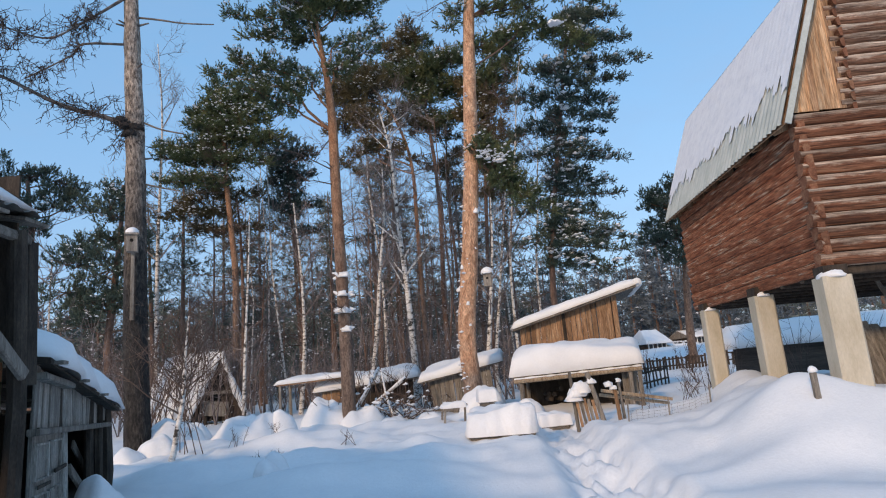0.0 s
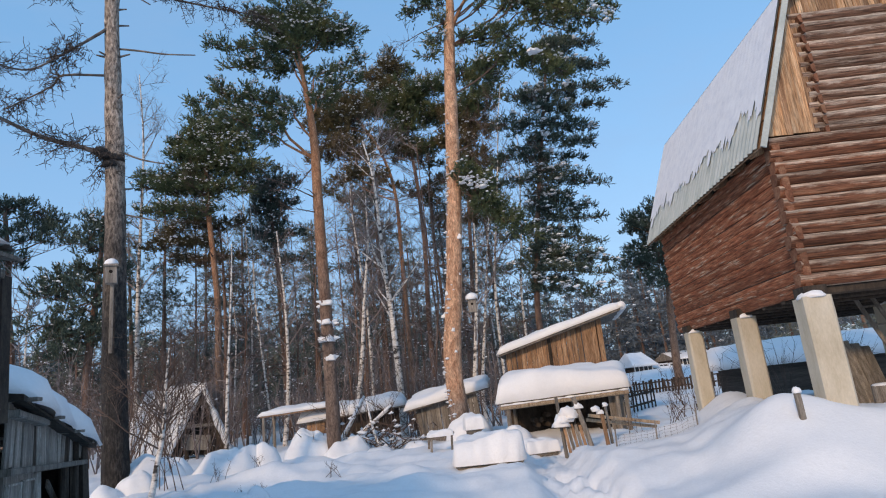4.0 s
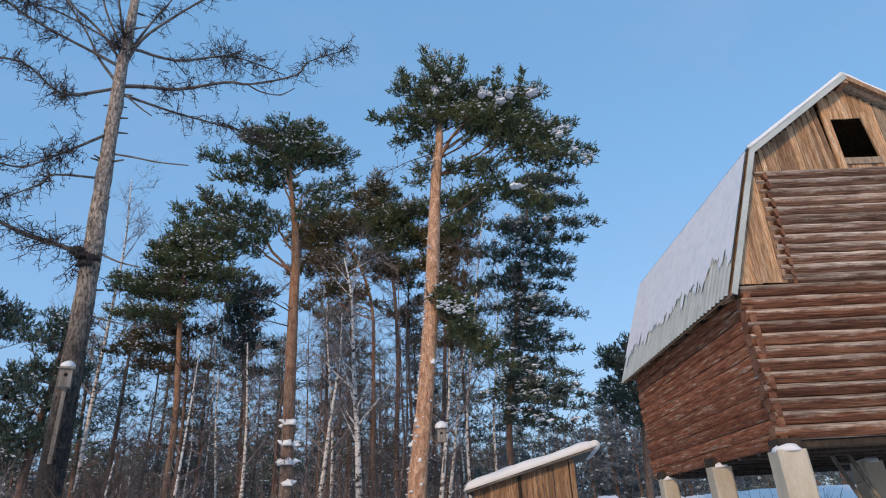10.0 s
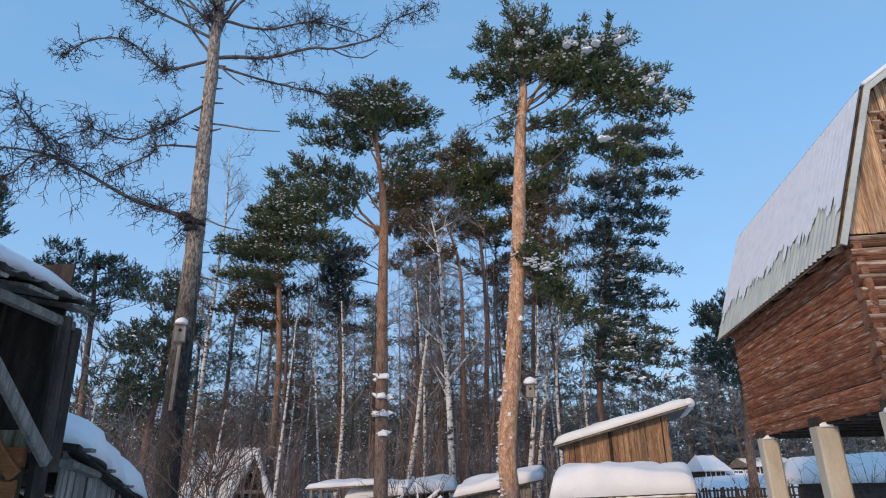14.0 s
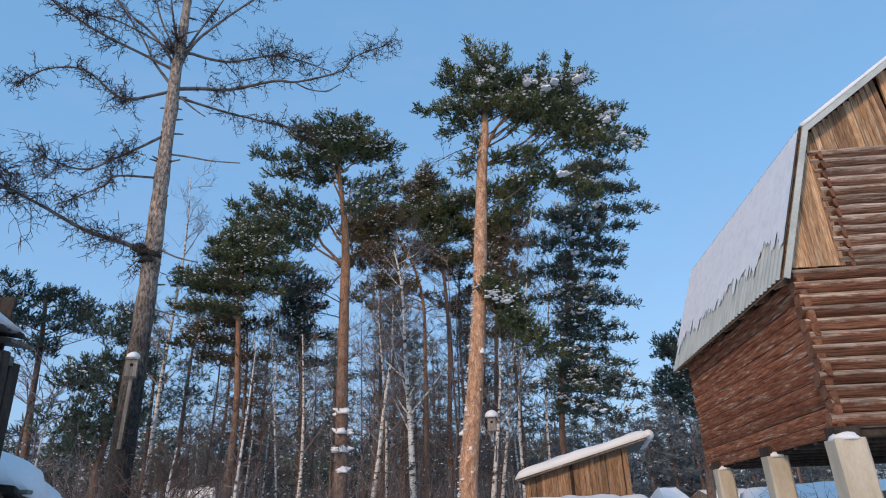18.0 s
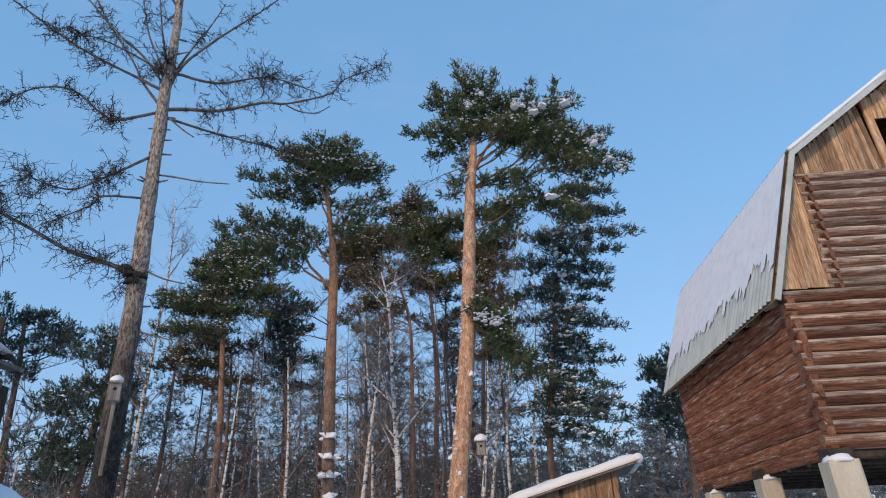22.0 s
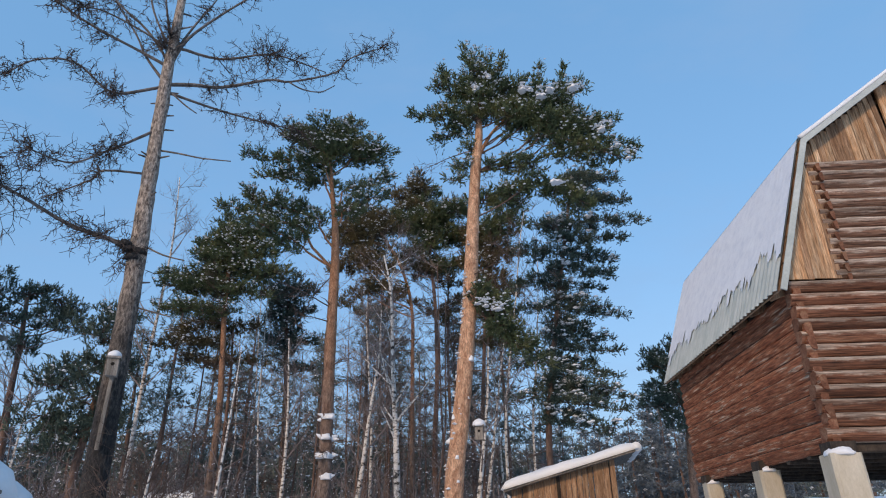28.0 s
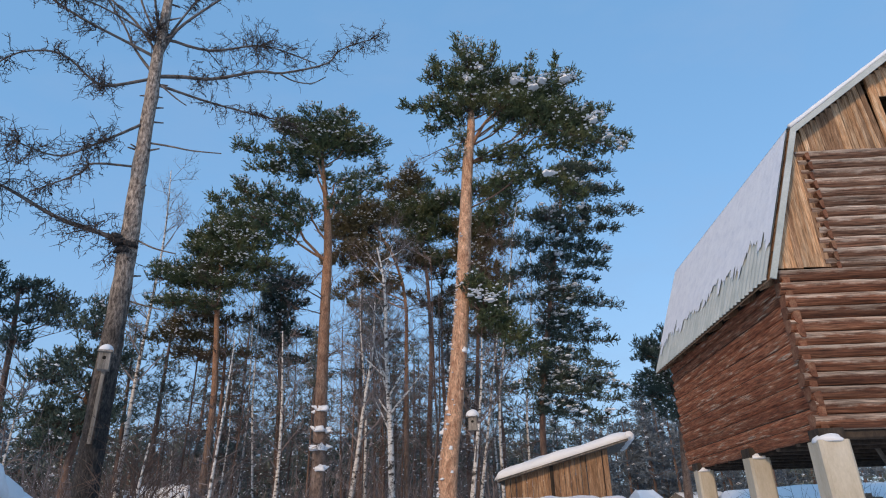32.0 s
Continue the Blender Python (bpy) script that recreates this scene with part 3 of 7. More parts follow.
COURSES = 12
step = WALL / COURSES
front = part("front_wall", Mesh().box((0.1, -0.02, FLOOR), (BW - 0.1, 0.04, FLOOR + WALL)), DARK_WOOD, barn)
left = part("side_wall", Mesh().box((-0.02, 0.1, FLOOR), (0.04, BL - 0.1, FLOOR + WALL)), DARK_WOOD, barn)
right = part("side_wall", Mesh().box((BW - 0.04, 0.1, FLOOR), (BW + 0.02, BL - 0.1, FLOOR + WALL)), DARK_WOOD, barn)
rear = part("rear_wall", Mesh().box((0.1, BL - 0.04, FLOOR), (BW - 0.1, BL + 0.02, FLOOR + WALL)), DARK_WOOD, barn)
for i in range(COURSES):
    z = FLOOR + step * (i + 0.5)
    ex = 0.06 + rng.uniform(0, 0.09)
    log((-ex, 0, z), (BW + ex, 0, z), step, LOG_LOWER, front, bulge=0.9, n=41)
    log((-0.02, BL, z), (BW + 0.02, BL, z), step, LOG_GREY, rear, out=(0, 1, 0))
    zs = z - step * 0.45
    ey = 0.07 + rng.uniform(0, 0.08)
    log((0, -ey, zs), (0, BL + ey, zs), step, LOG_RED, left, out=(-1, 0, 0), bulge=0.5)
    log((BW, -ey, zs), (BW, BL + ey, zs), step, LOG_RED, right, out=(1, 0, 0), bulge=0.42)
# upper wall, narrower, with stubs of its cross logs at both corners
upper = part("upper_wall", Mesh().box((INSET + 0.05, 0.0, FLOOR + WALL), (BW - INSET - 0.05, 0.05, FLOOR + UPPER)), DARK_WOOD, barn)
step_u = (UPPER - WALL) / 12
for i in range(12):
    z = FLOOR + WALL + step_u * (i + 0.5)
    ex = 0.1 + rng.uniform(0, 0.05)
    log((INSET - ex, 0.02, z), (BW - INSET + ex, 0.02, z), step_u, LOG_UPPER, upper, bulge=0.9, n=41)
    for sx in (INSET + 0.02, BW - INSET - 0.02):
        log((sx, -0.08 - rng.uniform(0, 0.06), z - step_u * 0.45), (sx, BL, z - step_u * 0.45), step_u * 0.8, LOG_GREY, upper, "cross_log", (-1 if sx < 2 else 1, 0, 0), bulge=0.4)


def roof_z(x):
    x = min(x, BW - x)
    if x < BREAK_X:
        return EAVE_Z + (x + EAVE_X) * (BREAK_Z - EAVE_Z) / (BREAK_X + EAVE_X)
    return BREAK_Z + (x - BREAK_X) * (RIDGE_Z - BREAK_Z) / (BW / 2 - BREAK_X)


# gable planks above the upper wall, round the window opening
gable = part("gable", Mesh().box((1.4, 0.06, FLOOR + UPPER), (BW - 1.4, 0.08, FLOOR + UPPER + 0.1)), DARK_WOOD, barn)
WX0, WX1, WZ0, WZ1 = 2.16, 2.70, UPPER + 0.16, UPPER + 0.92
x = BREAK_X + 0.06
k = 0
while x < BW - BREAK_X - 0.1:
    w = rng.uniform(0.075, 0.12)
    xc = x + w / 2
    top = roof_z(xc) - 0.06
    spans = [(UPPER - 0.06, top)]
    if WX0 - 0.02 < xc < WX1 + 0.02:
        spans = [(UPPER - 0.06, WZ0), (WZ1, top)]
    for a, b in spans:
        if b - a > 0.03:
            lean = 0.07 if 1.78 < xc < 2.05 else 0.0
            m = Mesh().plank((xc, -0.03, FLOOR + a), (xc - lean, -0.03 + rng.normal(0, 0.006), FLOOR + b), w * 0.97, 0.024, (1, 0, 0))
            part("plank", m, PLANK_PALE if 2.86 < xc < 3.35 and rng.random() < 0.8 else PLANK_NEW if rng.random() < 0.75 else PLANK_WARM, gable)
    x += w
part("window_jamb", Mesh().plank((WX0 - 0.10, -0.06, FLOOR + UPPER - 0.05), (WX0 - 0.10, -0.06, FLOOR + WZ1 + 0.42), 0.12, 0.06, (1, 0, 0)), PLANK_NEW, gable)
part("window_jamb", Mesh().plank((WX1 + 0.07, -0.05, FLOOR + UPPER - 0.05), (WX1 - 0.02, -0.05, FLOOR + WZ1 + 0.1), 0.1, 0.05, (1, 0, 0)), PLANK_NEW, gable)
part("window_sill", Mesh().plank((WX0 - 0.08, -0.055, FLOOR + WZ0 - 0.05), (WX1 + 0.12, -0.055, FLOOR + WZ0 - 0.06), 0.12, 0.03, (0, 0, 1)), PLANK_PALE, gable)
part("inner_post", Mesh().tube([(2.62, 0.5, FLOOR + UPPER), (2.66, 0.5, FLOOR + WZ0 + 0.32)], 0.05, 8), PLANK_WARM, gable)
# slanting cheeks between the upper wall and the roof
cheek = part("left_cheek", Mesh().box((INSET - 0.1, 0.05, FLOOR + WALL), (INSET - 0.02, 0.1, FLOOR + UPPER)), DARK_WOOD, barn)
for i in range(9):
    x0 = -0.14 + i * 0.09
    zt = min(UPPER - 0.05, roof_z(max(x0 + 0.10, -0.2)) - 0.04)
    if zt > WALL + 0.1:
        part("plank", Mesh().plank((x0 + 0.03, -0.05, FLOOR + WALL + 0.02), (min(x0 + 0.10, INSET - 0.06), -0.05, FLOOR + zt), 0.095, 0.024, (1, 0, 0)), PLANK_NEW if i % 4 else PLANK_WARM, cheek)
# black sheet in the open cheek: the inner shade is put into its colour
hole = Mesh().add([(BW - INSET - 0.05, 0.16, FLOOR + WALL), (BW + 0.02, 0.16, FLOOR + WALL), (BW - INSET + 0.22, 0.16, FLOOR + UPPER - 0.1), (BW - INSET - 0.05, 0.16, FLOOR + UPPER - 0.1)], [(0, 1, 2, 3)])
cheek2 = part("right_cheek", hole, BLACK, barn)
part("plank", Mesh().plank((BW - INSET + 0.12, -0.05, FLOOR + WALL), (BW - INSET + 0.0, -0.05, FLOOR + UPPER - 0.05), 0.10, 0.03, (1, 0, 0)), PLANK_WARM, cheek2)
part("plank", Mesh().plank((BW - 0.16, -0.05, FLOOR + WALL), (BW - 0.33, -0.05, FLOOR + WALL + 0.85), 0.12, 0.03, (1, 0, 0)), PLANK_WARM, cheek2)
part("plank", Mesh().plank((BW + 0.0, -0.03, FLOOR + WALL), (BW - 0.22, -0.03, FLOOR + WALL + 0.75), 0.13, 0.03, (1, 0, 0)), PLANK_WARM, cheek2)
part("sill_board", Mesh().plank((BW - INSET + 0.1, -0.06, FLOOR + WALL + 0.02), (BW - 0.1, -0.06, FLOOR + WALL + 0.02), 0.08, 0.05, (0, 0, 1)), PLANK_OLD, cheek2)
for i in range(11):
    zz = FLOOR + WALL + 0.05 + i * 0.12
    x1 = BW - 0.18 - i * 0.035
    if x1 > BW - INSET + 0.14:
        part("net_strand", Mesh().tube([(BW - INSET + 0.1, 0.10, zz + 0.12), (x1, 0.10, zz)], 0.005, 4), PLANK_OLD, cheek2)
        part("net_strand", Mesh().tube([(BW - INSET + 0.1, 0.11, zz), (x1, 0.11, zz + 0.14)], 0.005, 4), PLANK_OLD, cheek2)

# roof: corrugated sheets over boards, with thin snow that has slid off the lower edge
Y0, Y1 = -OVER, BL + 0.25


def slope_sheet(p, q, n, y0, y1, lift, amp, start=lambda y: 0.0, rows=7):
    """A corrugated sheet from the edge p (x, z) up to q; start(y) leaves its foot bare."""
    m = Mesh()
    cols = int((y1 - y0) / 0.15 * 8) + 1
    for j in range(cols):
        y = y0 + (y1 - y0) * j / (cols - 1)
        wav = amp * math.cos(2 * math.pi * (y - y0) / 0.15)
        s0 = start(y)
        for i in range(rows):
            s = s0 + (1 - s0) * i / (rows - 1)
            sag = lift + wav
            m.v.append((p[0] + (q[0] - p[0]) * s + n[0] * sag, y, p[1] + (q[1] - p[1]) * s + n[1] * sag))
    for j in range(cols - 1):
        for i in range(rows - 1):
            a = j * rows + i
            m.f.append((a, a + rows, a + rows + 1, a + 1))
    return m


def ragged(y):
    k = noise.noise(Vector((y * 1.7, 0, 0))) * 0.10 + noise.noise(Vector((y * 6.5, 3, 0))) * 0.09 + noise.noise(Vector((y * 17.0, 5, 0))) * 0.07
    finger = 0.11 * noise.noise(Vector((math.floor(y / 0.15 + 0.5) * 3.7, 8, 0)))
    return max(0.04, 0.30 - 0.015 * y + k + 1.3 * finger)


roof = part("roof", Mesh().box((BW / 2 - 0.05, Y0, FLOOR + RIDGE_Z - 0.14), (BW / 2 + 0.05, Y1, FLOOR + RIDGE_Z - 0.03)), PLANK_WARM, barn)
low_n = Vector((-(BREAK_Z - EAVE_Z), 0, BREAK_X + EAVE_X)).normalized()
up_n = Vector((-(RIDGE_Z - BREAK_Z), 0, BW / 2 - BREAK_X)).normalized()
for side in (0, 1):
    fx = (lambda v: v) if side == 0 else (lambda v: BW - v)
    sg = 1 if side == 0 else -1
    for nm, a, b, n in (("lower", (-EAVE_X, EAVE_Z), (BREAK_X, BREAK_Z), low_n), ("upper", (BREAK_X, BREAK_Z), (BW / 2, RIDGE_Z), up_n)):
        p, q, nn = (fx(a[0]), FLOOR + a[1]), (fx(b[0]), FLOOR + b[1]), (n.x * sg, n.z)
        if side == 0 or nm == "upper":
            part("metal_sheet", slope_sheet(p, q, nn, Y0, Y1, 0.03, 0.017), METAL, roof, "grey corrugated steel sheet", smooth=True)
            part("snow_layer", slope_sheet(p, q, nn, Y0 + 0.02, Y1 - 0.02, 0.053, 0.0012, ragged if nm == "lower" else (lambda y: 0.0), 10), SNOW_LOW, roof, "thin wind-packed snow", smooth=True)
        else:
            part("metal_sheet", slope_sheet(p, q, nn, Y0, Y1, 0.03, 0.017), SHEET_OLD, roof, smooth=True)
        # boarding below the sheets
        cnt = 12 if nm == "lower" else 11
        for i in range(cnt):
            s = (i + 0.5) / cnt
            px, pz = p[0] + (q[0] - p[0]) * s - nn[0] * 0.012, p[1] + (q[1] - p[1]) * s - nn[1] * 0.012
            if side == 1:
                continue
            part("board", Mesh().plank((px, Y0 + 0.02, pz), (px, Y1 - 0.02, pz), math.dist(a, b) / cnt * 0.97, 0.022, (q[0] - p[0], 0, q[1] - p[1])), PLANK_WARM, roof)
        if side == 1:
            off = 0.014
            for i in range(6):
                yy = Y0 + 0.05 + i * 0.085
                part("board", Mesh().plank((p[0] - nn[0] * off, yy, p[1] - nn[1] * off), (q[0] - nn[0] * off, yy, q[1] - nn[1] * off), 0.082, 0.022, (0, 1, 0)), PLANK_PALE if i % 3 else PLANK_WARM, roof)
            part("boarding", Mesh().plank((p[0] - nn[0] * off, (Y0 + 0.52 + Y1) / 2, p[1] - nn[1] * off), (q[0] - nn[0] * off, (Y0 + 0.52 + Y1) / 2, q[1] - nn[1] * off), Y1 - Y0 - 0.56, 0.022, (0, 1, 0)), PLANK_WARM, roof)
        part("barge_board", Mesh().plank((p[0] - nn[0] * 0.03, Y0 - 0.012, p[1] - nn[1] * 0.03), (q[0] - nn[0] * 0.03, Y0 - 0.012, q[1] - nn[1] * 0.03), 0.085, 0.025, (nn[0], 0, nn[1])), METAL if side == 0 else PLANK_WARM, roof)
for fx0, pp in ((0, ((-EAVE_X, EAVE_Z), (BREAK_X, BREAK_Z), (BW / 2, RIDGE_Z))), (1, ((BW / 2, RIDGE_Z), (BW - BREAK_X, BREAK_Z), (BW + EAVE_X, EAVE_Z)))):
    for a, b in zip(pp[:-1], pp[1:]):
        if min(a[1], b[1]) < BREAK_Z - 0.1 and fx0 == 0:
            continue
        n = 14
        pts = [(a[0] + (b[0] - a[0]) * i / n, Y0 + 0.02 + 0.01 * noise.noise(Vector((i, fx0, a[0]))), FLOOR + a[1] + (b[1] - a[1]) * i / n + 0.055) for i in range(n + 1)]
        part("snow_rim", Mesh().tube(pts, [0.034 * (1 + 0.3 * noise.noise(Vector((i * 0.7, a[0], 4)))) for i in range(n + 1)], 8), SNOW, roof, "rim of snow along the verge", smooth=True)
# rafter feet under the left eave
for i in range(8):
    yy = 0.15 + i * (BL - 0.3) / 7
    part("rafter_foot", Mesh().plank((0.12, yy, FLOOR + WALL - 0.02), (-EAVE_X + 0.04, yy, FLOOR + EAVE_Z + 0.02), 0.09, 0.05, (0, 0, 1)), PLANK_WARM, roof)
# floor beams below
for i in range(9):
    yy = 0.1 + i * (BL - 0.2) / 8
    part("floor_beam", Mesh().plank((0.0, yy, FLOOR - 0.06), (BW, yy, FLOOR - 0.06), 0.12, 0.12, (0, 0, 1)), DARK_WOOD, barn)
part("floor_deck", Mesh().box((0.0, 0.0, FLOOR), (BW, BL, FLOOR + 0.03)), DARK_WOOD, barn)
part("loft_deck", Mesh().box((0.1, 0.1, FLOOR + WALL - 0.05), (BW - 0.1, BL - 0.1, FLOOR + WALL)), DARK_WOOD, barn)
part("rear_gable", Mesh().add([(-0.2, BL, FLOOR + EAVE_Z + 0.1), (BW + 0.2, BL, FLOOR + EAVE_Z + 0.1), (BW - BREAK_X, BL, FLOOR + BREAK_Z - 0.05), (BW / 2, BL, FLOOR + RIDGE_Z - 0.08), (BREAK_X, BL, FLOOR + BREAK_Z - 0.05)], [(0, 1, 2, 3, 4)]), PLANK_WARM, barn)

# concrete posts with snow caps, each slightly out of plumb
POSTS = [(0.02, 0.0, 0.37, 1.5, 0.0), (0.02, 2.2, 0.32, 0.5, 0.5), (0.02, 4.7, 0.30, -0.5, 1.0), (2.55, 0.0, 0.39, 3.0, 0.0), (4.75, 0.1, 0.36, 1.0, 0.0),
         (2.75, 2.7, 0.38, 0.0, 0.0), (4.7, 2.7, 0.36, 1.0, 0.0), (2.6, 5.0, 0.36, 0.0, 0.0), (4.7, 5.0, 0.36, 0.0, 0.0)]
for px, py, w, tx, ty in POSTS:
    wp = BARN @ Vector((px, py, 0))
    gz = ground_z(wp.x, wp.y) - 0.3
    top = 1.0 + FLOOR - 0.14
    h = top - gz
    m = Mesh()
    c = 0.035
    ringp = [(-w / 2 + c, -w / 2), (w / 2 - c, -w / 2), (w / 2, -w / 2 + c), (w / 2, w / 2 - c), (w / 2 - c, w / 2), (-w / 2 + c, w / 2), (-w / 2, w / 2 - c), (-w / 2, -w / 2 + c)]
    for i in range(7):
        zz = h * i / 6
        ox, oy = -(h - zz) * math.tan(radians(tx)) * 0.0, 0.0
        m.v += [(a * (1 + rng.normal(0, 0.008)) - ox, b * (1 + rng.normal(0, 0.008)), zz) for a, b in ringp]
    for i in range(6):
        m.f += [(i * 8 + k, i * 8 + (k + 1) % 8, i * 8 + 8 + (k + 1) % 8, i * 8 + 8 + k) for k in range(8)]
    m.f += [tuple(range(48, 56)), tuple(range(7, -1, -1))]
    post = thing("concrete_post", pose(wp.x, wp.y, gz, 0, 0, -4.5 + rng.uniform(-4, 4)), "yellowish concrete foundation post with a snow cap under the barn", "post", "posts under the barn")
    part("shaft", m, CONCRETE, post)
    if py < 4.9:
        s = part("snow_cap", blob(w * 0.47, 0.5, seed=int(px * 7 + py * 3), nu=14, nv=9), SNOW, post, smooth=True)
        s.location = (-0.02, -0.06, h - 0.0)
    part("bearer", Mesh().box((-0.15, -0.15, h), (0.15, 0.15, 1.0 + FLOOR - gz)), DARK_WOOD, post)


# ---------------------------------------------------------------- yard buildings
def plank_row(parent, p, q, z0, top, material, w=0.13, t=0.022, gap=0.97, lean=0.0, name="plank"):
    """Upright planks side by side from p to q (x, y); top(s) gives their upper end along 0..1."""
    p, q = Vector((p[0], p[1], 0)), Vector((q[0], q[1], 0))
    ln = (q - p).length
    n = max(1, round(ln / w))
    d = (q - p) / ln
    for i in range(n):
        s = (i + 0.5) / n
        a = p + d * (s * ln)
        zt = top(s) + rng.normal(0, 0.012)
        m = Mesh().plank((a.x, a.y, z0), (a.x + d.x * lean, a.y + d.y * lean, zt), ln / n * gap * rng.uniform(0.93, 1.0), t * rng.uniform(0.8, 1.2), tuple(d), 0.006)
        part(name, m, material, parent)


def slab(a, b, c, d, t):
    """A plate with corners a b c d and thickness t downwards."""
    lo = [Vector(p) - Vector((0, 0, t)) for p in (a, b, c, d)]
    return Mesh().add([*map(Vector, (a, b, c, d)), *lo], [(0, 1, 2, 3), (7, 6, 5, 4), (0, 4, 5, 1), (1, 5, 6, 2), (2, 6, 7, 3), (3, 7, 4, 0)])


def roof_snow(a, b, c, d, h, seed, nu=26, nv=16, power=6.0, spill=0.08):
    """Lying snow over the plate a b c d, thick h, rounded at the rims and overhanging a little."""
    a, b, c, d = map(Vector, (a, b, c, d))
    src = pillow(1, 1, h, nu, nv, 0.05, seed, power, 0.015, 0.0)
    m = Mesh()
    m.f = src.f
    su, sv = (b - a).length, (d - a).length
    for x, y, z in src.v:
        u, v = x + 0.5, y + 0.5
        wob = noise.noise(Vector((u * su * 1.3 + seed, v * sv * 1.3, seed)))
        u = 0.5 + (u - 0.5) * (1 + 2 * spill / su * (1 + wob))
        v = 0.5 + (v - 0.5) * (1 + 2 * spill / sv * (1 + wob))
        p = a.lerp(b, u).lerp(d.lerp(c, u), v)
        m.v.append((p.x, p.y, p.z + z * (1 + 0.3 * wob + 0.05 * noise.noise(Vector((u * su * 3.5, v * sv * 3.5, seed + 5))))))
    return m


# the plank shed with a single-pitch roof under thick snow
F0, F1 = Vector((2.34, 18.80, 0)), Vector((5.16, 18.20, 0))
back = Vector((0.55, 2.6, 0))
ps = thing("plank_shed", pose(0, 0, 0), "warm brown plank shed with a sloping snow-covered roof", "shed")
g = min(ground_z(F0.x, F0.y), ground_z(F1.x, F1.y)) - 0.2
plank_row(ps, F0[:2], F1[:2], g, lambda s: 2.82 + 0.74 * s, PLANK_WARM, 0.155)
plank_row(ps, F1[:2], (F1 + back)[:2], g, lambda s: 3.56, PLANK_WARM, 0.16)
plank_row(ps, F0[:2], (F0 + back)[:2], g, lambda s: 2.82, PLANK_OLD, 0.16)
part("corner_post", Mesh().plank((F1.x, F1.y, g), (F1.x, F1.y, 3.56), 0.1, 0.1), PLANK_WARM, ps)
part("seam_board", Mesh().plank((3.62, 18.50, g), (3.62, 18.50, 3.14), 0.10, 0.03, (1, -0.2, 0)), DARK_WOOD, ps)
o = Vector((0.12, -0.38, 0))
ra, rb = Vector((1.98, 18.84, 2.72)) + o * 0.9, Vector((5.55, 18.08, 3.66)) + o * 0.9
rc, rd = rb + back * 1.15, ra + back * 1.15
part("roof", slab(ra, rb, rc, rd, 0.07), PLANK_OLD, ps)
part("roof_snow", roof_snow(ra, rb, rc, rd, 0.24, 3, nu=34), SNOW, ps, "thick smooth roof snow", smooth=True)
lip = [rb + back * (1.15 * k / 12) + Vector((0.05 + 0.02 * math.sin(k * 1.7), 0, 0.06)) for k in range(13)]
part("snow_curl", Mesh().tube(lip, [0.12] + [0.15 + 0.03 * noise.noise(Vector((k * 0.8, 2, 7))) for k in range(1, 12)] + [0.1], 14), SNOW, ps, "overhanging curl of snow", smooth=True)

# the low shelter in front of it
sh = thing("wood_shelter", pose(0, 0, 0), "low open wooden shelter under a thick pillow of snow", "shelter")
sa, sb = Vector((1.72, 16.34, 1.36)), Vector((4.86, 15.70, 1.46))
sback = Vector((0.45, 2.0, 0.06))
part("roof", slab(sa, sb, sb + sback, sa + sback, 0.10), PLANK_OLD, sh)
part("roof_snow", roof_snow(sa, sb, sb + sback, sa + sback, 0.72, 5, nu=34, nv=20, power=5, spill=0.12), SNOW, sh, "deep rounded snow pillow", smooth=True)
part("eave_beam", Mesh().tube([sa + Vector((0, 0, -0.13)), sb + Vector((0, 0, -0.13))], 0.06, 8, rough=0.05), PLANK_PALE, sh)
part("snow_ridge", Mesh().tube([sa.lerp(sb, k / 24) + Vector((0, -0.05, -0.065)) for k in range(25)], [max(0.006, 0.022 + 0.03 * noise.noise(Vector((k * 0.8, 3, 1)))) for k in range(25)], 7), SNOW, sh, "snow caught along the beam", smooth=True)
for u in (0.86, 0.90, 0.94):
    p = sa.lerp(sb, u) + sback * 0.2
    part("side_board", Mesh().plank((p.x, p.y, 0.25), (p.x + 0.02, p.y, 1.34), 0.13, 0.025, (1, 0, 0)), PLANK_OLD, sh)
for u, v in ((0.05, 0.03), (0.97, 0.03), (0.9, 0.03), (0.05, 0.95), (0.97, 0.95), (0.55, 0.95)):
    p = sa.lerp(sb, u) + sback * v
    part("post", Mesh().tube([(p.x, p.y, ground_z(p.x, p.y) - 0.25), (p.x + 0.03, p.y, 1.32)], [0.06, 0.055], 8, rough=0.05), PLANK_OLD, sh)
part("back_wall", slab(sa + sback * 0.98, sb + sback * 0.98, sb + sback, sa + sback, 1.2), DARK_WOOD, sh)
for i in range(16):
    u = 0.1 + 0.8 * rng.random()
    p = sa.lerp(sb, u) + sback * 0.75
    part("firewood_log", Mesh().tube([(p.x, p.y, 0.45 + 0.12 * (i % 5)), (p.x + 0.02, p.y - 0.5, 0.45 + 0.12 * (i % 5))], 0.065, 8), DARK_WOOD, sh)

# the leaning grey shed behind the tall pine
ms = thing("leaning_shed", pose(0, 0, 0), "small leaning grey board shed with a snowy roof", "shed")
ma, mb = Vector((-0.80, 19.45, 1.40)), Vector((1.75, 19.35, 1.84))
mback = Vector((0.2, 1.9, 0.25))
part("roof", slab(ma, mb, mb + mback, ma + mback, 0.06), PLANK_OLD, ms)
part("roof_snow", roof_snow(ma, mb, mb + mback, ma + mback, 0.26, 8), SNOW, ms, "lumpy roof snow", smooth=True)
plank_row(ms, (-0.40, 19.7), (1.5, 19.6), 0.1, lambda s: 1.42 + 0.32 * s, PLANK_OLD, 0.15, lean=-0.12)
plank_row(ms, (-0.40, 19.72), (-0.2, 21.2), 0.1, lambda s: 1.42, PLANK_OLD, 0.16)

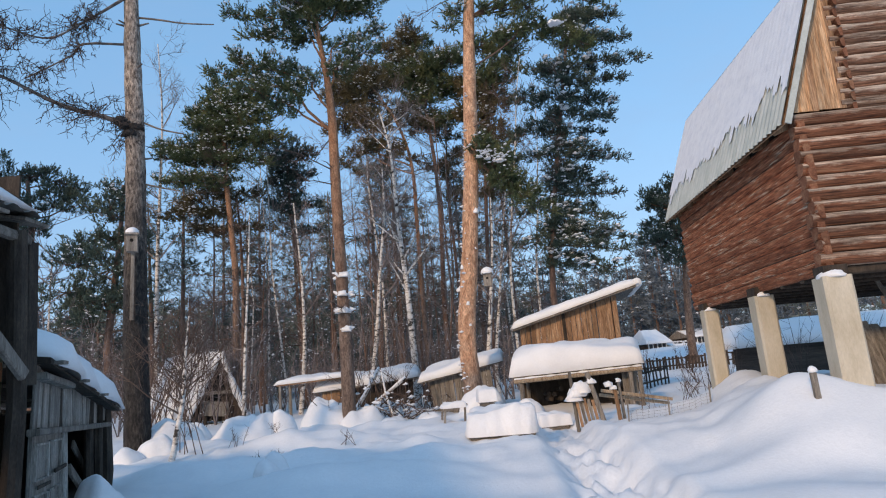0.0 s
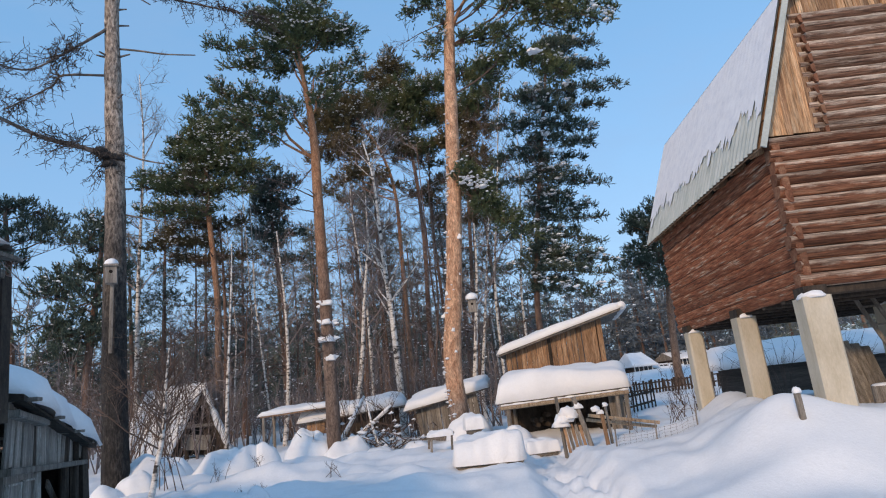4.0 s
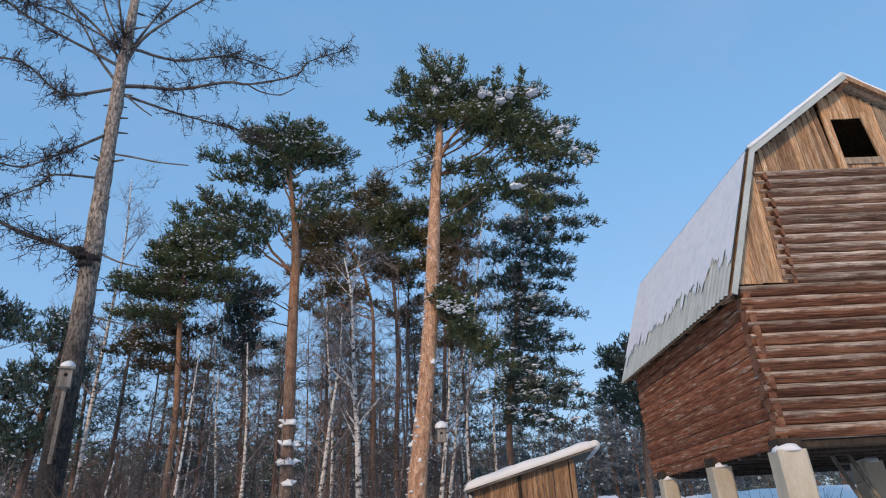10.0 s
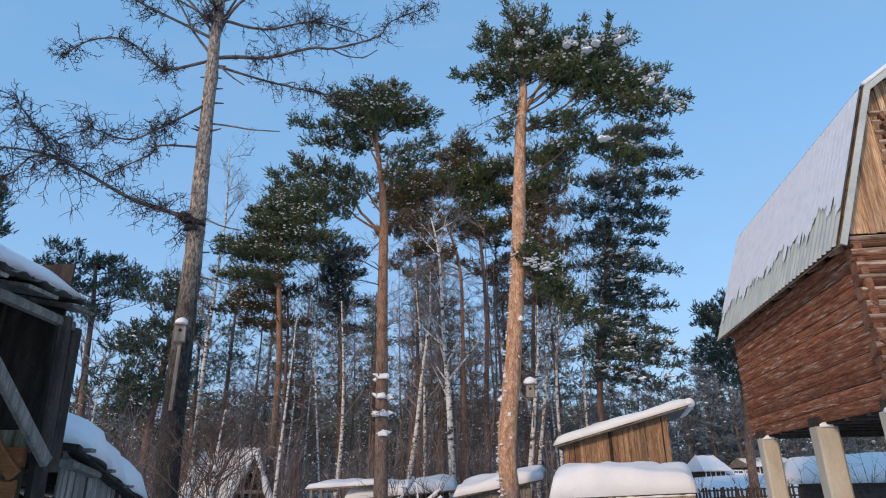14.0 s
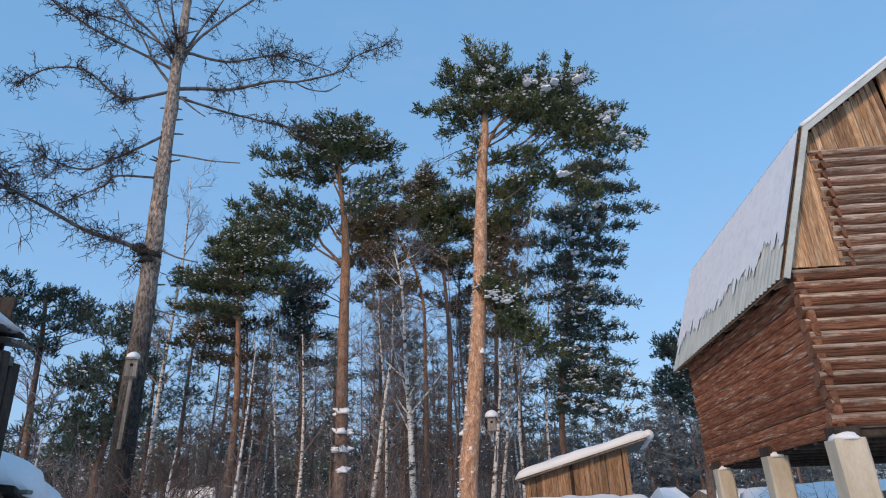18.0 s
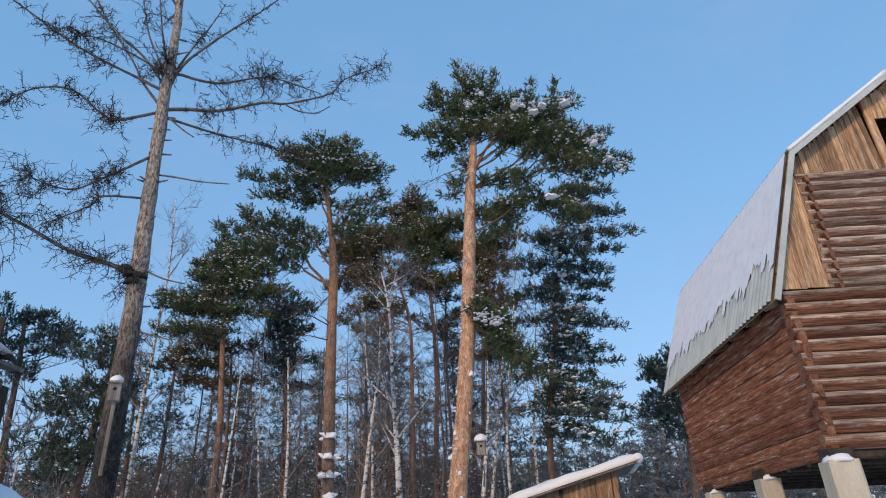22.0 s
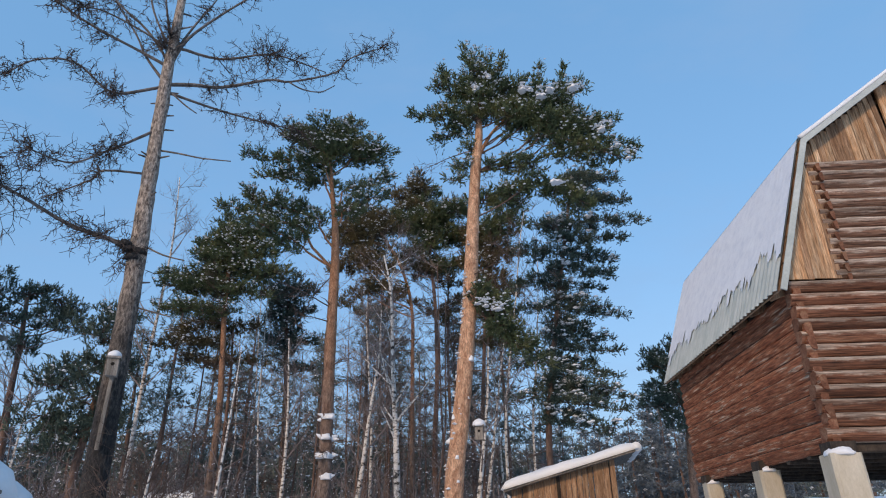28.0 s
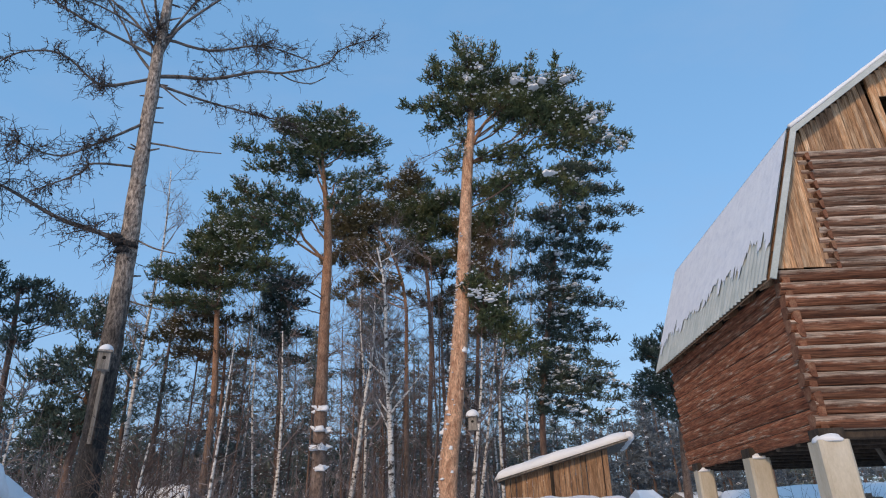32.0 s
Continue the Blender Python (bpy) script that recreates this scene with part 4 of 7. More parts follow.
# the thin roof on one post and the low shed beside the left pine
lr = thing("lean_to", pose(0, 0, 0), "thin plank lean-to roof on a post, covered with snow", "lean-to")
la, lb = Vector((-5.4, 20.3, 1.68)), Vector((-3.2, 20.7, 1.78))
part("roof", slab(la, lb, lb + Vector((0.1, 1.3, 0.05)), la + Vector((0.1, 1.3, 0.05)), 0.06), PLANK_WARM, lr)
part("roof_snow", roof_snow(la, lb, lb + Vector((0.1, 1.3, 0.05)), la + Vector((0.1, 1.3, 0.05)), 0.16, 11), SNOW, lr, smooth=True)
for p in (la + Vector((0.1, 0.05, 0)), la + Vector((0.15, 1.2, 0)), lb + Vector((-0.1, 1.2, 0))):
    part("post", Mesh().tube([(p.x, p.y, ground_z(p.x, p.y) - 0.2), (p.x, p.y, p.z - 0.05)], 0.05, 8, rough=0.05), PLANK_OLD, lr)
ws = thing("low_woodshed", pose(0, 0, 0), "low brown woodshed with lumpy snow on its roof", "shed")
wa, wb = Vector((-4.3, 20.9, 1.35)), Vector((-0.9, 21.1, 1.58))
part("roof", slab(wa, wb, wb + Vector((0, 1.6, 0.2)), wa + Vector((0, 1.6, 0.2)), 0.06), PLANK_OLD, ws)
part("roof_snow", roof_snow(wa, wb, wb + Vector((0, 1.6, 0.2)), wa + Vector((0, 1.6, 0.2)), 0.34, 13), SNOW, ws, "lumpy roof snow", smooth=True)
plank_row(ws, (-4.1, 21.05), (-3.35, 21.08), 0.1, lambda s: 1.33 + 0.05 * s, PLANK_WARM, 0.16)
plank_row(ws, (-3.3, 21.5), (-1.1, 21.6), 0.1, lambda s: 1.38 + 0.15 * s, DARK_WOOD, 0.18)
for i in range(8):
    x0 = -3.9 + i * 0.18
    part("firewood_log", Mesh().tube([(x0 + 0.6, 21.1, 0.55 + 0.14 * (i % 3)), (x0 + 0.6, 21.4, 0.55 + 0.14 * (i % 3))], 0.07, 8), PLANK_OLD, ws)

# steep snow-covered hut among the trees
hut = thing("steep_hut", pose(0, 0, 0), "small steep-roofed hut buried in snow with an open dark gable", "hut")
ap, fl, fr = Vector((-8.60, 24.55, 3.05)), Vector((-9.75, 24.15, 0.55)), Vector((-7.75, 24.85, 0.55))
away = Vector((-3.1, 2.2, 0.0))
part("roof", slab(fl, ap, ap + away, fl + away, 0.06), DARK_WOOD, hut)
part("roof", slab(ap, fr, fr + away, ap + away, 0.06), DARK_WOOD, hut)
part("roof_snow", roof_snow(fl, ap, ap + away, fl + away, 0.22, 17, power=8), SNOW, hut, smooth=True)
part("roof_snow", roof_snow(ap, fr, fr + away, ap + away, 0.18, 18, power=8), SNOW, hut, smooth=True)
for a, b in ((fl, ap), (ap, fr)):
    pts = [a.lerp(b, k / 12) + Vector((0, 0, 0.08)) + away * 0.01 for k in range(13)]
    part("snow_rim", Mesh().tube(pts, [0.10 + 0.08 * noise.noise(Vector((k * 0.9, a.x, 3))) for k in range(13)], 9, rough=0.15), SNOW, hut, "thick snow along the gable edge", smooth=True)
ins = away * 0.12
# black sheet, no wall: shade inside the open gable put in as colour
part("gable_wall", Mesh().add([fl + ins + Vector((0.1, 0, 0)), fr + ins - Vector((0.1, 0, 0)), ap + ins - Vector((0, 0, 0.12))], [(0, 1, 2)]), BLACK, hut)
for i in range(9):
    s = (i + 0.5) / 9
    p = fl.lerp(fr, s) + away * 0.10
    zt = 0.6 + (3.0 - 0.6) * (1 - abs(s - 0.5) * 2) * 0.95
    if zt > 1.0 and i not in (4, 5):
        part("plank", Mesh().plank((p.x, p.y, 0.4), (p.x, p.y, min(zt, 1.6 if i in (3, 6) else zt)), 0.18, 0.025, tuple(fr - fl)), DARK_WOOD, hut)
part("cross_beam", Mesh().plank(fl.lerp(ap, 0.42) + away * 0.05, fr.lerp(ap, 0.42) + away * 0.05, 0.12, 0.06), PLANK_OLD, hut)
part("half_door", Mesh().plank(fl.lerp(fr, 0.3) + away * 0.06 + Vector((0, 0, 0.5)), fl.lerp(fr, 0.75) + away * 0.06 + Vector((0, 0, 0.4)), 0.55, 0.03), PLANK_OLD, hut)


# ---------------------------------------------------------------- the old open shed and its annex
os_ = thing("open_shed", pose(0, 0, 0), "old open-fronted shed with corrugated roof, dark inside", "shed")
SX, SY0, SY1, SZ = -2.96, -1.0, 4.27, 2.94
GZ = 0.05


def old_sheet():
    m = Mesh()
    nx, ny = 10, 140
    for j in range(ny):
        y = SY0 + (SY1 + 0.06 - SY0) * j / (ny - 1)
        for i in range(nx):
            s = i / (nx - 1)
            m.v.append((SX + 0.07 - 3.6 * s, y, SZ - 0.02 + 0.75 * s + 0.018 * math.cos(y * 2 * math.pi / 0.2) + 0.012 * noise.noise(Vector((y * 2, s * 5, 0)))))
    m.f = [(j * nx + i, j * nx + i + 1, (j + 1) * nx + i + 1, (j + 1) * nx + i) for j in range(ny - 1) for i in range(nx - 1)]
    return m


shroof = part("roof_sheet", old_sheet(), SHEET_OLD, os_, "grey wavy roofing sheet", smooth=True)
part("roof_snow", roof_snow((SX + 0.02, SY0, SZ + 0.03), (SX + 0.02, SY1 + 0.02, SZ + 0.03), (SX - 3.4, SY1 + 0.02, SZ + 0.72), (SX - 3.4, SY0, SZ + 0.72), 0.16, 23, nu=60, power=10, spill=0.02), SNOW, os_, smooth=True)
for i in range(12):
    y = SY0 + 0.2 + i * (SY1 - SY0 - 0.2) / 11
    part("roof_board", Mesh().plank((SX + 0.05, y, SZ - 0.07), (SX - 3.4, y + 0.05, SZ + 0.62), 0.24 + 0.06 * rng.random(), 0.025, (0, 1, 0)), PLANK_OLD, os_)
part("eave_beam", Mesh().tube([(SX - 0.05, SY0, SZ - 0.20), (SX - 0.02, SY1 - 0.7, SZ - 0.17), (SX - 0.02, SY1, SZ - 0.19)], 0.042, 8, rough=0.06), PLANK_OLD, os_)
part("purlin", Mesh().tube([(SX - 1.3, SY0, SZ + 0.05), (SX - 1.3, SY1, SZ + 0.08)], 0.05, 8, rough=0.06), PLANK_OLD, os_)
part("corner_post", Mesh().tube([(SX - 0.02, SY1 - 0.08, GZ - 0.2), (SX + 0.02, SY1 - 0.08, 1.6), (SX - 0.02, SY1 - 0.1, SZ - 0.15)], 0.06, 9, rough=0.06), DARK_WOOD, os_)
part("corner_post", Mesh().tube([(SX, SY0 + 0.1, GZ - 0.2), (SX, SY0 + 0.1, SZ - 0.15)], 0.085, 9, rough=0.06), PLANK_OLD, os_)
part("diagonal_brace", Mesh().plank((SX + 0.06, 3.05, SZ - 0.22), (SX + 0.08, SY1 - 0.12, 1.80), 0.085, 0.05, (0, 1, 0.6)), PLANK_OLD, os_, "weathered grey brace board")
part("outer_board", Mesh().plank((SX + 0.02, SY1 + 0.05, 1.75), (SX - 0.01, SY1 + 0.04, SZ - 0.2), 0.11, 0.03, (0, 1, 0)), DARK_WOOD, os_)
# end wall: corrugated below, rails of orange boards, netting above
EW = SY1 - 0.02


def end_sheet():
    m = Mesh()
    n = 160
    for i in range(n):
        x = SX - 0.12 - 3.2 * i / (n - 1)
        w = 0.02 * math.cos(2 * math.pi * x / 0.12)
        m.v += [(x, EW + w, GZ - 0.1), (x, EW + w, 2.02)]
    m.f = [(2 * i, 2 * i + 1, 2 * i + 3, 2 * i + 2) for i in range(n - 1)]
    return m


part("end_wall", end_sheet(), SHEET_OLIVE, os_, "old corrugated wall sheet", smooth=True)
for z0, z1, x1 in ((1.84, 1.79, -0.10), (1.63, 1.60, -0.12), (1.22, 1.2, -0.15)):
    part("rail_board", Mesh().plank((SX + x1, EW - 0.06, z0), (SX - 3.2, EW - 0.06, z1), 0.13, 0.04), ORANGE_BOARD, os_, "orange-brown rail board")
part("short_strut", Mesh().plank((SX - 0.12, EW - 0.1, 1.72), (SX - 0.42, EW - 0.1, 2.05), 0.09, 0.04, (1, 0, 1)), ORANGE_BOARD, os_)
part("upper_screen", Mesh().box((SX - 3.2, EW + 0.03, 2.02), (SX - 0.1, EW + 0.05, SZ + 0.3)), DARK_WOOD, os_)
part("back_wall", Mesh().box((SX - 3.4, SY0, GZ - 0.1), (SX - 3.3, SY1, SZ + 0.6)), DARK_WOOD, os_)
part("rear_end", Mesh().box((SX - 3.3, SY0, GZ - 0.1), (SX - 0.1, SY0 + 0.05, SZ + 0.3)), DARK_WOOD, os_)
part("insulator", blob(0.04, 1.3, seed=2, nu=10, nv=8, lump=0.05), WHITE_PAINT, os_, "white ceramic insulator", smooth=True).location = (SX - 0.26, 3.28, 2.63)
cable = bend([(SX - 1.9, EW - 0.2, 2.05), (SX - 1.4, EW - 0.3, 1.68), (SX - 0.7, EW - 0.3, 1.40), (SX - 0.3, EW - 0.15, 1.36)], 5)
part("hanging_cable", Mesh().tube(cable, 0.012, 6), BLACK, os_)
for i in range(5):
    part("net_pole", Mesh().tube([(SX - 0.3 - 0.45 * i, EW - 0.3, 2.0), (SX - 0.35 - 0.45 * i, EW - 0.25, SZ)], 0.018, 6), DARK_WOOD, os_)

an = thing("shed_annex", pose(0, 0, 0), "grey board annex with a panelled door and a sagging snow-loaded roof", "shed")
A0, A1 = Vector((-3.75, 5.75, 0)), Vector((-4.66, 8.55, 0))
din = Vector((-2.6, -0.75, 0))
az = lambda s: 1.93 - 0.40 * s
adir = (A1 - A0).normalized()
face = Vector((0.95, 0.31, 0))
q0, q1 = A0 - adir * 0.35, A0.lerp(A1, 0.20)


def on_face(s, z, o=0.0):
    """A point of the annex's front: s along it, z up, o proud of it."""
    return A0.lerp(A1, s) + face * o + Vector((0, 0, z))


# the panelled door, set in a frame of boards
door = part("door", slab(on_face(-0.12, 1.36), on_face(0.20, 1.33), on_face(0.20, 1.33, 0.03), on_face(-0.12, 1.36, 0.03), 1.4), PLANK_GREY, an, "weathered grey panelled door")
for s0, s1, z0, z1 in ((-0.10, 0.03, 0.15, 0.85), (0.05, 0.18, 0.15, 0.85), (-0.10, 0.03, 0.98, 1.27), (0.05, 0.18, 0.98, 1.27)):
    for a, b in (((s0, z0), (s1, z0)), ((s0, z1), (s1, z1)), ((s0, z0), (s0, z1)), ((s1, z0), (s1, z1))):
        part("moulding", Mesh().plank(on_face(*a, 0.04), on_face(*b, 0.04), 0.035, 0.02, tuple(face)), PLANK_GREY, door)
part("latch", Mesh().plank(on_face(0.10, 1.00, 0.06), on_face(0.24, 1.02, 0.06), 0.035, 0.02), DARK_WOOD, door)
part("hinge", Mesh().plank(on_face(-0.08, 0.92, 0.06), on_face(0.06, 0.92, 0.06), 0.03, 0.01), DARK_WOOD, door)
# boards above the lintel, no two alike in length
x = -0.12
while x < 0.98:
    w = rng.uniform(0.045, 0.08)
    lo_ = 1.36 - 0.05 * x + rng.normal(0, 0.025)
    o = rng.uniform(0.0, 0.025)
    part("board", Mesh().plank(on_face(x + w / 2, lo_, o), on_face(x + w / 2 + rng.normal(0, 0.006), az(x + w / 2) - 0.02, o), w * 2.94 * 0.95, 0.022, tuple(adir)), PLANK_GREY if rng.random() < 0.8 else DARK_WOOD, an)
    x += w
part("lintel", Mesh().plank(on_face(-0.14, 1.38, 0.05), on_face(0.98, 1.29, 0.05), 0.10, 0.06, tuple(face)), PLANK_OLD, an)
part("top_rail", Mesh().plank(on_face(-0.12, 1.86, 0.06), on_face(0.24, 1.78, 0.06), 0.12, 0.06, tuple(face)), PLANK_GREY, an)
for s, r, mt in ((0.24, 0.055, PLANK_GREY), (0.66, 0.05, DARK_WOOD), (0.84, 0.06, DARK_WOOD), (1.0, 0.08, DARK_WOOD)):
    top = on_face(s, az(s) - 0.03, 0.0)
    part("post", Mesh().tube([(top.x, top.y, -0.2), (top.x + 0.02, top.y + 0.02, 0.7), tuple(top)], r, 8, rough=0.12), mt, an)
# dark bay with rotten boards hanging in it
# dark floor and end slab added; the bay's shade is put into their colour
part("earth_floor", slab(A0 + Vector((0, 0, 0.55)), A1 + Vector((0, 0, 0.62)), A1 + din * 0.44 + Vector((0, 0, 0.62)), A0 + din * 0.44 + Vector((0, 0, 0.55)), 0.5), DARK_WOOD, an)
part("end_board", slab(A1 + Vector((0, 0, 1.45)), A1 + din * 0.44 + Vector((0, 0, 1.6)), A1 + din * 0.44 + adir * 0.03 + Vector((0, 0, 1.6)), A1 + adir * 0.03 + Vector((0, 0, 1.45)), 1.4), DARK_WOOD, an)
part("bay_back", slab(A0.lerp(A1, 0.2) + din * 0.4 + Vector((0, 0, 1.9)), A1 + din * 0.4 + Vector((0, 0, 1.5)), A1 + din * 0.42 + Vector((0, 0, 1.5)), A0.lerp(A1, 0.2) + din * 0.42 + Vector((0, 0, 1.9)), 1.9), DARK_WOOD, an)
for s, z0, z1, o in ((0.30, 1.10, 1.28, -0.25), (0.48, 0.95, 1.22, -0.3), (0.62, 0.75, 1.15, -0.12)):
    part("hanging_board", Mesh().plank(on_face(s, z1, o), on_face(s + 0.26, z0, o), 0.10, 0.025, (0, 0, 1)), PLANK_OLD, an)
for s in (0.72, 0.78, 0.90, 0.95):
    part("rotten_board", Mesh().plank(on_face(s, -0.1, 0.0), on_face(s + 0.01, 1.3 - 0.25 * rng.random(), -0.03), 0.15, 0.022, tuple(adir)), DARK_WOOD if s > 0.75 else PLANK_OLD, an)
part("leaning_board", Mesh().plank(on_face(0.56, 0.1, 0.35), on_face(0.30, 0.95, 0.05), 0.16, 0.03, tuple(adir)), PLANK_OLD, an)
out = Vector((0.16, 0.05, 0))
ta, tb = A0 - adir * 0.45 + out + Vector((0, 0, 2.0)), A1 + adir * 0.12 + out + Vector((0, 0, 1.50))
part("roof", slab(ta, tb, tb + din + Vector((0, 0, 0.35)), ta + din + Vector((0, 0, 0.35)), 0.05), DARK_WOOD, an)
for s in (0.05, 0.33, 0.62, 0.9):
    p = ta.lerp(tb, s)
    part("roof_batten", Mesh().plank(p + Vector((rng.uniform(0.0, 0.12), 0.02, -0.02)), p + din * 0.6, rng.uniform(0.10, 0.2), 0.03, tuple(adir)), PLANK_OLD, an)
part("roof_snow", roof_snow(ta.lerp(tb, 0.10) + din * 0.03, tb + adir * 0.22 + din * 0.03, tb + adir * 0.22 + din + Vector((0, 0, 0.35)), ta + din + Vector((0, 0, 0.35)), 0.50, 29, nu=44, nv=26, power=3.1, spill=0.14), SNOW, an, "deep sagging roof snow", smooth=True)
p = A0.lerp(A1, 0.34) + Vector((0.35, 0, 0))
sp_ = solo("snow_mound", dome(0.35, 0.5, 0.6, seed=41), SNOW, pose(p.x, p.y, ground_z(p.x, p.y) - 0.03, 0, 0, 20), "heap of snow slid off the annex roof", "snow mound", "mounds of snow", smooth=True)


# ---------------------------------------------------------------- things in the snow
def snowy_box(x, y, sx, sy, h, snow_h, turn, label, seed, material=PLANK_OLD, name="crate"):
    g = ground_z(x, y) - 0.06
    b = thing(name, pose(x, y, g, 0, 0, turn), label, name.replace("_", " "))
    for i in range(4):
        zz = h * (i + 0.5) / 4
        for yy in (-sy / 2, sy / 2):
            part("slat", Mesh().plank((-sx / 2, yy, zz), (sx / 2, yy, zz), h / 4 * 0.9, 0.02), material, b)
        for xx in (-sx / 2, sx / 2):
            part("slat", Mesh().plank((xx, -sy / 2, zz), (xx, sy / 2, zz), h / 4 * 0.9, 0.02), material, b)
    part("lid", Mesh().box((-sx / 2 - 0.03, -sy / 2 - 0.03, h), (sx / 2 + 0.03, sy / 2 + 0.03, h + 0.03), jig=0.004), material, b)
    s = part("snow_cover", pillow(sx + 0.16, sy + 0.16, snow_h, 26, 20, seed=seed, power=7, lip=0.12), SNOW, b, "thick block of snow on the lid", smooth=True)
    s.location = (0, 0, h + 0.04)
    return b


snowy_box(0.90, 11.75, 1.12, 0.9, 0.08, 0.46, -6, "low wooden box under a thick block of snow", 51)
snowy_box(0.92, 15.5, 0.30, 0.35, 0.42, 0.30, 5, "small brown crate capped with snow", 53)
snowy_box(2.35, 14.9, 0.65, 0.5, 0.06, 0.28, 10, "low board under a lump of snow", 54)
for i, (x, y, sx, sy, h, lab) in enumerate([(0.95, 16.9, 1.2, 0.9, 0.55, "rounded snow over something buried by the pine"), (-4.75, 15.4, 1.9, 1.2, 0.62, "broad drift of snow over a buried heap"), (-4.15, 15.7, 0.9, 0.8, 0.72, "rounded drift of snow over a buried heap"),
                                           (-6.3, 13.0, 0.6, 0.5, 0.42, "snow heaped at the foot of the larch"), (-5.9, 12.9, 0.45, 0.4, 0.3, "snow heaped at the foot of the larch"), (-3.7, 19.0, 1.0, 0.7, 0.45, "stump hidden under rounded snow"), (-6.2, 15.6, 0.8, 0.7, 0.5, "snow over a low bush"),
                                           (2.0, 16.0, 0.8, 0.7, 0.35, "snow lump before the shelter"), (-2.45, 8.3, 0.3, 0.3, 0.22, "small peak of blown snow")]):
    solo("snow_mound", dome(sx * 0.55, sy * 0.55, h, 60 + i, 0.22, 16, 40), SNOW, pose(x, y, ground_z(x, y) - 0.05, 0, 0, i * 37), lab, "snow mound", "mounds of snow", smooth=True)

# broken frame of a seat near the pine
fr_ = thing("broken_frame", pose(0.1, 15.2, ground_z(0.1, 15.2) - 0.05, 0, 0, 12), "broken wooden seat frame sticking out of the snow", "frame")
for a, b in (((-0.25, 0, 0), (-0.22, 0, 0.36)), ((0.25, 0.0, 0), (0.28, 0, 0.46)), ((-0.3, 0, 0.34), (0.34, 0, 0.46)), ((-0.25, 0.3, 0), (-0.22, 0.3, 0.36))):
    part("bar", Mesh().plank(a, b, 0.05, 0.03), PLANK_OLD, fr_)
part("snow_cover", pillow(0.6, 0.35, 0.12, seed=71), SNOW, fr_, smooth=True).location = (0.02, 0.12, 0.42)

# the little gate with leaning pickets
gate = thing("picket_gate", pose(3.0, 13.4, ground_z(3.0, 13.4) - 0.12, 0, 0, -12), "leaning remains of a picket gate with snow on top", "gate")
for i in range(6):
    x0 = -0.32 + i * 0.085
    part("picket", Mesh().plank((x0 + 0.05, 0.02 * (i % 2), 0), (x0 - 0.03, 0, 0.62 - 0.02 * i), 0.06, 0.02, (1, 0, 0)), PLANK_OLD if i % 2 else PLANK_WARM, gate)
part("gate_post", Mesh().tube([(0.22, 0, -0.1), (-0.06, 0.0, 1.12)], [0.055, 0.05], 8, rough=0.04), PLANK_OLD, gate)
part("gate_post", Mesh().tube([(-0.36, 0.1, -0.1), (-0.42, 0.1, 1.15)], [0.04, 0.035], 8, rough=0.04), PLANK_OLD, gate)
part("stake", Mesh().tube([(0.52, 0.0, -0.1), (0.47, 0.0, 0.72)], [0.045, 0.04], 8, rough=0.04), PLANK_WARM, gate)
part("stake", Mesh().tube([(0.62, 0.25, -0.1), (0.58, 0.25, 0.85)], [0.035, 0.03], 8, rough=0.04), PLANK_OLD, gate)
for x0, z0, r in ((-0.22, 0.74, 0.2), (-0.40, 0.58, 0.18), (-0.30, 0.66, 0.16), (0.0, 0.90, 0.10), (0.44, 0.74, 0.075), (0.56, 0.88, 0.065), (0.36, 0.80, 0.09)):
    c = part("snow_cap", blob(r, 0.95, seed=int(100 * r), nu=14, nv=10, lump=0.6), SNOW, gate, smooth=True)
    c.location = (x0, 0.0, z0)
for j in range(2):
    rail = thing("fallen_rail", pose(3.55, 14.0 + 0.2 * j, ground_z(3.55, 14.0)), "grey rail slanting down into the snow", "rail", "fallen rails")
    part("pole", Mesh().plank((-0.2, 0, 0.62 - 0.10 * j), (1.5, 0.5, 0.28 - 0.1 * j), 0.07, 0.05), PLANK_PALE, rail)
stake = thing("snowy_stake", pose(4.32, 7.55, ground_z(4.32, 7.55) - 0.12, 3, -4, 0), "short wooden stake with a snow cap beside the barn", "stake")
part("shaft", Mesh().plank((0, 0, 0), (0, 0, 0.42), 0.07, 0.06, (1, 0, 0)), PLANK_OLD, stake)
part("snow_cap", blob(0.052, 1.2, seed=4, nu=10, nv=8), SNOW, stake, smooth=True).location = (0, 0, 0.43)

# low wire fence beside the gate
wf = thing("wire_fence", pose(0, 0, 0), "low rusty wire fence half buried in the snow", "fence")
w0, w1 = Vector((3.35, 12.2, 0)), Vector((4.75, 11.7, 0))
gz = lambda p: ground_z(p.x, p.y)
for k in range(3):
    p = w0.lerp(w1, k / 2)
    part("fence_post", Mesh().tube([(p.x, p.y, gz(p) - 0.2), (p.x + 0.02, p.y, gz(p) + 0.32)], 0.014, 6), PLANK_OLD, wf)
for k in range(4):
    part("wire", Mesh().tube([w0.lerp(w1, q / 10) + Vector((0, 0, gz(w0.lerp(w1, q / 10)) + 0.02 + 0.055 * k + 0.02 * math.sin(q))) for q in range(11)], 0.0022, 4), TWIG, wf)
for k in range(14):
    p = w0.lerp(w1, (k + 0.5) / 14)
    part("wire", Mesh().tube([(p.x, p.y, gz(p) - 0.02), (p.x + 0.01, p.y, gz(p) + 0.2)], 0.0022, 4), TWIG, wf)

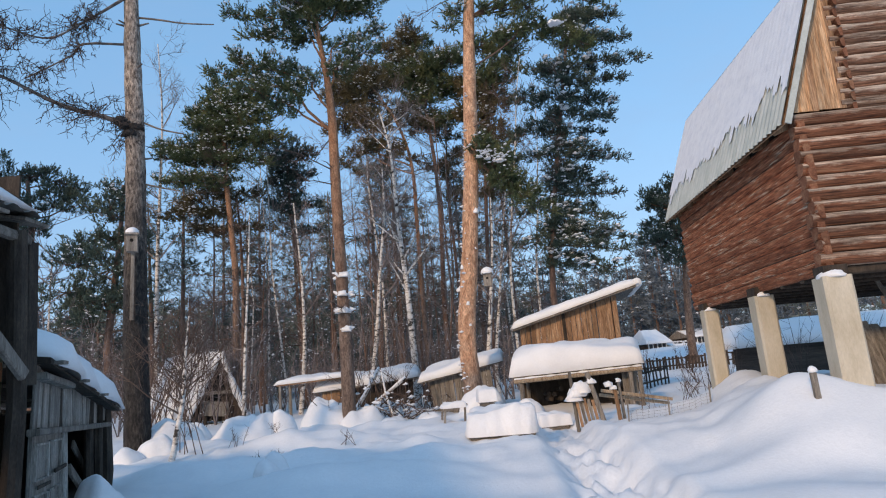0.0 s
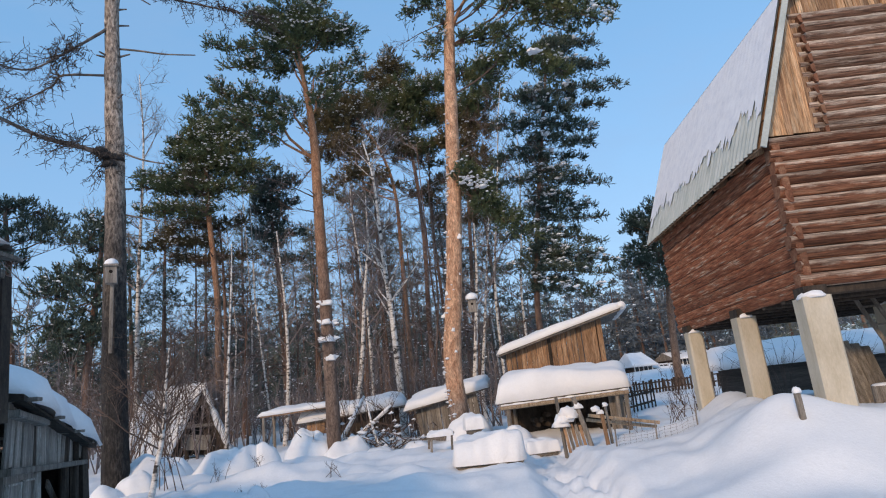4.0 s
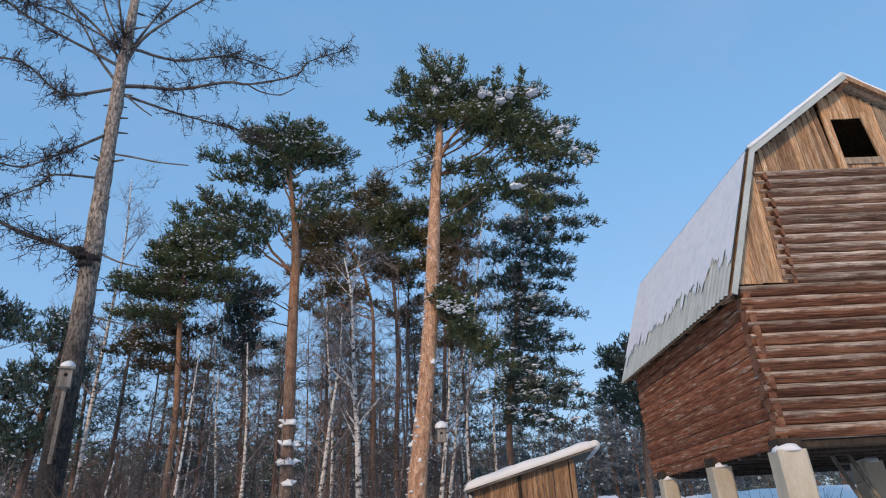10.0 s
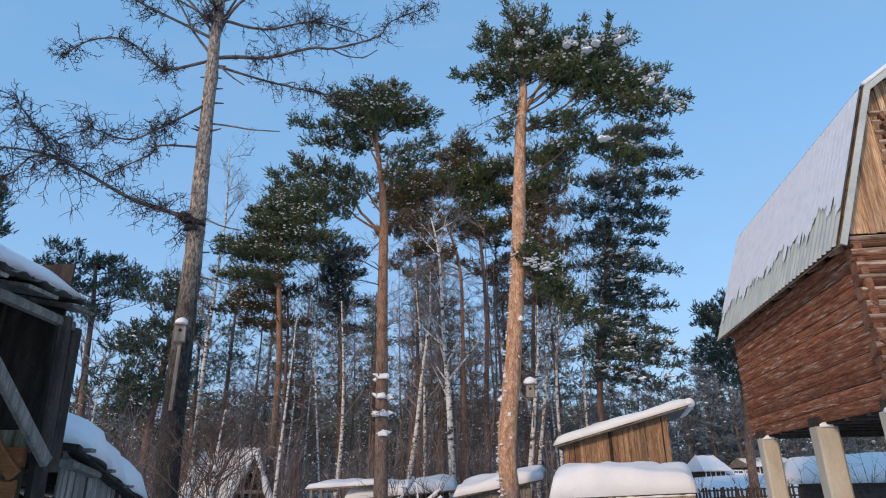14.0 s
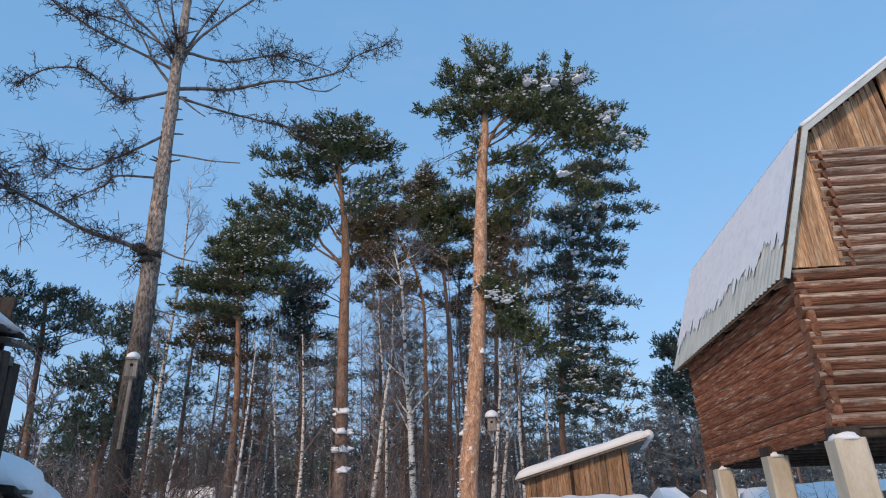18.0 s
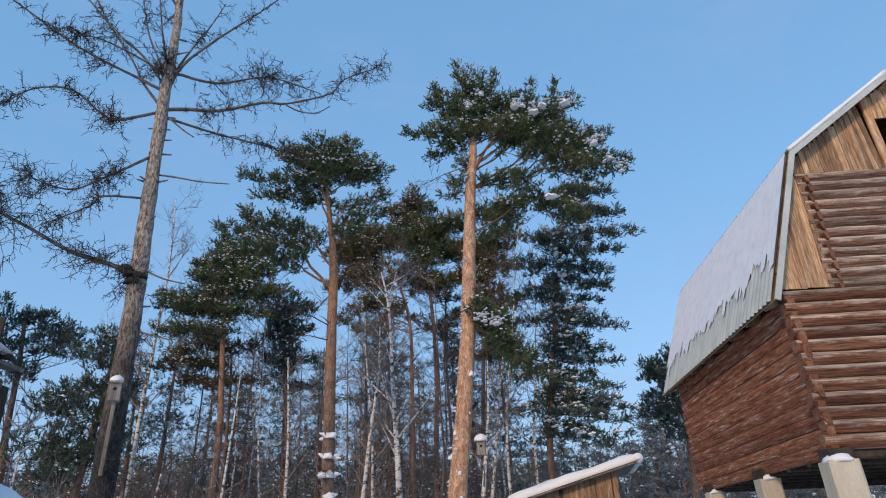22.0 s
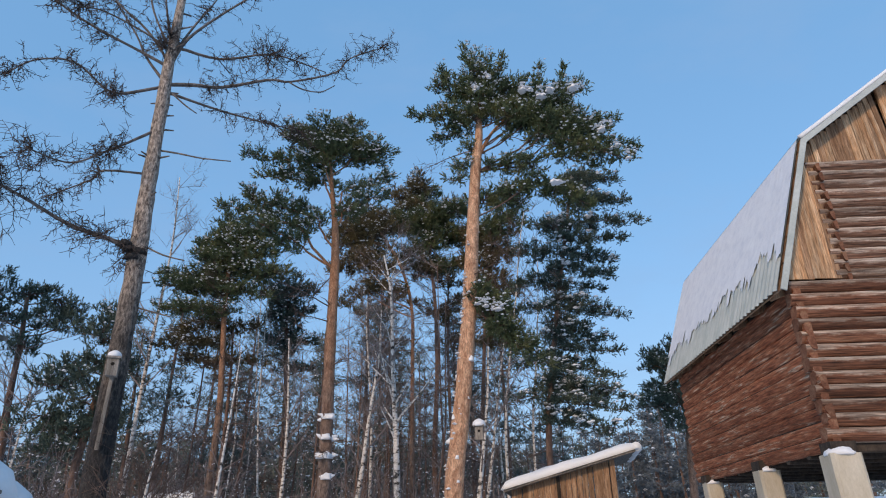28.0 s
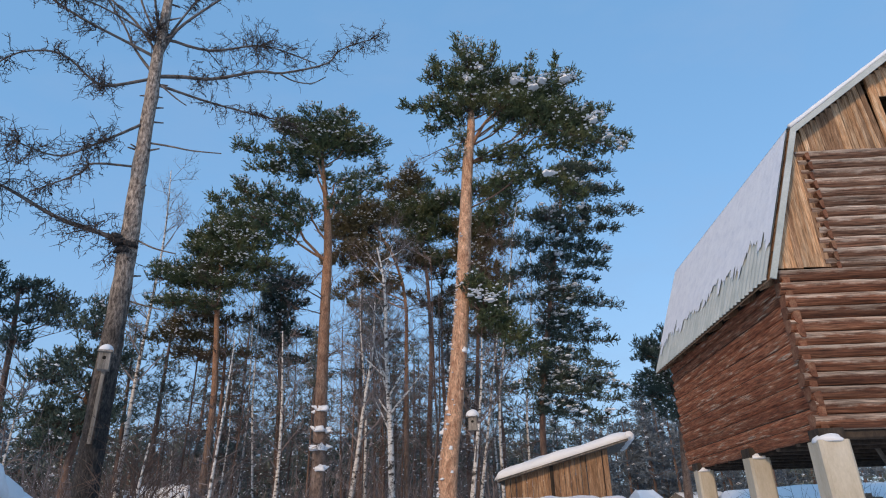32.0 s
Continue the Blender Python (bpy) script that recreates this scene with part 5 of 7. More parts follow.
# ladder and boards under the barn
ldm = BARN @ pose(1.35, 0.9, 0.0)
ladder = thing("ladder", ldm, "old wooden ladder leaning up to the barn floor", "ladder")
for x0 in (0.0, 0.26):
    part("side_rail", Mesh().plank((x0 + 0.32, -0.1, -0.1), (x0 + 0.06, 0.6, 1.6), 0.06, 0.04, (1, 0, 0)), PLANK_OLD, ladder)
for i in range(5):
    t = 0.15 + 0.17 * i
    part("rung", Mesh().tube([(0.06 + 0.26 * (1 - t), -0.1 + 0.7 * t, -0.1 + 1.7 * t), (0.06 + 0.26 * (1 - t) + 0.26, -0.1 + 0.7 * t, -0.1 + 1.7 * t)], 0.016, 7), PLANK_OLD, ladder)
for i in range(6):
    p = BARN @ Vector((1.1 + 0.12 * i, 1.6, 0))
    b = thing("leaning_board", pose(p.x, p.y, ground_z(p.x, p.y) - 0.1, 0, 0, 10), "weathered board leaning under the barn", "board", "boards under the barn")
    part("plank", Mesh().plank((0, 0, 0), (-0.15 + 0.04 * i, 0.3, 1.25 - 0.05 * i), 0.16, 0.03, (1, 0, 0)), PLANK_OLD, b)
for i, (bx, by, r, h) in enumerate(((1.9, 0.9, 0.26, 0.35), (1.5, 0.6, 0.18, 0.22), (2.2, 1.4, 0.2, 0.42), (1.05, 0.7, 0.13, 0.3))):
    p = BARN @ Vector((bx, by, 0))
    b = thing("chopping_block", pose(p.x, p.y, ground_z(p.x, p.y) - 0.05), "sawn log block under the barn", "log block", "blocks under the barn")
    part("block", Mesh().tube([(0, 0, 0), (0, 0, h * 0.5), (0, 0, h)], r, 14, rough=0.03), PLANK_OLD, b)
    part("snow_cap", blob(r * 0.95, 0.3, seed=i + 5), SNOW, b, smooth=True).location = (0, 0, h)


# ---------------------------------------------------------------- beyond the yard
def house(name, x, y, turn, sx, sy, wall_h, roof_h, label, wall=HOUSE_DARK, hip=False, windows=2, base=None, snow=0.3):
    g = (ground_z(x, y) if base is None else base) - 0.3
    h = thing(name, pose(x, y, g, 0, 0, turn), label, "house", "village houses")
    wall_h += 0.3
    part("wall", Mesh().box((-sx / 2, -sy / 2, 0), (sx / 2, sy / 2, wall_h)), wall, h)
    e = 0.45
    inx = sx * 0.3 if hip else 0.0
    v = [(-sx / 2 - e, -sy / 2 - e, wall_h - 0.1), (sx / 2 + e, -sy / 2 - e, wall_h - 0.1), (sx / 2 + e, sy / 2 + e, wall_h - 0.1), (-sx / 2 - e, sy / 2 + e, wall_h - 0.1), (-sx / 2 - e + inx, 0, wall_h + roof_h), (sx / 2 + e - inx, 0, wall_h + roof_h)]
    f = [(0, 1, 5, 4), (2, 3, 4, 5), (1, 2, 5), (3, 0, 4), (3, 2, 1, 0)]
    part("roof", Mesh().add(v, f), PLANK_OLD, h)
    for q in (((0, 1, 5, 4)), ((2, 3, 4, 5))):
        part("roof_snow", roof_snow(*[Vector(v[i]) + Vector((0, 0, 0.01)) for i in q], snow, int(x * 7 + q[0]), nu=30, nv=12, power=8, spill=0.03), SNOW, h, smooth=True)
    if hip:
        for q in ((1, 2, 5), (3, 0, 4)):
            part("roof_snow", Mesh().add([Vector(v[i]) + Vector((0, 0, z)) for z in (0.01, snow) for i in q], [(2, 1, 0), (3, 4, 5), (0, 1, 4, 3), (1, 2, 5, 4), (2, 0, 3, 5)]), SNOW, h)
    for i in range(windows):
        cx = -sx / 2 + sx * (i + 0.5) / windows
        w = part("window", Mesh().box((cx - 0.45, -sy / 2 - 0.03, wall_h * 0.38), (cx + 0.45, -sy / 2 - 0.01, wall_h * 0.38 + 0.95)), GLASS_DARK, h)
        for a, b in (((-0.52, 0.0), (-0.42, 1.0)), ((0.42, 0.0), (0.52, 1.0)), ((-0.52, 0.92), (0.52, 1.05)), ((-0.55, -0.1), (0.55, 0.0)), ((-0.03, 0.0), (0.03, 1.0))):
            part("frame_bar", Mesh().box((cx + a[0], -sy / 2 - 0.06, wall_h * 0.38 + a[1] * 0.95), (cx + b[0], -sy / 2 - 0.031, wall_h * 0.38 + b[1] * 0.95)), WHITE_PAINT, w)
    return h


house("village_house", 19.9, 60.0, 14, 1.9, 2.6, 1.0, 1.25, "small dark house with a snowy hipped roof and white window", hip=True, windows=2, base=1.8, snow=0.12)
house("village_house", 22.8, 61.5, 14, 2.4, 3.0, 0.7, 0.3, "low dark house annex with a snowy roof", windows=2, base=1.75, snow=0.12)
house("village_house", 26.5, 64.0, 10, 4.0, 3.5, 1.0, 0.7, "distant low house under snow", windows=2, base=2.2, snow=0.12)
house("long_barn", 13.8, 21.4, -29, 7.0, 3.0, 0.95, 0.55, "long low dark building under snow behind the barn", windows=0, base=0.75, snow=0.28)
house("village_house", 44.9, 38.5, -80, 3.2, 3.0, 0.6, 0.9, "dark brown house with a snowy gable behind the barn", windows=0, base=2.6, snow=0.12)
for k, (b, d, el, r) in enumerate(((42.2, 33, 0.5, 1.5),)):
    p = sight(b, el, d)
    solo("snow_mound", dome(r, r * 0.8, p.z - ground_z(p.x, p.y) + 0.1, 130 + k, 0.3, 16, 40), SNOW, pose(p.x, p.y, ground_z(p.x, p.y) - 0.1), "tall rounded heap of snow behind the barn", "snow mound", "mounds of snow", smooth=True)
house("village_house", 24.4, 20.6, -52, 5.6, 2.2, 1.0, 0.10, "low blue-grey shed with lumps of snow on its flat roof", wall=HOUSE_DARK, windows=0, base=0.72, snow=0.10)
for k, (b, el, r) in enumerate(((47.4, 0.5, 0.55), (50.8, 0.5, 0.85))):
    p = sight(b, el, 31.0)
    solo("snow_mound", dome(r, r * 0.85, r * 1.15, 160 + k, 0.12, 14, 36), SNOW, pose(p.x, p.y, 1.72), "round heap of snow on a low shed roof", "snow mound", "mounds of snow", smooth=True)
for i, (x, y, s) in enumerate(((17.6, 15.6, 0.7), (15.8, 16.8, 0.6))):
    solo("snow_mound", dome(s * 0.8, s * 0.65, s * 0.6, seed=80 + i), SNOW, pose(x, y, ground_z(x, y) - 0.05, 0, 0, i * 50), "big rounded snow heap behind the barn", "snow mound", "mounds of snow", smooth=True)




def picket_fence(p, q, n, h, label):
    p, q = Vector((p[0], p[1], 0)), Vector((q[0], q[1], 0))
    fence = thing("picket_fence", pose(0, 0, 0), label, "fence", "fences")
    d = (q - p).normalized()
    for i in range(n):
        a = p.lerp(q, i / (n - 1))
        g = ground_z(a.x, a.y) - 0.1
        part("picket", Mesh().plank((a.x, a.y, g), (a.x + rng.normal(0, 0.03), a.y, g + h * rng.uniform(0.92, 1.08)), 0.10, 0.025, tuple(d)), DARK_WOOD, fence)
    for zz in (0.3, 0.75):
        a, b = p.copy(), q.copy()
        a.z, b.z = ground_z(p.x, p.y) + h * zz, ground_z(q.x, q.y) + h * zz
        part("rail", Mesh().plank(a, b, 0.07, 0.04), DARK_WOOD, fence)


picket_fence((9.4, 31.6), (12.6, 30.4), 24, 0.7, "dark weathered picket fence in deep snow")
picket_fence((12.9, 30.3), (17.0, 28.6), 26, 0.75, "dark weathered picket fence running behind the barn")
picket_fence((6.8, 22.5), (8.6, 24.5), 9, 0.8, "short leaning piece of picket fence")

# bird house on the larch and snow-capped nest box on the tall pine
def nest_box(name, at, turn, label, w, h, snow_r):
    b = thing(name, at @ pose(0, 0, 0, 0, 0, turn), label, "bird house", "bird houses")
    part("box", Mesh().box((-w / 2, -w / 2, 0), (w / 2, w / 2, h), jig=0.004), PLANK_OLD, b)
    part("roof", Mesh().box((-w * 0.65, -w * 0.7, h), (w * 0.65, w * 0.6, h + 0.03), jig=0.003), PLANK_OLD, b)
    # black disc on the front: the shade of the hole is its colour
    part("entrance", Mesh().tube([(0, -w / 2 - 0.004, h * 0.65), (0, -w / 2 + 0.01, h * 0.65)], 0.035, 12), BLACK, b)
    part("snow_cap", blob(snow_r, 0.9, seed=9, nu=14, nv=9, lump=0.1), SNOW, b, smooth=True).location = (0, -0.02, h + 0.05)
    return b


# ---------------------------------------------------------------- trees
def unit(v):
    return v / (np.linalg.norm(v, axis=1)[:, None] + 1e-9)


def tufts(centres, dirs, blades, length, width, spread=0.75):
    """Bunches of needles: thin triangles that fan out from each centre about its direction."""
    n = len(centres)
    d = unit(np.repeat(dirs, blades, axis=0) + rng.normal(0, spread, (n * blades, 3)))
    c = np.repeat(centres, blades, axis=0) + rng.normal(0, length * 0.18, (n * blades, 3))
    side = unit(np.cross(d, rng.normal(0, 1, (n * blades, 3))))
    ln = length * rng.uniform(0.6, 1.25, (n * blades, 1))
    w = width * rng.uniform(0.6, 1.2, (n * blades, 1))
    return np.stack([c - side * w, c + side * w, c + d * ln], axis=1)


def shoots(centres, lean, size, per=7, needles=13):
    """Needle-clad shoots: from each floret's heart several brushes point up and outwards."""
    n = len(centres) * per
    d = unit(np.repeat(lean, per, axis=0) * 0.55 + rng.normal(0, 0.52, (n, 3)) + np.array((0, 0, 0.7)))
    ln = size * rng.uniform(0.13, 0.27, (n, 1)) * np.where(rng.random((n, 1)) < 0.08, 1.5, 1.0)
    s = np.repeat(centres, per, axis=0) + rng.normal(0, 0.05 * size, (n, 3))
    a, t = np.repeat(d, needles, axis=0), np.tile(np.linspace(0.08, 1.0, needles), n)[:, None]
    at = np.repeat(s, needles, axis=0) + a * np.repeat(ln, needles, axis=0) * t
    out = unit(a * (0.75 + 0.8 * t ** 3) + unit(np.cross(a, rng.normal(0, 1, a.shape))) * 0.75)
    side = unit(np.cross(out, rng.normal(0, 1, out.shape)))
    nl = size * rng.uniform(0.05, 0.085, (len(at), 1))
    w = size * 0.0165
    return np.stack([at - side * w, at + side * w, at + out * nl], axis=1)


def snow_bits(points, sizes):
    """Small lumps of lying snow: flattened six-cornered clods."""
    base = np.array([(1, 0, 0), (0.4, 0.9, 0), (-0.7, 0.7, 0), (-1, -0.2, 0), (-0.3, -0.95, 0), (0.7, -0.7, 0)], float)
    out = []
    for p, s in zip(points, sizes):
        k = base * (s * rng.uniform(0.7, 1.3, (6, 1)))
        k[:, 2] += rng.normal(0, s * 0.12, 6)
        t, b = np.array([0, 0, s * 0.65]), np.array([0, 0, -s * 0.45])
        for i in range(6):
            j = (i + 1) % 6
            out += [p + k[i], p + k[j], p + t, p + k[j], p + k[i], p + b]
    return np.array(out)


def stem_points(rows, dist, sink=0.25):
    pts = [sight(b, e, dist) for b, e in rows]
    g = ground_z(pts[0].x, pts[0].y)
    if pts[0].z > g + 0.3:
        pts.insert(0, Vector((pts[0].x, pts[0].y, g)))
    base = Vector((pts[0].x, pts[0].y, g - sink))
    pts[0] = Vector((pts[0].x, pts[0].y, g + 0.05))
    return base, [base] + pts


def pine(rows, boughs, dist, r0, label, bark, needle, dens=1.0, size=1.0, snow=0.3, brown=0.0, r1=0.3, flat=0.5, name="pine_tree", stubs=10, limb_bark=None, rise=0.45, droop=0.0, clod=1.0, limb_r=1.0, depth=0.55, per=7, fork=None, plump=1.4):
    """A pine: a stem, boughs that leave it and carry flattened pads of needle florets, and snow on them.
    A bough is (bearing, elevation) of its inner and outer end, its pads' radii there, and their number."""
    base, pts = stem_points(rows, dist)
    tree = thing(name, Matrix.Translation(base), label, "pine tree", "pines at the edge of the wood")
    line = [p - base for p in bend(pts)]
    H = line[-1].z
    rad = [r0 * (1 - (1 - r1) * max(0.0, min(1, p.z / H)) ** 1.1) * (1.25 if i == 0 else 1.1 if i == 1 else 1) for i, p in enumerate(line)]
    if fork:
        zf = dist * math.tan(radians(fork)) + EYE_Z - base.z
        rad = [r * (1 - 0.62 * smooth(zf - 0.3, H, p.z)) for r, p in zip(rad, line)]
    part("trunk", Mesh().tube(line, rad, 14, rough=0.03), bark, tree, smooth=True)
    limb_bark = limb_bark or bark

    def stem_at(z):
        for i in range(len(line) - 1):
            if line[i].z <= z <= line[i + 1].z:
                t = (z - line[i].z) / max(1e-6, line[i + 1].z - line[i].z)
                return line[i].lerp(line[i + 1], t), rad[i]
        return line[-1], rad[-1]
    leaf, leaf_b, bits, sizes, twigs = [], [], [], [], Mesh()
    for b0, e0, b1, e1, ra, rb, n in boughs:
        p0, p1 = sight(b0, e0, dist) - base, sight(b1, e1, dist) - base
        span = (p1 - p0).length
        swing = rng.uniform(-depth, depth) * span
        d0 = dist + rng.uniform(-0.6, 0.6) * ra
        line_b = [sight(b0 + (b1 - b0) * t, e0 + (e1 - e0) * t, d0 + swing * t) - base for t in np.linspace(0, 1, n)]
        at, _ = stem_at(min(H, p0.z))
        level = math.hypot(p0.x - at.x, p0.y - at.y) + 0.5 * span
        low = p0.z - rise * level
        if fork and e0 > fork:
            low = max(low, dist * math.tan(radians(fork)) + EYE_Z - base.z)
        root, rr = stem_at(min(H * 0.985, low))
        mid = root.lerp(line_b[0], 0.6) + Vector((0, 0, -0.05 * level))
        way = bend([root, mid] + line_b[::2] + ([line_b[-1]] if n % 2 == 0 else []), 3)
        way = [p + Vector(rng.normal(0, 0.02, 3)) for p in way]
        part("limb", Mesh().tube(way, np.linspace(min(rr * 0.5, (0.018 + 0.010 * level) * limb_r), 0.010, len(way)), 6, cap=False), limb_bark, tree, smooth=True)
        is_brown = rng.random() < brown
        for i, c in enumerate(line_b):
            t = i / max(1, n - 1)
            c = c + Vector((0, 0, rng.normal(0, 0.28 * (ra + (rb - ra) * t))))
            r = (ra + (rb - ra) * t) * plump
            k = max(4, int(dens * 2.3 * (r / (0.2 * size)) ** 2))
            o = unit(rng.normal(0, 1, (k, 3))) * rng.uniform(0.05, 1.0, (k, 1)) ** 0.45 * np.array((1, 1, flat)) * r
            o[:, 2] += -droop * np.hypot(o[:, 0], o[:, 1])
            q = o + np.array(c)
            out = (p1 - p0).normalized() if span > 0.2 else Vector((0, 0, 1))
            lean = o / max(r, 0.2) + np.array(out) * 0.5
            (leaf_b if is_brown else leaf).append(shoots(q, lean, size, per))
            for p in q:
                h = min(way[3:] or way, key=lambda w: (w - Vector(p)).length)
                twigs.tube([h, h.lerp(Vector(p), 0.55) + Vector((0, 0, -0.04)), p], [0.013 * size, 0.009 * size, 0.005 * size], 3, cap=False)
            top = q[o[:, 2] > -0.1 * flat * r]
            for p in top:
                if rng.random() < snow:
                    m = rng.integers(2, 7)
                    bits.append(p + rng.normal(0, 0.11, (m, 3)) * np.array((1, 1, 0.6)) * size + np.array((0, -0.22, 0.06)) * size)
                    sizes.append(rng.uniform(0.014, 0.062, m) * size * clod)
    for k in range(stubs):
        z = rng.uniform(0.22, 0.86) * H
        p, rr = stem_at(z)
        a, ln = rng.uniform(0, 6.28), rng.uniform(0.4, 2.3)
        e = p + Vector((math.cos(a) * ln, math.sin(a) * ln, rng.uniform(-0.3, 0.25) * ln))
        m = Mesh().tube([p, p.lerp(e, 0.6) + Vector((0, 0, 0.06)), e], [0.022, 0.014, 0.005], 5, cap=False)
        if ln > 0.7:
            twig_spray(m, p.lerp(e, 0.25), e, 0.009, 1, 9, 0.55)
        part("dead_branch", m, TWIG, tree)
    tagged(part("twig_crown", twigs, TWIG, tree, "thin twigs carrying the needles"), kind="stuff")
    part("crown", tri_mesh("crown", np.concatenate(leaf or leaf_b)), needle, tree, "dark green needle clumps")
    if leaf and leaf_b:
        part("frosted_foliage", tri_mesh("frosted", np.concatenate(leaf_b)), NEEDLE_BROWN, tree, "brownish frosted needles")
    if bits:
        tagged(part("branch_snow", tri_mesh("snow_bits", snow_bits(np.concatenate(bits), np.concatenate(sizes))), SNOW, tree, "clods of snow lying on the branches"), kind="stuff")
    return tree, base, stem_at


def fuller(boughs, k):
    """The same boughs with broader pads."""
    return [(*q[:4], q[4] * k, q[5] * k, q[6]) for q in boughs]


def pads(rows):
    """Boughs out of single clumps."""
    return [(b, e, b, e + 0.2, r, r, 2) for b, e, r in rows]


def twig_spray(m, a, b, r, level, n, length, droop=0.0, lift=0.35):
    """Side twigs along a-b, with their own side twigs."""
    for k in range(n):
        t = rng.uniform(0.15, 1.0)
        p = a.lerp(b, t)
        d = (b - a).normalized() * 0.6 + Vector(rng.normal(0, 0.7, 3)) + Vector((0, 0, lift - droop))
        e = p + d.normalized() * length * rng.uniform(0.5, 1.2)
        q = p.lerp(e, 0.5) + Vector(rng.normal(0, 0.04 * length, 3)) + Vector((0, 0, -0.06 * droop))
        m.tube([p, q, e], [r, r * 0.7, r * 0.3], 3, cap=False)
        if level > 0:
            twig_spray(m, q, e, r * 0.6, level - 1, max(2, n // 2), length * 0.55, droop, lift)


def crooked(m, p, d, length, r, kids=3, droop=0.0):
    """A knobbly zigzag twig with short side twigs at its bends."""
    pts = [p]
    d = d.normalized()
    for k in range(4):
        d = (d + Vector(rng.normal(0, 0.42, 3)) + Vector((0, 0, -droop))).normalized()
        pts.append(pts[-1] + d * length * rng.uniform(0.17, 0.33))
        for q in range(kids):
            e = (d * 0.5 + Vector(rng.normal(0, 0.8, 3))).normalized() * length * rng.uniform(0.12, 0.34)
            s = pts[-2].lerp(pts[-1], rng.random())
            m.tube([s, s + e * 0.55 + Vector(rng.normal(0, 0.10 * length, 3)) * 0.3, s + e], [r * 0.7, r * 0.6, r * 0.35], 3, cap=False)
    m.tube(pts, np.linspace(r, r * 0.45, 5), 3, cap=False)


def bare_tree(rows, dist, r0, label, bark, twig, name="birch_tree", crown=14, spread=1.4, twigs=6, group="birches in the wood", crown_from=0.35, lift=0.8, tr=0.010, limb_bark=None):
    base, pts = stem_points(rows, dist)
    tree = thing(name, Matrix.Translation(base), label, name.split("_")[0] + " tree", group)
    line = [p - base for p in bend(pts)]
    H = line[-1].z
    rad = [r0 * (1 - 0.8 * p.z / H) for p in line]
    part("trunk", Mesh().tube(line, rad, 10, rough=0.03), bark, tree, smooth=True)
    tw = Mesh()
    for k in range(crown):
        z = H * rng.uniform(crown_from, 0.98)
        i = min(range(len(line)), key=lambda j: abs(line[j].z - z))
        p = line[i]
        a = rng.uniform(0, 6.28)
        ln = spread * (1.15 - 0.6 * z / H) * rng.uniform(0.6, 1.3)
        d = Vector((math.cos(a), math.sin(a), lift + rng.uniform(-0.2, 0.6)))
        e = p + d.normalized() * ln
        q = p.lerp(e, 0.5) + Vector(rng.normal(0, 0.06, 3))
        part("limb", Mesh().tube([p, q, e], [rad[i] * 0.4, rad[i] * 0.28, 0.008], 5, cap=False), limb_bark or bark, tree)
        twig_spray(tw, p.lerp(q, 0.6), e, tr, 1, twigs, ln * 0.5)
        twig_spray(tw, q, e + (e - q) * 0.6, tr * 0.8, 1, max(2, twigs // 2), ln * 0.4)
    tagged(part("twig_crown", tw, twig, tree, "fine leafless twigs"), kind="stuff")
    return tree


TALL_STEM = [(2.5, -3.9), (2.2, 3.2), (3.1, 10.3), (4.0, 18.3), (4.6, 25.0), (5.3, 31.7), (5.8, 34.7), (5.9, 37.2), (6.2, 40.6)]
TALL_CROWN = [(5.5, 37.7, 6.2, 41.5, 0.63, 0.41, 5), (4.9, 38.7, 1.7, 39.4, 0.56, 0.32, 4), (4.7, 36.8, -1.2, 36.5, 0.58, 0.23, 5), (4.6, 35.3, 1.4, 34.5, 0.46, 0.23, 3), (7.3, 37.3, 8.5, 40.7, 0.62, 0.24, 4), (7.9, 37.0, 11.9, 38.0, 0.62, 0.49, 4), (9.7, 36.3, 17.1, 38.0, 0.54, 0.30, 7), (11.6, 36.6, 19.9, 34.3, 0.65, 0.24, 7), (13.3, 35.1, 22.1, 31.5, 0.6, 0.16, 8), (13.6, 33.3, 19.0, 31.3, 0.37, 0.21, 5)]
TALL_SKIRT = [(4.8, 33.7, 3.3, 30.8, 0.28, 0.24, 3), (7.7, 32.1, 11.2, 31.5, 0.3, 0.33, 3), (6.2, 29.3, 8.8, 29.0, 0.36, 0.43, 3), (11.0, 30.1, 15.6, 28.1, 0.33, 0.32, 5), (5.3, 19.0, 10.7, 14.2, 0.44, 0.24, 6), (6.1, 18.1, 8.5, 15.4, 0.33, 0.29, 3), (8.9, 34.4, 11.2, 33.9, 0.19, 0.19, 2)]
TALL_SPIRES = [(8.4, 39.6, 8.9, 41.3, 0.17, 0.09, 3), (12.6, 38.4, 12.9, 40.1, 0.17, 0.08, 3), (15.0, 38.2, 15.6, 39.5, 0.16, 0.08, 3), (5.4, 41.0, 4.6, 42.0, 0.2, 0.1, 3), (2.6, 39.4, 1.9, 40.6, 0.18, 0.1, 3)]
LEFT_STEM = [(-8.8, -3.2), (-8.8, 3.5), (-8.9, 11.6), (-9.0, 18.6), (-9.0, 23.2), (-9.3, 26.8), (-9.8, 29.9), (-10.1, 32.4), (-9.7, 34.2)]
LEFT_CROWN = [(-9.7, 33.4, -7.9, 35.4, 0.5, 0.31, 4), (-10.9, 34.1, -14.3, 34.4, 0.5, 0.31, 4), (-8.2, 33.5, -4.4, 33.4, 0.5, 0.27, 4), (-10.9, 32.9, -13.3, 33.5, 0.5, 0.42, 3), (-10.8, 31.9, -18.4, 31.8, 0.38, 0.18, 7), (-10.7, 30.3, -16.5, 30.2, 0.37, 0.22, 6), (-8.4, 29.7, -4.1, 30.6, 0.26, 0.26, 4), (-7.8, 32.5, -5.7, 32.5, 0.38, 0.31, 3)]
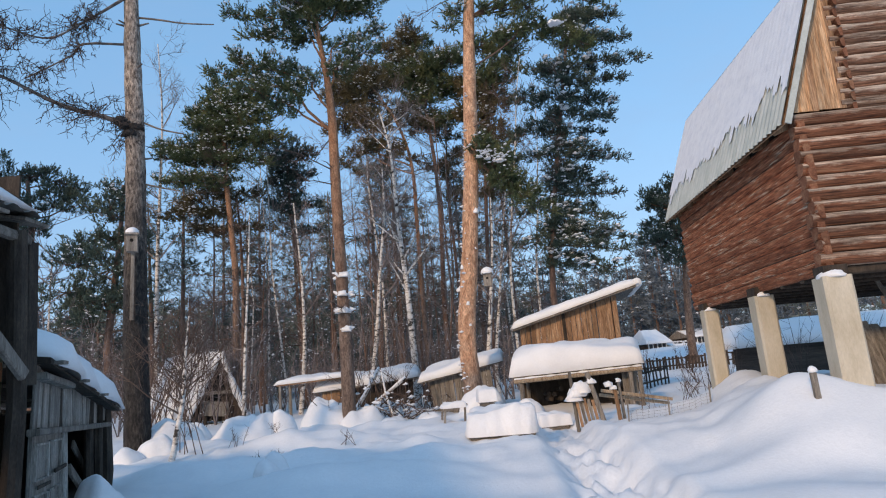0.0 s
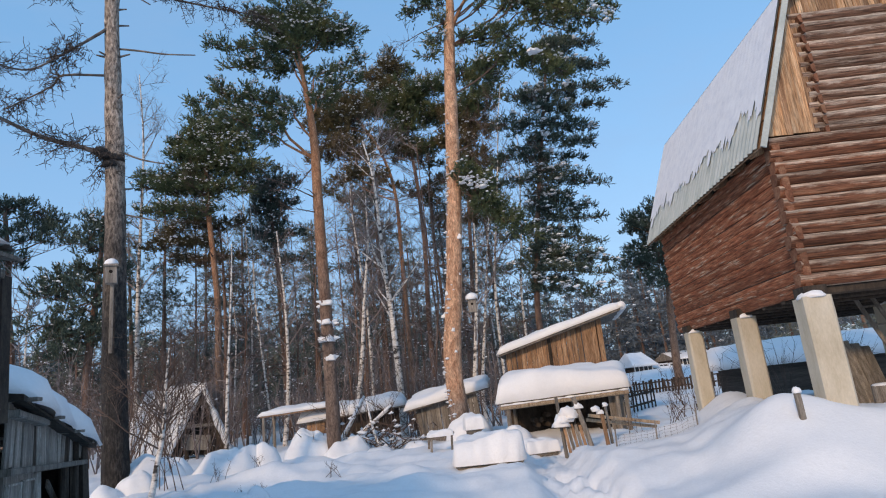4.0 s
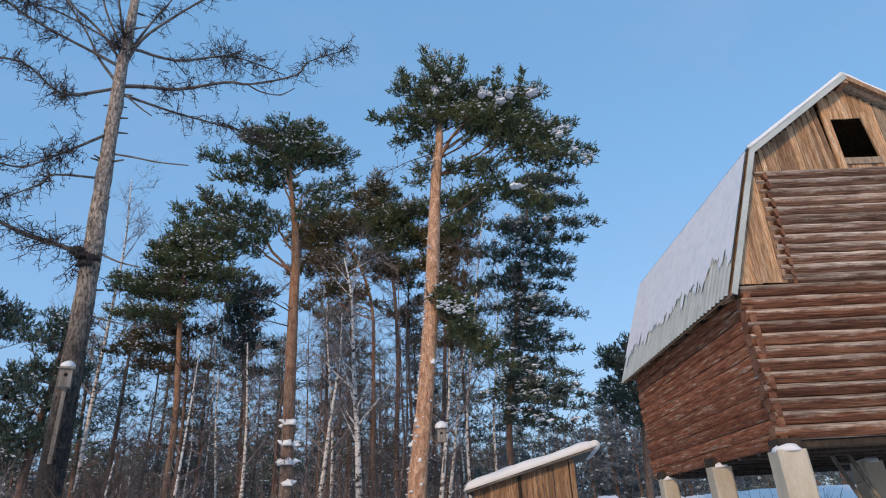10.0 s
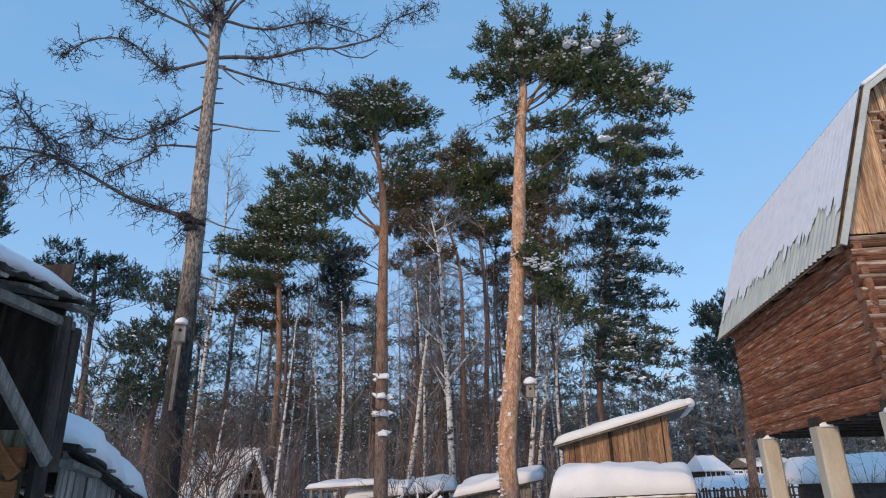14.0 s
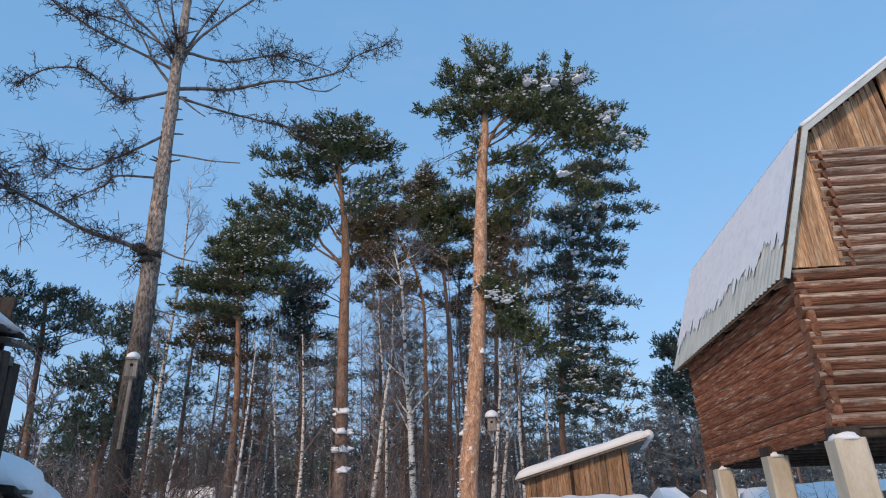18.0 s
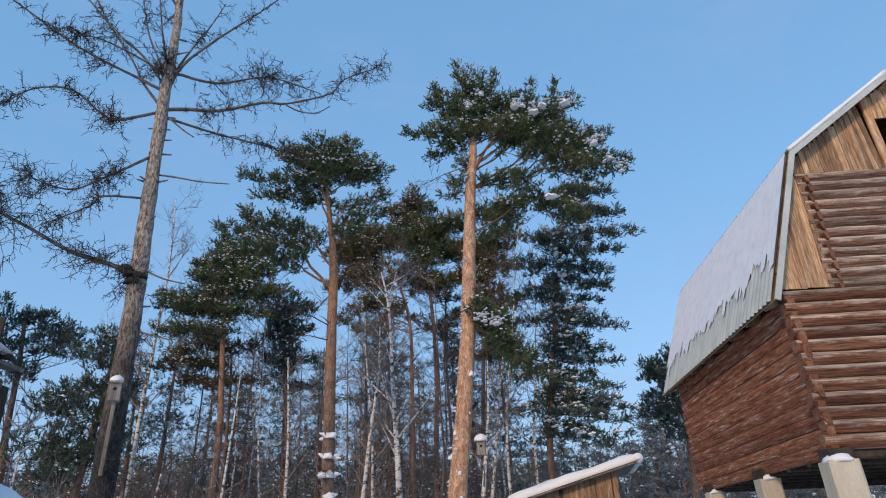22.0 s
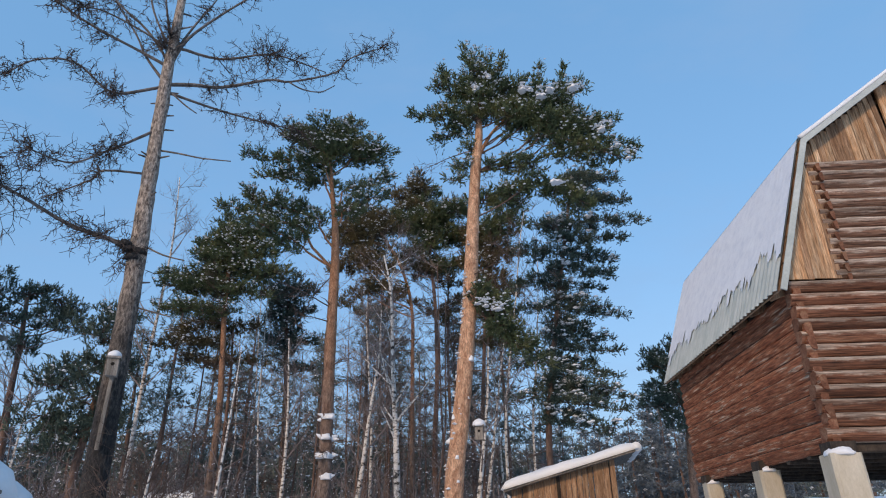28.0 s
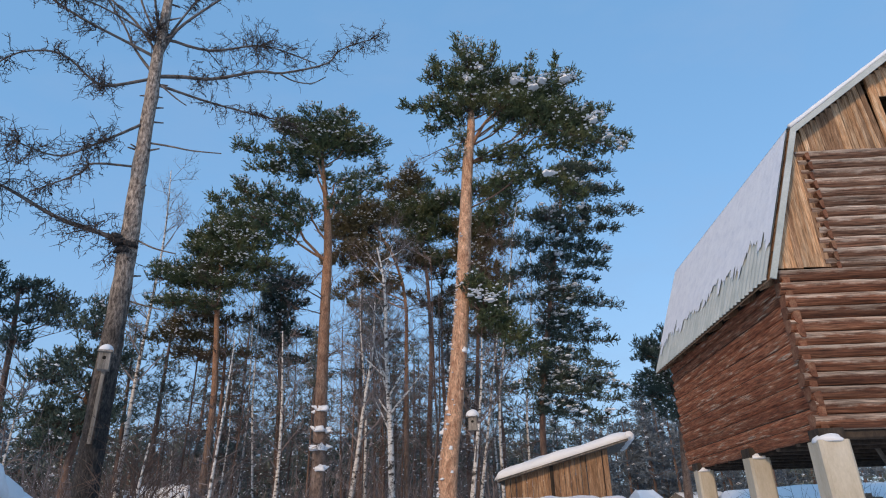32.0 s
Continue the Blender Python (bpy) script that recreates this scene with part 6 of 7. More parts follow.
LEFT_SKIRT = [(-11.2, 27.0, -17.4, 28.1, 0.33, 0.32, 6), (-12.8, 26.1, -19.9, 27.2, 0.32, 0.21, 7), (-12.7, 24.6, -16.7, 26.1, 0.32, 0.28, 5), (-8.3, 27.9, -4.8, 29.4, 0.33, 0.26, 4)]
DARK_STEM = [(10.6, 2.4), (10.6, 7.4), (11.4, 13.2), (12.6, 19.6), (14.0, 25.6), (15.1, 30.0)]
DARK_CROWN = [(14.9, 29.5, 15.3, 30.5, 0.61, 0.51, 2), (15.3, 30.0, 19.0, 29.7, 0.66, 0.35, 4), (15.0, 28.3, 19.4, 27.7, 0.65, 0.34, 5), (14.1, 26.3, 21.0, 25.6, 0.59, 0.24, 7), (13.9, 25.1, 19.6, 24.3, 0.54, 0.24, 6), (13.7, 23.6, 17.8, 22.7, 0.53, 0.33, 5), (12.9, 22.1, 17.6, 21.4, 0.48, 0.33, 5), (13.2, 25.7, 11.6, 26.4, 0.49, 0.45, 3), (12.6, 23.7, 9.9, 24.0, 0.49, 0.44, 3), (11.9, 20.7, 16.1, 20.2, 0.43, 0.28, 5)]
DARK_SKIRT = [(12.1, 21.7, 9.3, 21.5, 0.43, 0.39, 3), (12.5, 18.9, 18.2, 17.4, 0.42, 0.2, 7), (11.9, 16.9, 16.7, 16.0, 0.42, 0.22, 6), (11.8, 15.4, 17.4, 14.4, 0.37, 0.2, 7), (11.5, 13.7, 17.1, 12.6, 0.36, 0.2, 7), (11.1, 12.2, 18.4, 10.4, 0.4, 0.19, 9), (10.9, 10.8, 17.5, 9.5, 0.4, 0.21, 8), (10.7, 9.1, 16.4, 8.1, 0.35, 0.25, 7), (11.7, 18.7, 9.0, 19.2, 0.37, 0.33, 3), (11.2, 14.7, 8.8, 14.1, 0.32, 0.27, 3), (10.7, 11.3, 8.4, 10.9, 0.31, 0.27, 3)]
SIDE_STEM = [(-18.2, -2.2), (-18.0, 8.7), (-18.3, 13.8), (-18.7, 18.2), (-18.9, 22.7), (-19.0, 25.1)]
SIDE_CROWN = [(-19.2, 24.1, -19.1, 25.7, 0.62, 0.47, 3), (-19.1, 23.6, -21.0, 24.0, 0.61, 0.36, 3), (-18.7, 24.2, -16.6, 24.8, 0.62, 0.58, 3), (-18.8, 22.4, -15.3, 23.8, 0.61, 0.47, 4), (-19.2, 22.1, -21.5, 23.0, 0.61, 0.25, 4), (-18.7, 21.7, -14.8, 21.9, 0.61, 0.51, 4), (-19.4, 21.1, -23.5, 20.5, 0.6, 0.34, 5), (-19.2, 19.9, -23.4, 19.8, 0.55, 0.39, 5), (-19.1, 18.2, -23.9, 17.8, 0.49, 0.24, 6), (-18.5, 19.7, -15.7, 20.1, 0.5, 0.35, 3)]
SIDE_SKIRT = [(-19.0, 17.2, -22.0, 16.0, 0.44, 0.38, 4), (-18.8, 15.3, -23.2, 15.0, 0.43, 0.33, 6), (-18.6, 13.8, -21.0, 13.9, 0.38, 0.33, 4), (-18.2, 16.8, -15.9, 16.9, 0.39, 0.3, 3), (-17.9, 14.3, -15.2, 13.9, 0.33, 0.29, 3)]
SLIM_STEM = [(-12.3, 3.6), (-12.3, 8.7), (-12.7, 12.0), (-13.1, 16.5), (-13.4, 21.0)]
SLIM_CROWN = [(-13.3, 20.0, -13.4, 21.5, 0.58, 0.47, 2), (-13.3, 19.2, -11.5, 20.5, 0.58, 0.41, 3), (-13.3, 19.0, -15.0, 20.7, 0.58, 0.41, 3), (-13.2, 17.4, -11.4, 18.5, 0.52, 0.35, 3), (-13.2, 17.2, -14.8, 18.1, 0.52, 0.34, 3), (-13.1, 15.5, -11.3, 16.0, 0.45, 0.34, 3), (-13.0, 15.2, -14.9, 16.1, 0.45, 0.34, 3), (-12.9, 13.5, -10.9, 13.8, 0.39, 0.28, 3)]
MID_STEM = [(0.6, 3.3), (0.6, 7.4), (0.9, 14.3), (0.6, 21.5), (-0.5, 28.8)]
MID_CROWN = [(-1.1, 29.4, -0.6, 31.2, 0.64, 0.33, 4), (-1.4, 28.3, -2.9, 29.3, 0.77, 0.51, 3), (-1.1, 28.3, 0.7, 29.7, 0.77, 0.32, 4), (-0.3, 27.3, 3.6, 28.4, 0.82, 0.57, 5), (0.2, 25.2, 3.4, 25.8, 0.81, 0.69, 4), (-0.3, 25.2, -1.4, 27.3, 0.75, 0.7, 3), (0.1, 23.1, 3.0, 23.0, 0.67, 0.55, 3), (-0.4, 22.6, -2.1, 24.2, 0.61, 0.56, 3), (-0.9, 26.8, -4.1, 27.1, 0.76, 0.63, 4), (0.9, 27.2, 2.8, 28.7, 0.7, 0.45, 3)]
MIDB_STEM = [(-1.4, 3.0), (-1.4, 7.0), (-1.4, 13.9), (-1.5, 19.3), (-2.7, 23.2), (-4.9, 26.3)]
MIDB_CROWN = [(-6.6, 25.8, -7.8, 27.8, 0.73, 0.69, 3), (-6.1, 25.8, -5.5, 27.6, 0.73, 0.69, 3), (-6.6, 24.2, -9.2, 25.1, 0.61, 0.33, 3), (-5.5, 25.3, -3.8, 26.3, 0.67, 0.51, 3), (-6.1, 23.2, -8.3, 22.7, 0.55, 0.44, 3), (-5.5, 22.2, -3.8, 23.2, 0.49, 0.39, 3), (-5.5, 21.1, -2.7, 20.6, 0.38, 0.27, 4), (-6.0, 20.6, -8.2, 19.6, 0.38, 0.27, 3)]
BACK_STEM = [(4.7, 3.0), (4.7, 6.3), (5.2, 13.6), (5.7, 20.2), (6.2, 25.4)]
BACK_CROWN = [(6.3, 25.4, 8.5, 27.5, 0.66, 0.61, 4), (6.0, 24.9, 4.9, 26.5, 0.6, 0.55, 3), (6.1, 23.8, 8.2, 24.2, 0.53, 0.41, 3), (5.8, 22.8, 4.4, 23.4, 0.53, 0.41, 3), (5.1, 21.8, 7.1, 21.7, 0.47, 0.35, 3), (5.4, 20.2, 8.4, 20.6, 0.42, 0.34, 4), (5.2, 18.4, 7.9, 18.2, 0.40, 0.30, 4), (5.1, 16.4, 7.4, 15.8, 0.36, 0.26, 4)]
WEST_STEM = [(-32.8, 5.2), (-33.2, 9.7), (-33.4, 13.5), (-33.8, 17.2)]
WEST_PADS = [(-36.4, 17.6, 0.89), (-33.7, 17.7, 1.0), (-31.4, 17.7, 1.0), (-34.8, 15.7, 1.0), (-32.0, 15.3, 0.94), (-30.2, 15.7, 0.59), (-33.2, 13.7, 0.83), (-36.9, 16.2, 0.71)]
BENT_STEM = [(-27.9, 4.4), (-27.6, 8.1), (-27.2, 13.0), (-27.0, 17.4)]
BENT_PADS = [(-27.2, 16.9, 0.67), (-28.0, 15.1, 0.82), (-26.6, 13.0, 0.77), (-29.0, 12.8, 0.77), (-27.8, 10.5, 0.93), (-30.2, 10.9, 0.77), (-30.8, 8.5, 0.82), (-28.5, 7.8, 0.87), (-26.7, 8.6, 0.77), (-30.1, 6.2, 0.67)]
EDGE_STEM = [(-44.9, 17.0), (-45.3, 20.0), (-45.8, 22.9), (-46.0, 24.4)]
EDGE_PADS = [(-46.0, 24.1, 0.94), (-44.2, 23.3, 0.94), (-46.5, 21.9, 0.99), (-44.6, 21.2, 1.1), (-42.8, 21.2, 0.83), (-45.8, 19.4, 0.94), (-43.4, 19.3, 0.94), (-41.7, 18.7, 0.61), (-44.3, 17.8, 0.83)]
EAST_STEM = [(21.7, 1.2), (21.9, 4.5), (22.3, 8.4), (22.9, 13.7)]
EAST_PADS = [(22.9, 14.4, 0.82), (20.9, 13.8, 0.89), (22.1, 12.6, 0.96), (20.1, 13.2, 0.62), (21.2, 11.0, 0.96), (22.2, 9.9, 0.82), (20.3, 9.6, 0.75), (21.2, 8.3, 0.75)]
BIRCH_A = [(-2.6, 1.3), (-2.8, 7.5), (-3.2, 13.7), (-3.5, 20.4), (-4.3, 24.0)]
BIRCH_B = [(-6.8, -1.4), (-5.9, 3.6), (-5.2, 9.7), (-4.5, 14.8), (-4.4, 19.0)]
BIRCH_C = [(-17.6, -1.8), (-17.4, 3.4), (-17.0, 10.3), (-16.8, 15.2)]
BIRCH_D = [(-12.8, -3.0), (-12.3, 3.0), (-12.3, 9.1), (-12.8, 16.2)]
BIRCH_E = [(3.6, -2.2), (4.6, 4.8), (5.4, 10.9), (5.7, 15.6)]
BIRCH_F = [(4.8, 0.7), (5.7, 6.7), (6.5, 11.9), (7.2, 16.0)]
BIRCH_G = [(6.9, 8.1), (7.6, 14.0), (8.6, 20.0), (9.3, 24.6), (10.0, 27.6)]
BIRCH_H = [(9.3, 8.0), (10.0, 13.8), (10.7, 19.8), (11.0, 24.4)]
BIRCH_I = [(-5.0, 8.6), (-5.5, 14.5), (-5.8, 18.6), (-5.5, 22.7)]
SAPLING = [(-23.5, -6.0), (-23.4, -4.7), (-23.1, -2.7), (-22.8, -1.2), (-22.6, 0.4), (-22.5, 3.0), (-22.2, 6.5)]
ASPEN = [(-24.3, 11.2), (-24.1, 17.8), (-24.0, 23.6), (-24.4, 28.9)]


tall, tall_base, tall_at = pine(TALL_STEM, TALL_CROWN + [(b0, e0 - 0.8, b1 - 1.0, e1 - 0.7, ra * 0.8, rb * 0.9, n) for b0, e0, b1, e1, ra, rb, n in TALL_CROWN[5:]] + TALL_SPIRES + fuller(TALL_SKIRT, 1.3), 17.6, 0.27, "tall pine with glowing orange bark and a snow-dusted crown", BARK_TALL, NEEDLE, 1.3, 0.92, 0.30, 0.0, 0.5, stubs=7, limb_bark=TWIG, fork=31.4, plump=1.25, depth=0.3, limb_r=0.6)
left_pine, left_base, left_at = pine(LEFT_STEM, LEFT_CROWN + LEFT_SKIRT, 18, 0.20, "tall pine with an orange-brown stem and flat spreading crown", BARK_PINE, NEEDLE, 1.3, 0.9, 0.5, 0.0, 0.5, flat=0.55, rise=0.7, limb_bark=BARK_PINE, limb_r=1.2, fork=22.4, plump=1.42)
pine(DARK_STEM, DARK_CROWN + fuller(DARK_SKIRT, 1.05) + [(b0, e0 + 0.9, b1 - 1.7, e1 + 1.0, ra * 0.85, rb * 0.9, n) for b0, e0, b1, e1, ra, rb, n in DARK_SKIRT[1:8]], 25, 0.15, "dark pine with snow lying on every branch", BARK_FAR, NEEDLE_DARK, 0.95, 1.0, 0.5, 0.0, 0.35, flat=0.32, limb_bark=TWIG, rise=0.25, droop=0.25, stubs=20, clod=2.0)
pine(SIDE_STEM, SIDE_CROWN, 27, 0.17, "pine with a brown stem and deep ragged crown", BARK_PINE, NEEDLE, 1.25, 1.15, 0.42, 0.0, 0.4, stubs=34, flat=0.4, plump=1.6)
pine([(-17.6, -1.0), (-17.4, 7.0), (-17.5, 13.0), (-17.8, 17.0)], SIDE_SKIRT, 29, 0.10, "slim pine with rusty frosted branches", BARK_FAR, NEEDLE_BROWN, 0.9, 1.2, 0.4, 0.0, 0.4, stubs=26, flat=0.4, plump=1.7)
pine(MID_STEM, MID_CROWN, 31, 0.15, "dense pine standing behind the tall stems", BARK_FAR, NEEDLE, 1.2, 1.3, 0.4, 0.25, 0.4, stubs=34, plump=1.5)
pine(MIDB_STEM, MIDB_CROWN, 28, 0.13, "slim pine with rusty frosted branches", BARK_PINE, NEEDLE_BROWN, 1.1, 1.25, 0.35, 0.0, 0.4, stubs=38, plump=1.6)
pine(BACK_STEM, fuller(BACK_CROWN, 1.2), 30, 0.13, "olive pine half hidden behind the tall stem", BARK_FAR, NEEDLE, 1.2, 1.35, 0.3, 0.4, 0.4, stubs=34, plump=1.5)
pine([(2.2, 3.0), (2.0, 10.0), (1.9, 17.0), (2.2, 23.0)], [(2.0, 19.0, 4.4, 20.5, 0.4, 0.3, 4), (2.0, 18.0, -0.8, 19.5, 0.4, 0.3, 4), (2.0, 21.5, 0.2, 22.5, 0.5, 0.4, 3), (2.0, 16.0, 3.8, 16.4, 0.3, 0.25, 3)], 34, 0.11, "thin pine with dead lower branches and rusty needles", BARK_FAR, NEEDLE_BROWN, 1.0, 1.3, 0.3, 0.0, 0.4, stubs=50, plump=1.9)
pine([(-4.2, 3.0), (-4.3, 10.0), (-4.5, 16.0), (-4.4, 21.5)], [(-4.4, 18.0, -6.8, 19.0, 0.35, 0.3, 4), (-4.4, 19.5, -2.4, 20.5, 0.4, 0.3, 4), (-4.4, 15.5, -2.6, 16.0, 0.3, 0.25, 3)], 35, 0.10, "thin pine with dead lower branches and rusty needles", BARK_FAR, NEEDLE_BROWN, 1.0, 1.3, 0.3, 0.0, 0.4, stubs=50, plump=1.9)
pine(SLIM_STEM, SLIM_CROWN, 31, 0.15, "slender dark pine among bare birches", BARK_FAR, NEEDLE_DARK, 1.0, 1.3, 0.25, 0.0, 0.4, stubs=40, flat=0.35, plump=1.6)
pine(WEST_STEM, pads(WEST_PADS), 31, 0.20, "pine with an open airy crown beyond the old shed", BARK_FAR, NEEDLE_DARK, 0.5, 1.25, 0.06, 0.0, 0.4, flat=0.3, plump=1.15)
pine(BENT_STEM, pads(BENT_PADS), 27, 0.18, "leaning pine with sparse layered branches", BARK_FAR, NEEDLE_DARK, 0.55, 1.25, 0.15, 0.0, 0.4, flat=0.35)
pine(EDGE_STEM, pads(EDGE_PADS), 29, 0.20, "broad pine above the old shed roof", BARK_FAR, NEEDLE_DARK, 0.7, 1.3, 0.1, 0.0, 0.4, flat=0.45)
pine(EAST_STEM, pads(EAST_PADS), 36, 0.24, "pine partly hidden behind the barn", BARK_PINE, NEEDLE_DARK, 0.8, 1.5, 0.25, 0.0, 0.4)


# the thick side limb at the fork of the tall pine, and snow on its stubs
fork = [sight(b, e, 17.6) - tall_base for b, e in ((5.1, 32.0), (7.0, 34.6), (8.8, 36.0))]
part("limb", Mesh().tube(bend(fork, 4), np.linspace(0.075, 0.03, 9), 9, rough=0.03), BARK_PINE, tall, "thick orange-brown side limb", smooth=True)
spots, sizes_ = [], []
for b, e, r in ((11.2, 39.0, 0.2), (13.2, 38.5, 0.28), (16.7, 38.4, 0.3), (18.7, 34.7, 0.22), (20.0, 32.9, 0.14), (21.1, 32.0, 0.2), (7.0, 40.4, 0.13), (5.7, 39.4, 0.15), (5.6, 20.2, 0.2), (6.7, 19.6, 0.24), (13.8, 30.4, 0.2)):
    for k in range(2):
        pad = part("snow_pad", blob(r * rng.uniform(0.45, 0.8) * (0.62 if e < 25 else 0.85), 0.5, seed=int(b * 10) + k, nu=26, nv=14, lump=0.8), SNOW, tall, "pad of snow lying on a branch", smooth=True)
        pad.location = sight(b + rng.normal(0, 1.9 * r), e - 0.7 + rng.normal(0, 0.6 * r), 16.75) - tall_base
    c = np.array(sight(b, e - 0.5, 16.8) - tall_base)
    n = int(150 * r)
    spots.append(c + rng.normal(0, 0.6, (n, 3)) * np.array((r, r, 0.3 * r)))
    sizes_.append(rng.uniform(0.02, 0.06, n))
tagged(part("upper_snow", tri_mesh("upper_snow", snow_bits(np.concatenate(spots), np.concatenate(sizes_))), SNOW, tall, "pads of snow lying on the upper branches"), kind="stuff")
for k in range(8):
    p, r = tall_at(1.9 + 0.55 * k + 0.2 * rng.random())
    a = rng.uniform(3.4, 5.6) if k % 3 else 3.2
    o = Vector((math.cos(a), math.sin(a), 0)) * (r - 0.01)
    c = part("snow_clump", blob(0.04 + 0.05 * rng.random(), 1.3, seed=k + 90, nu=12, nv=9, lump=0.8), SNOW, tall, "clump of snow stuck to the bark", smooth=True)
    c.location = p + o
# frozen flecks of snow along the weather side of the stem
dust = np.random.default_rng(77)
flecks, fleck_sizes = [], []
for k in range(90):
    p, r = tall_at(0.8 + 9.0 * dust.random() ** 1.2)
    a = dust.normal(3.5, 0.45)
    flecks.append(p + Vector((math.cos(a), math.sin(a), 0)) * r * 1.08)
    fleck_sizes.append(0.018 + 0.06 * dust.random() ** 2)
tagged(part("stem_snow", tri_mesh("stem_snow", snow_bits(np.array(flecks), np.array(fleck_sizes))), SNOW, tall, "frozen flecks of snow on the bark"), kind="stuff")
# snow caught in the whorls of the left pine
for k, el in enumerate((4.4, 6.1, 7.6, 9.3)):
    z = sight(0, el, 18).z - left_base.z
    p, r = left_at(z)
    for q in range(3 + k % 3):
        a = rng.uniform(-3.3, 0.3)
        ln = rng.uniform(0.16, 0.42)
        e = p + Vector((math.cos(a) * ln, math.sin(a) * ln * 0.7, rng.uniform(-0.06, 0.12)))
        part("branch_stub", Mesh().tube([p, e], [0.03, 0.012], 6), BARK_PINE, left_pine)
        up = Vector((0, -0.02, 0.035))
        part("snow_ridge", Mesh().tube([p.lerp(e, w) + up * (1 + 0.5 * rng.random()) for w in (0.25, 0.5, 0.75, 0.97)], [0.03 + 0.035 * rng.random(), 0.05 + 0.03 * rng.random(), 0.045, 0.015], 8, rough=0.2), SNOW, left_pine, "snow lying on a broken branch", smooth=True)
    c = part("snow_clump", blob(0.13 + 0.06 * rng.random(), 0.8, seed=k * 7, nu=14, nv=10, lump=0.9), SNOW, left_pine, "snow caught on a branch whorl", smooth=True)
    c.location = p + Vector((rng.normal(0, 0.08), -r * 0.9, 0.02))


def build_larch():
    dist = 14.0
    base, pts = stem_points(LARCH_STEM, dist)
    pts.append(pts[-1] + Vector((-0.05, 0, 3.2)))
    tree = thing("larch_tree", Matrix.Translation(base), "tall leafless larch with rough bark and long crooked limbs", "larch tree")
    line = [p - base for p in bend(pts)]
    H = line[-1].z
    rad = [0.25 * (1 - 0.80 * (max(0.0, p.z) / H) ** 1.15) * (1.3 if i == 0 else 1.15 if i < 3 else 1) for i, p in enumerate(line)]
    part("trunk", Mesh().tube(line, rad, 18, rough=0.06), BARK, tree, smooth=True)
    for rows, r0, clusters in LARCH_LIMBS:
        n = len(rows)
        swing = rng.uniform(-1.0, 1.0)
        pl = bend([sight(b, e, dist + swing * (k / max(1, n - 1))) - base for k, (b, e) in enumerate(rows)], 4)
        pl[0] = pl[0].lerp(min(line, key=lambda q: (q - pl[0]).length), 0.35) if (pl[0] - min(line, key=lambda q: (q - pl[0]).length)).length < 0.6 else pl[0]
        limb = part("limb", Mesh().tube(pl, np.linspace(r0, 0.013, len(pl)), 8, rough=0.05), LARCH_LIMB, tree, smooth=True)
        if not clusters:
            continue
        tw = Mesh()
        # knotted bunches of twigs
        for f, r, count in clusters:
            for k in range(count):
                i = min(len(pl) - 2, max(1, int((f + rng.normal(0, 0.05)) * (len(pl) - 1))))
                p = pl[i].lerp(pl[i + 1], rng.random())
                d = Vector(rng.normal(0, 1, 3)) + (pl[i + 1] - pl[i]).normalized() * 0.5
                crooked(tw, p, d, r * rng.uniform(0.6, 1.5), 0.0095, 3, 0.05)
            for k in range(count):
                i = min(len(pl) - 1, max(0, int(f * (len(pl) - 1))))
                p = pl[i] + Vector(np.clip(rng.normal(0, 0.3, 3), -0.6, 0.6)) * r
                crooked(tw, p, Vector(rng.normal(0, 1, 3)), r * 0.45, 0.008, 2)
        # loose side twigs along the outer limb
        for i in range(len(pl) // 3, len(pl) - 1):
            for q in range(2):
                if rng.random() < 0.8:
                    p = pl[i].lerp(pl[i + 1], rng.random())
                    d = Vector(rng.normal(0, 0.8, 3)) + (pl[i + 1] - pl[i]).normalized() * 0.8
                    crooked(tw, p, d, rng.uniform(0.2, 0.75), 0.009, 2, 0.12)
        tagged(part("twig_spray", tw, LARCH_TWIG, limb, "fine knobbly larch twigs"), kind="stuff")
    # limbs of the top, above the whorl
    for i in range(13):
        z = H - rng.uniform(0.3, 3.6)
        j = min(range(len(line)), key=lambda q: abs(line[q].z - z))
        p, a, ln = line[j], rng.uniform(0, 6.28), rng.uniform(0.8, 2.2)
        e = p + Vector((math.cos(a) * ln, math.sin(a) * ln, rng.uniform(1.0, 2.6)))
        q = p.lerp(e, 0.5) + Vector((0, 0, -0.2))
        limb = part("limb", Mesh().tube(bend([p, q, e], 3), np.linspace(0.036, 0.010, 7), 6), LARCH_LIMB, tree)
        tw = Mesh()
        for k in range(9):
            crooked(tw, q.lerp(e, rng.random()), Vector(rng.normal(0, 1, 3)) + (e - q).normalized(), rng.uniform(0.3, 0.7), 0.009, 2)
        tagged(part("twig_spray", tw, LARCH_TWIG, limb), kind="stuff")
    # the burr under the lowest great limb
    for k in range(5):
        c = part("burr", blob(rng.uniform(0.10, 0.15), 0.8, seed=300 + k, nu=14, nv=11, lump=0.35), BARK, tree, smooth=True)
        c.location = sight(-26.2 - 0.35 * k, 21.6 + 0.25 * k + rng.normal(0, 0.25), dist - 0.12) - base
    # short dead stubs
    for i in range(22):
        z = rng.uniform(0.34, 0.80) * H
        j = min(range(len(line)), key=lambda q: abs(line[q].z - z))
        p, a = line[j], rng.uniform(0, 6.28)
        part("dead_stub", Mesh().tube([p, p + Vector((math.cos(a), math.sin(a), 0.3)) * rng.uniform(0.24, 0.40)], [0.035, 0.016], 6), LARCH_LIMB, tree)
    return tree, base, line


LARCH_STEM = [(-25.9, -5.0), (-26.2, 4.8), (-26.3, 13.9), (-26.4, 19.5), (-26.6, 24.3), (-26.8, 28.6), (-27.0, 33.4), (-27.2, 37.1), (-27.2, 40.4), (-27.3, 43.0), (-27.5, 44.8)]
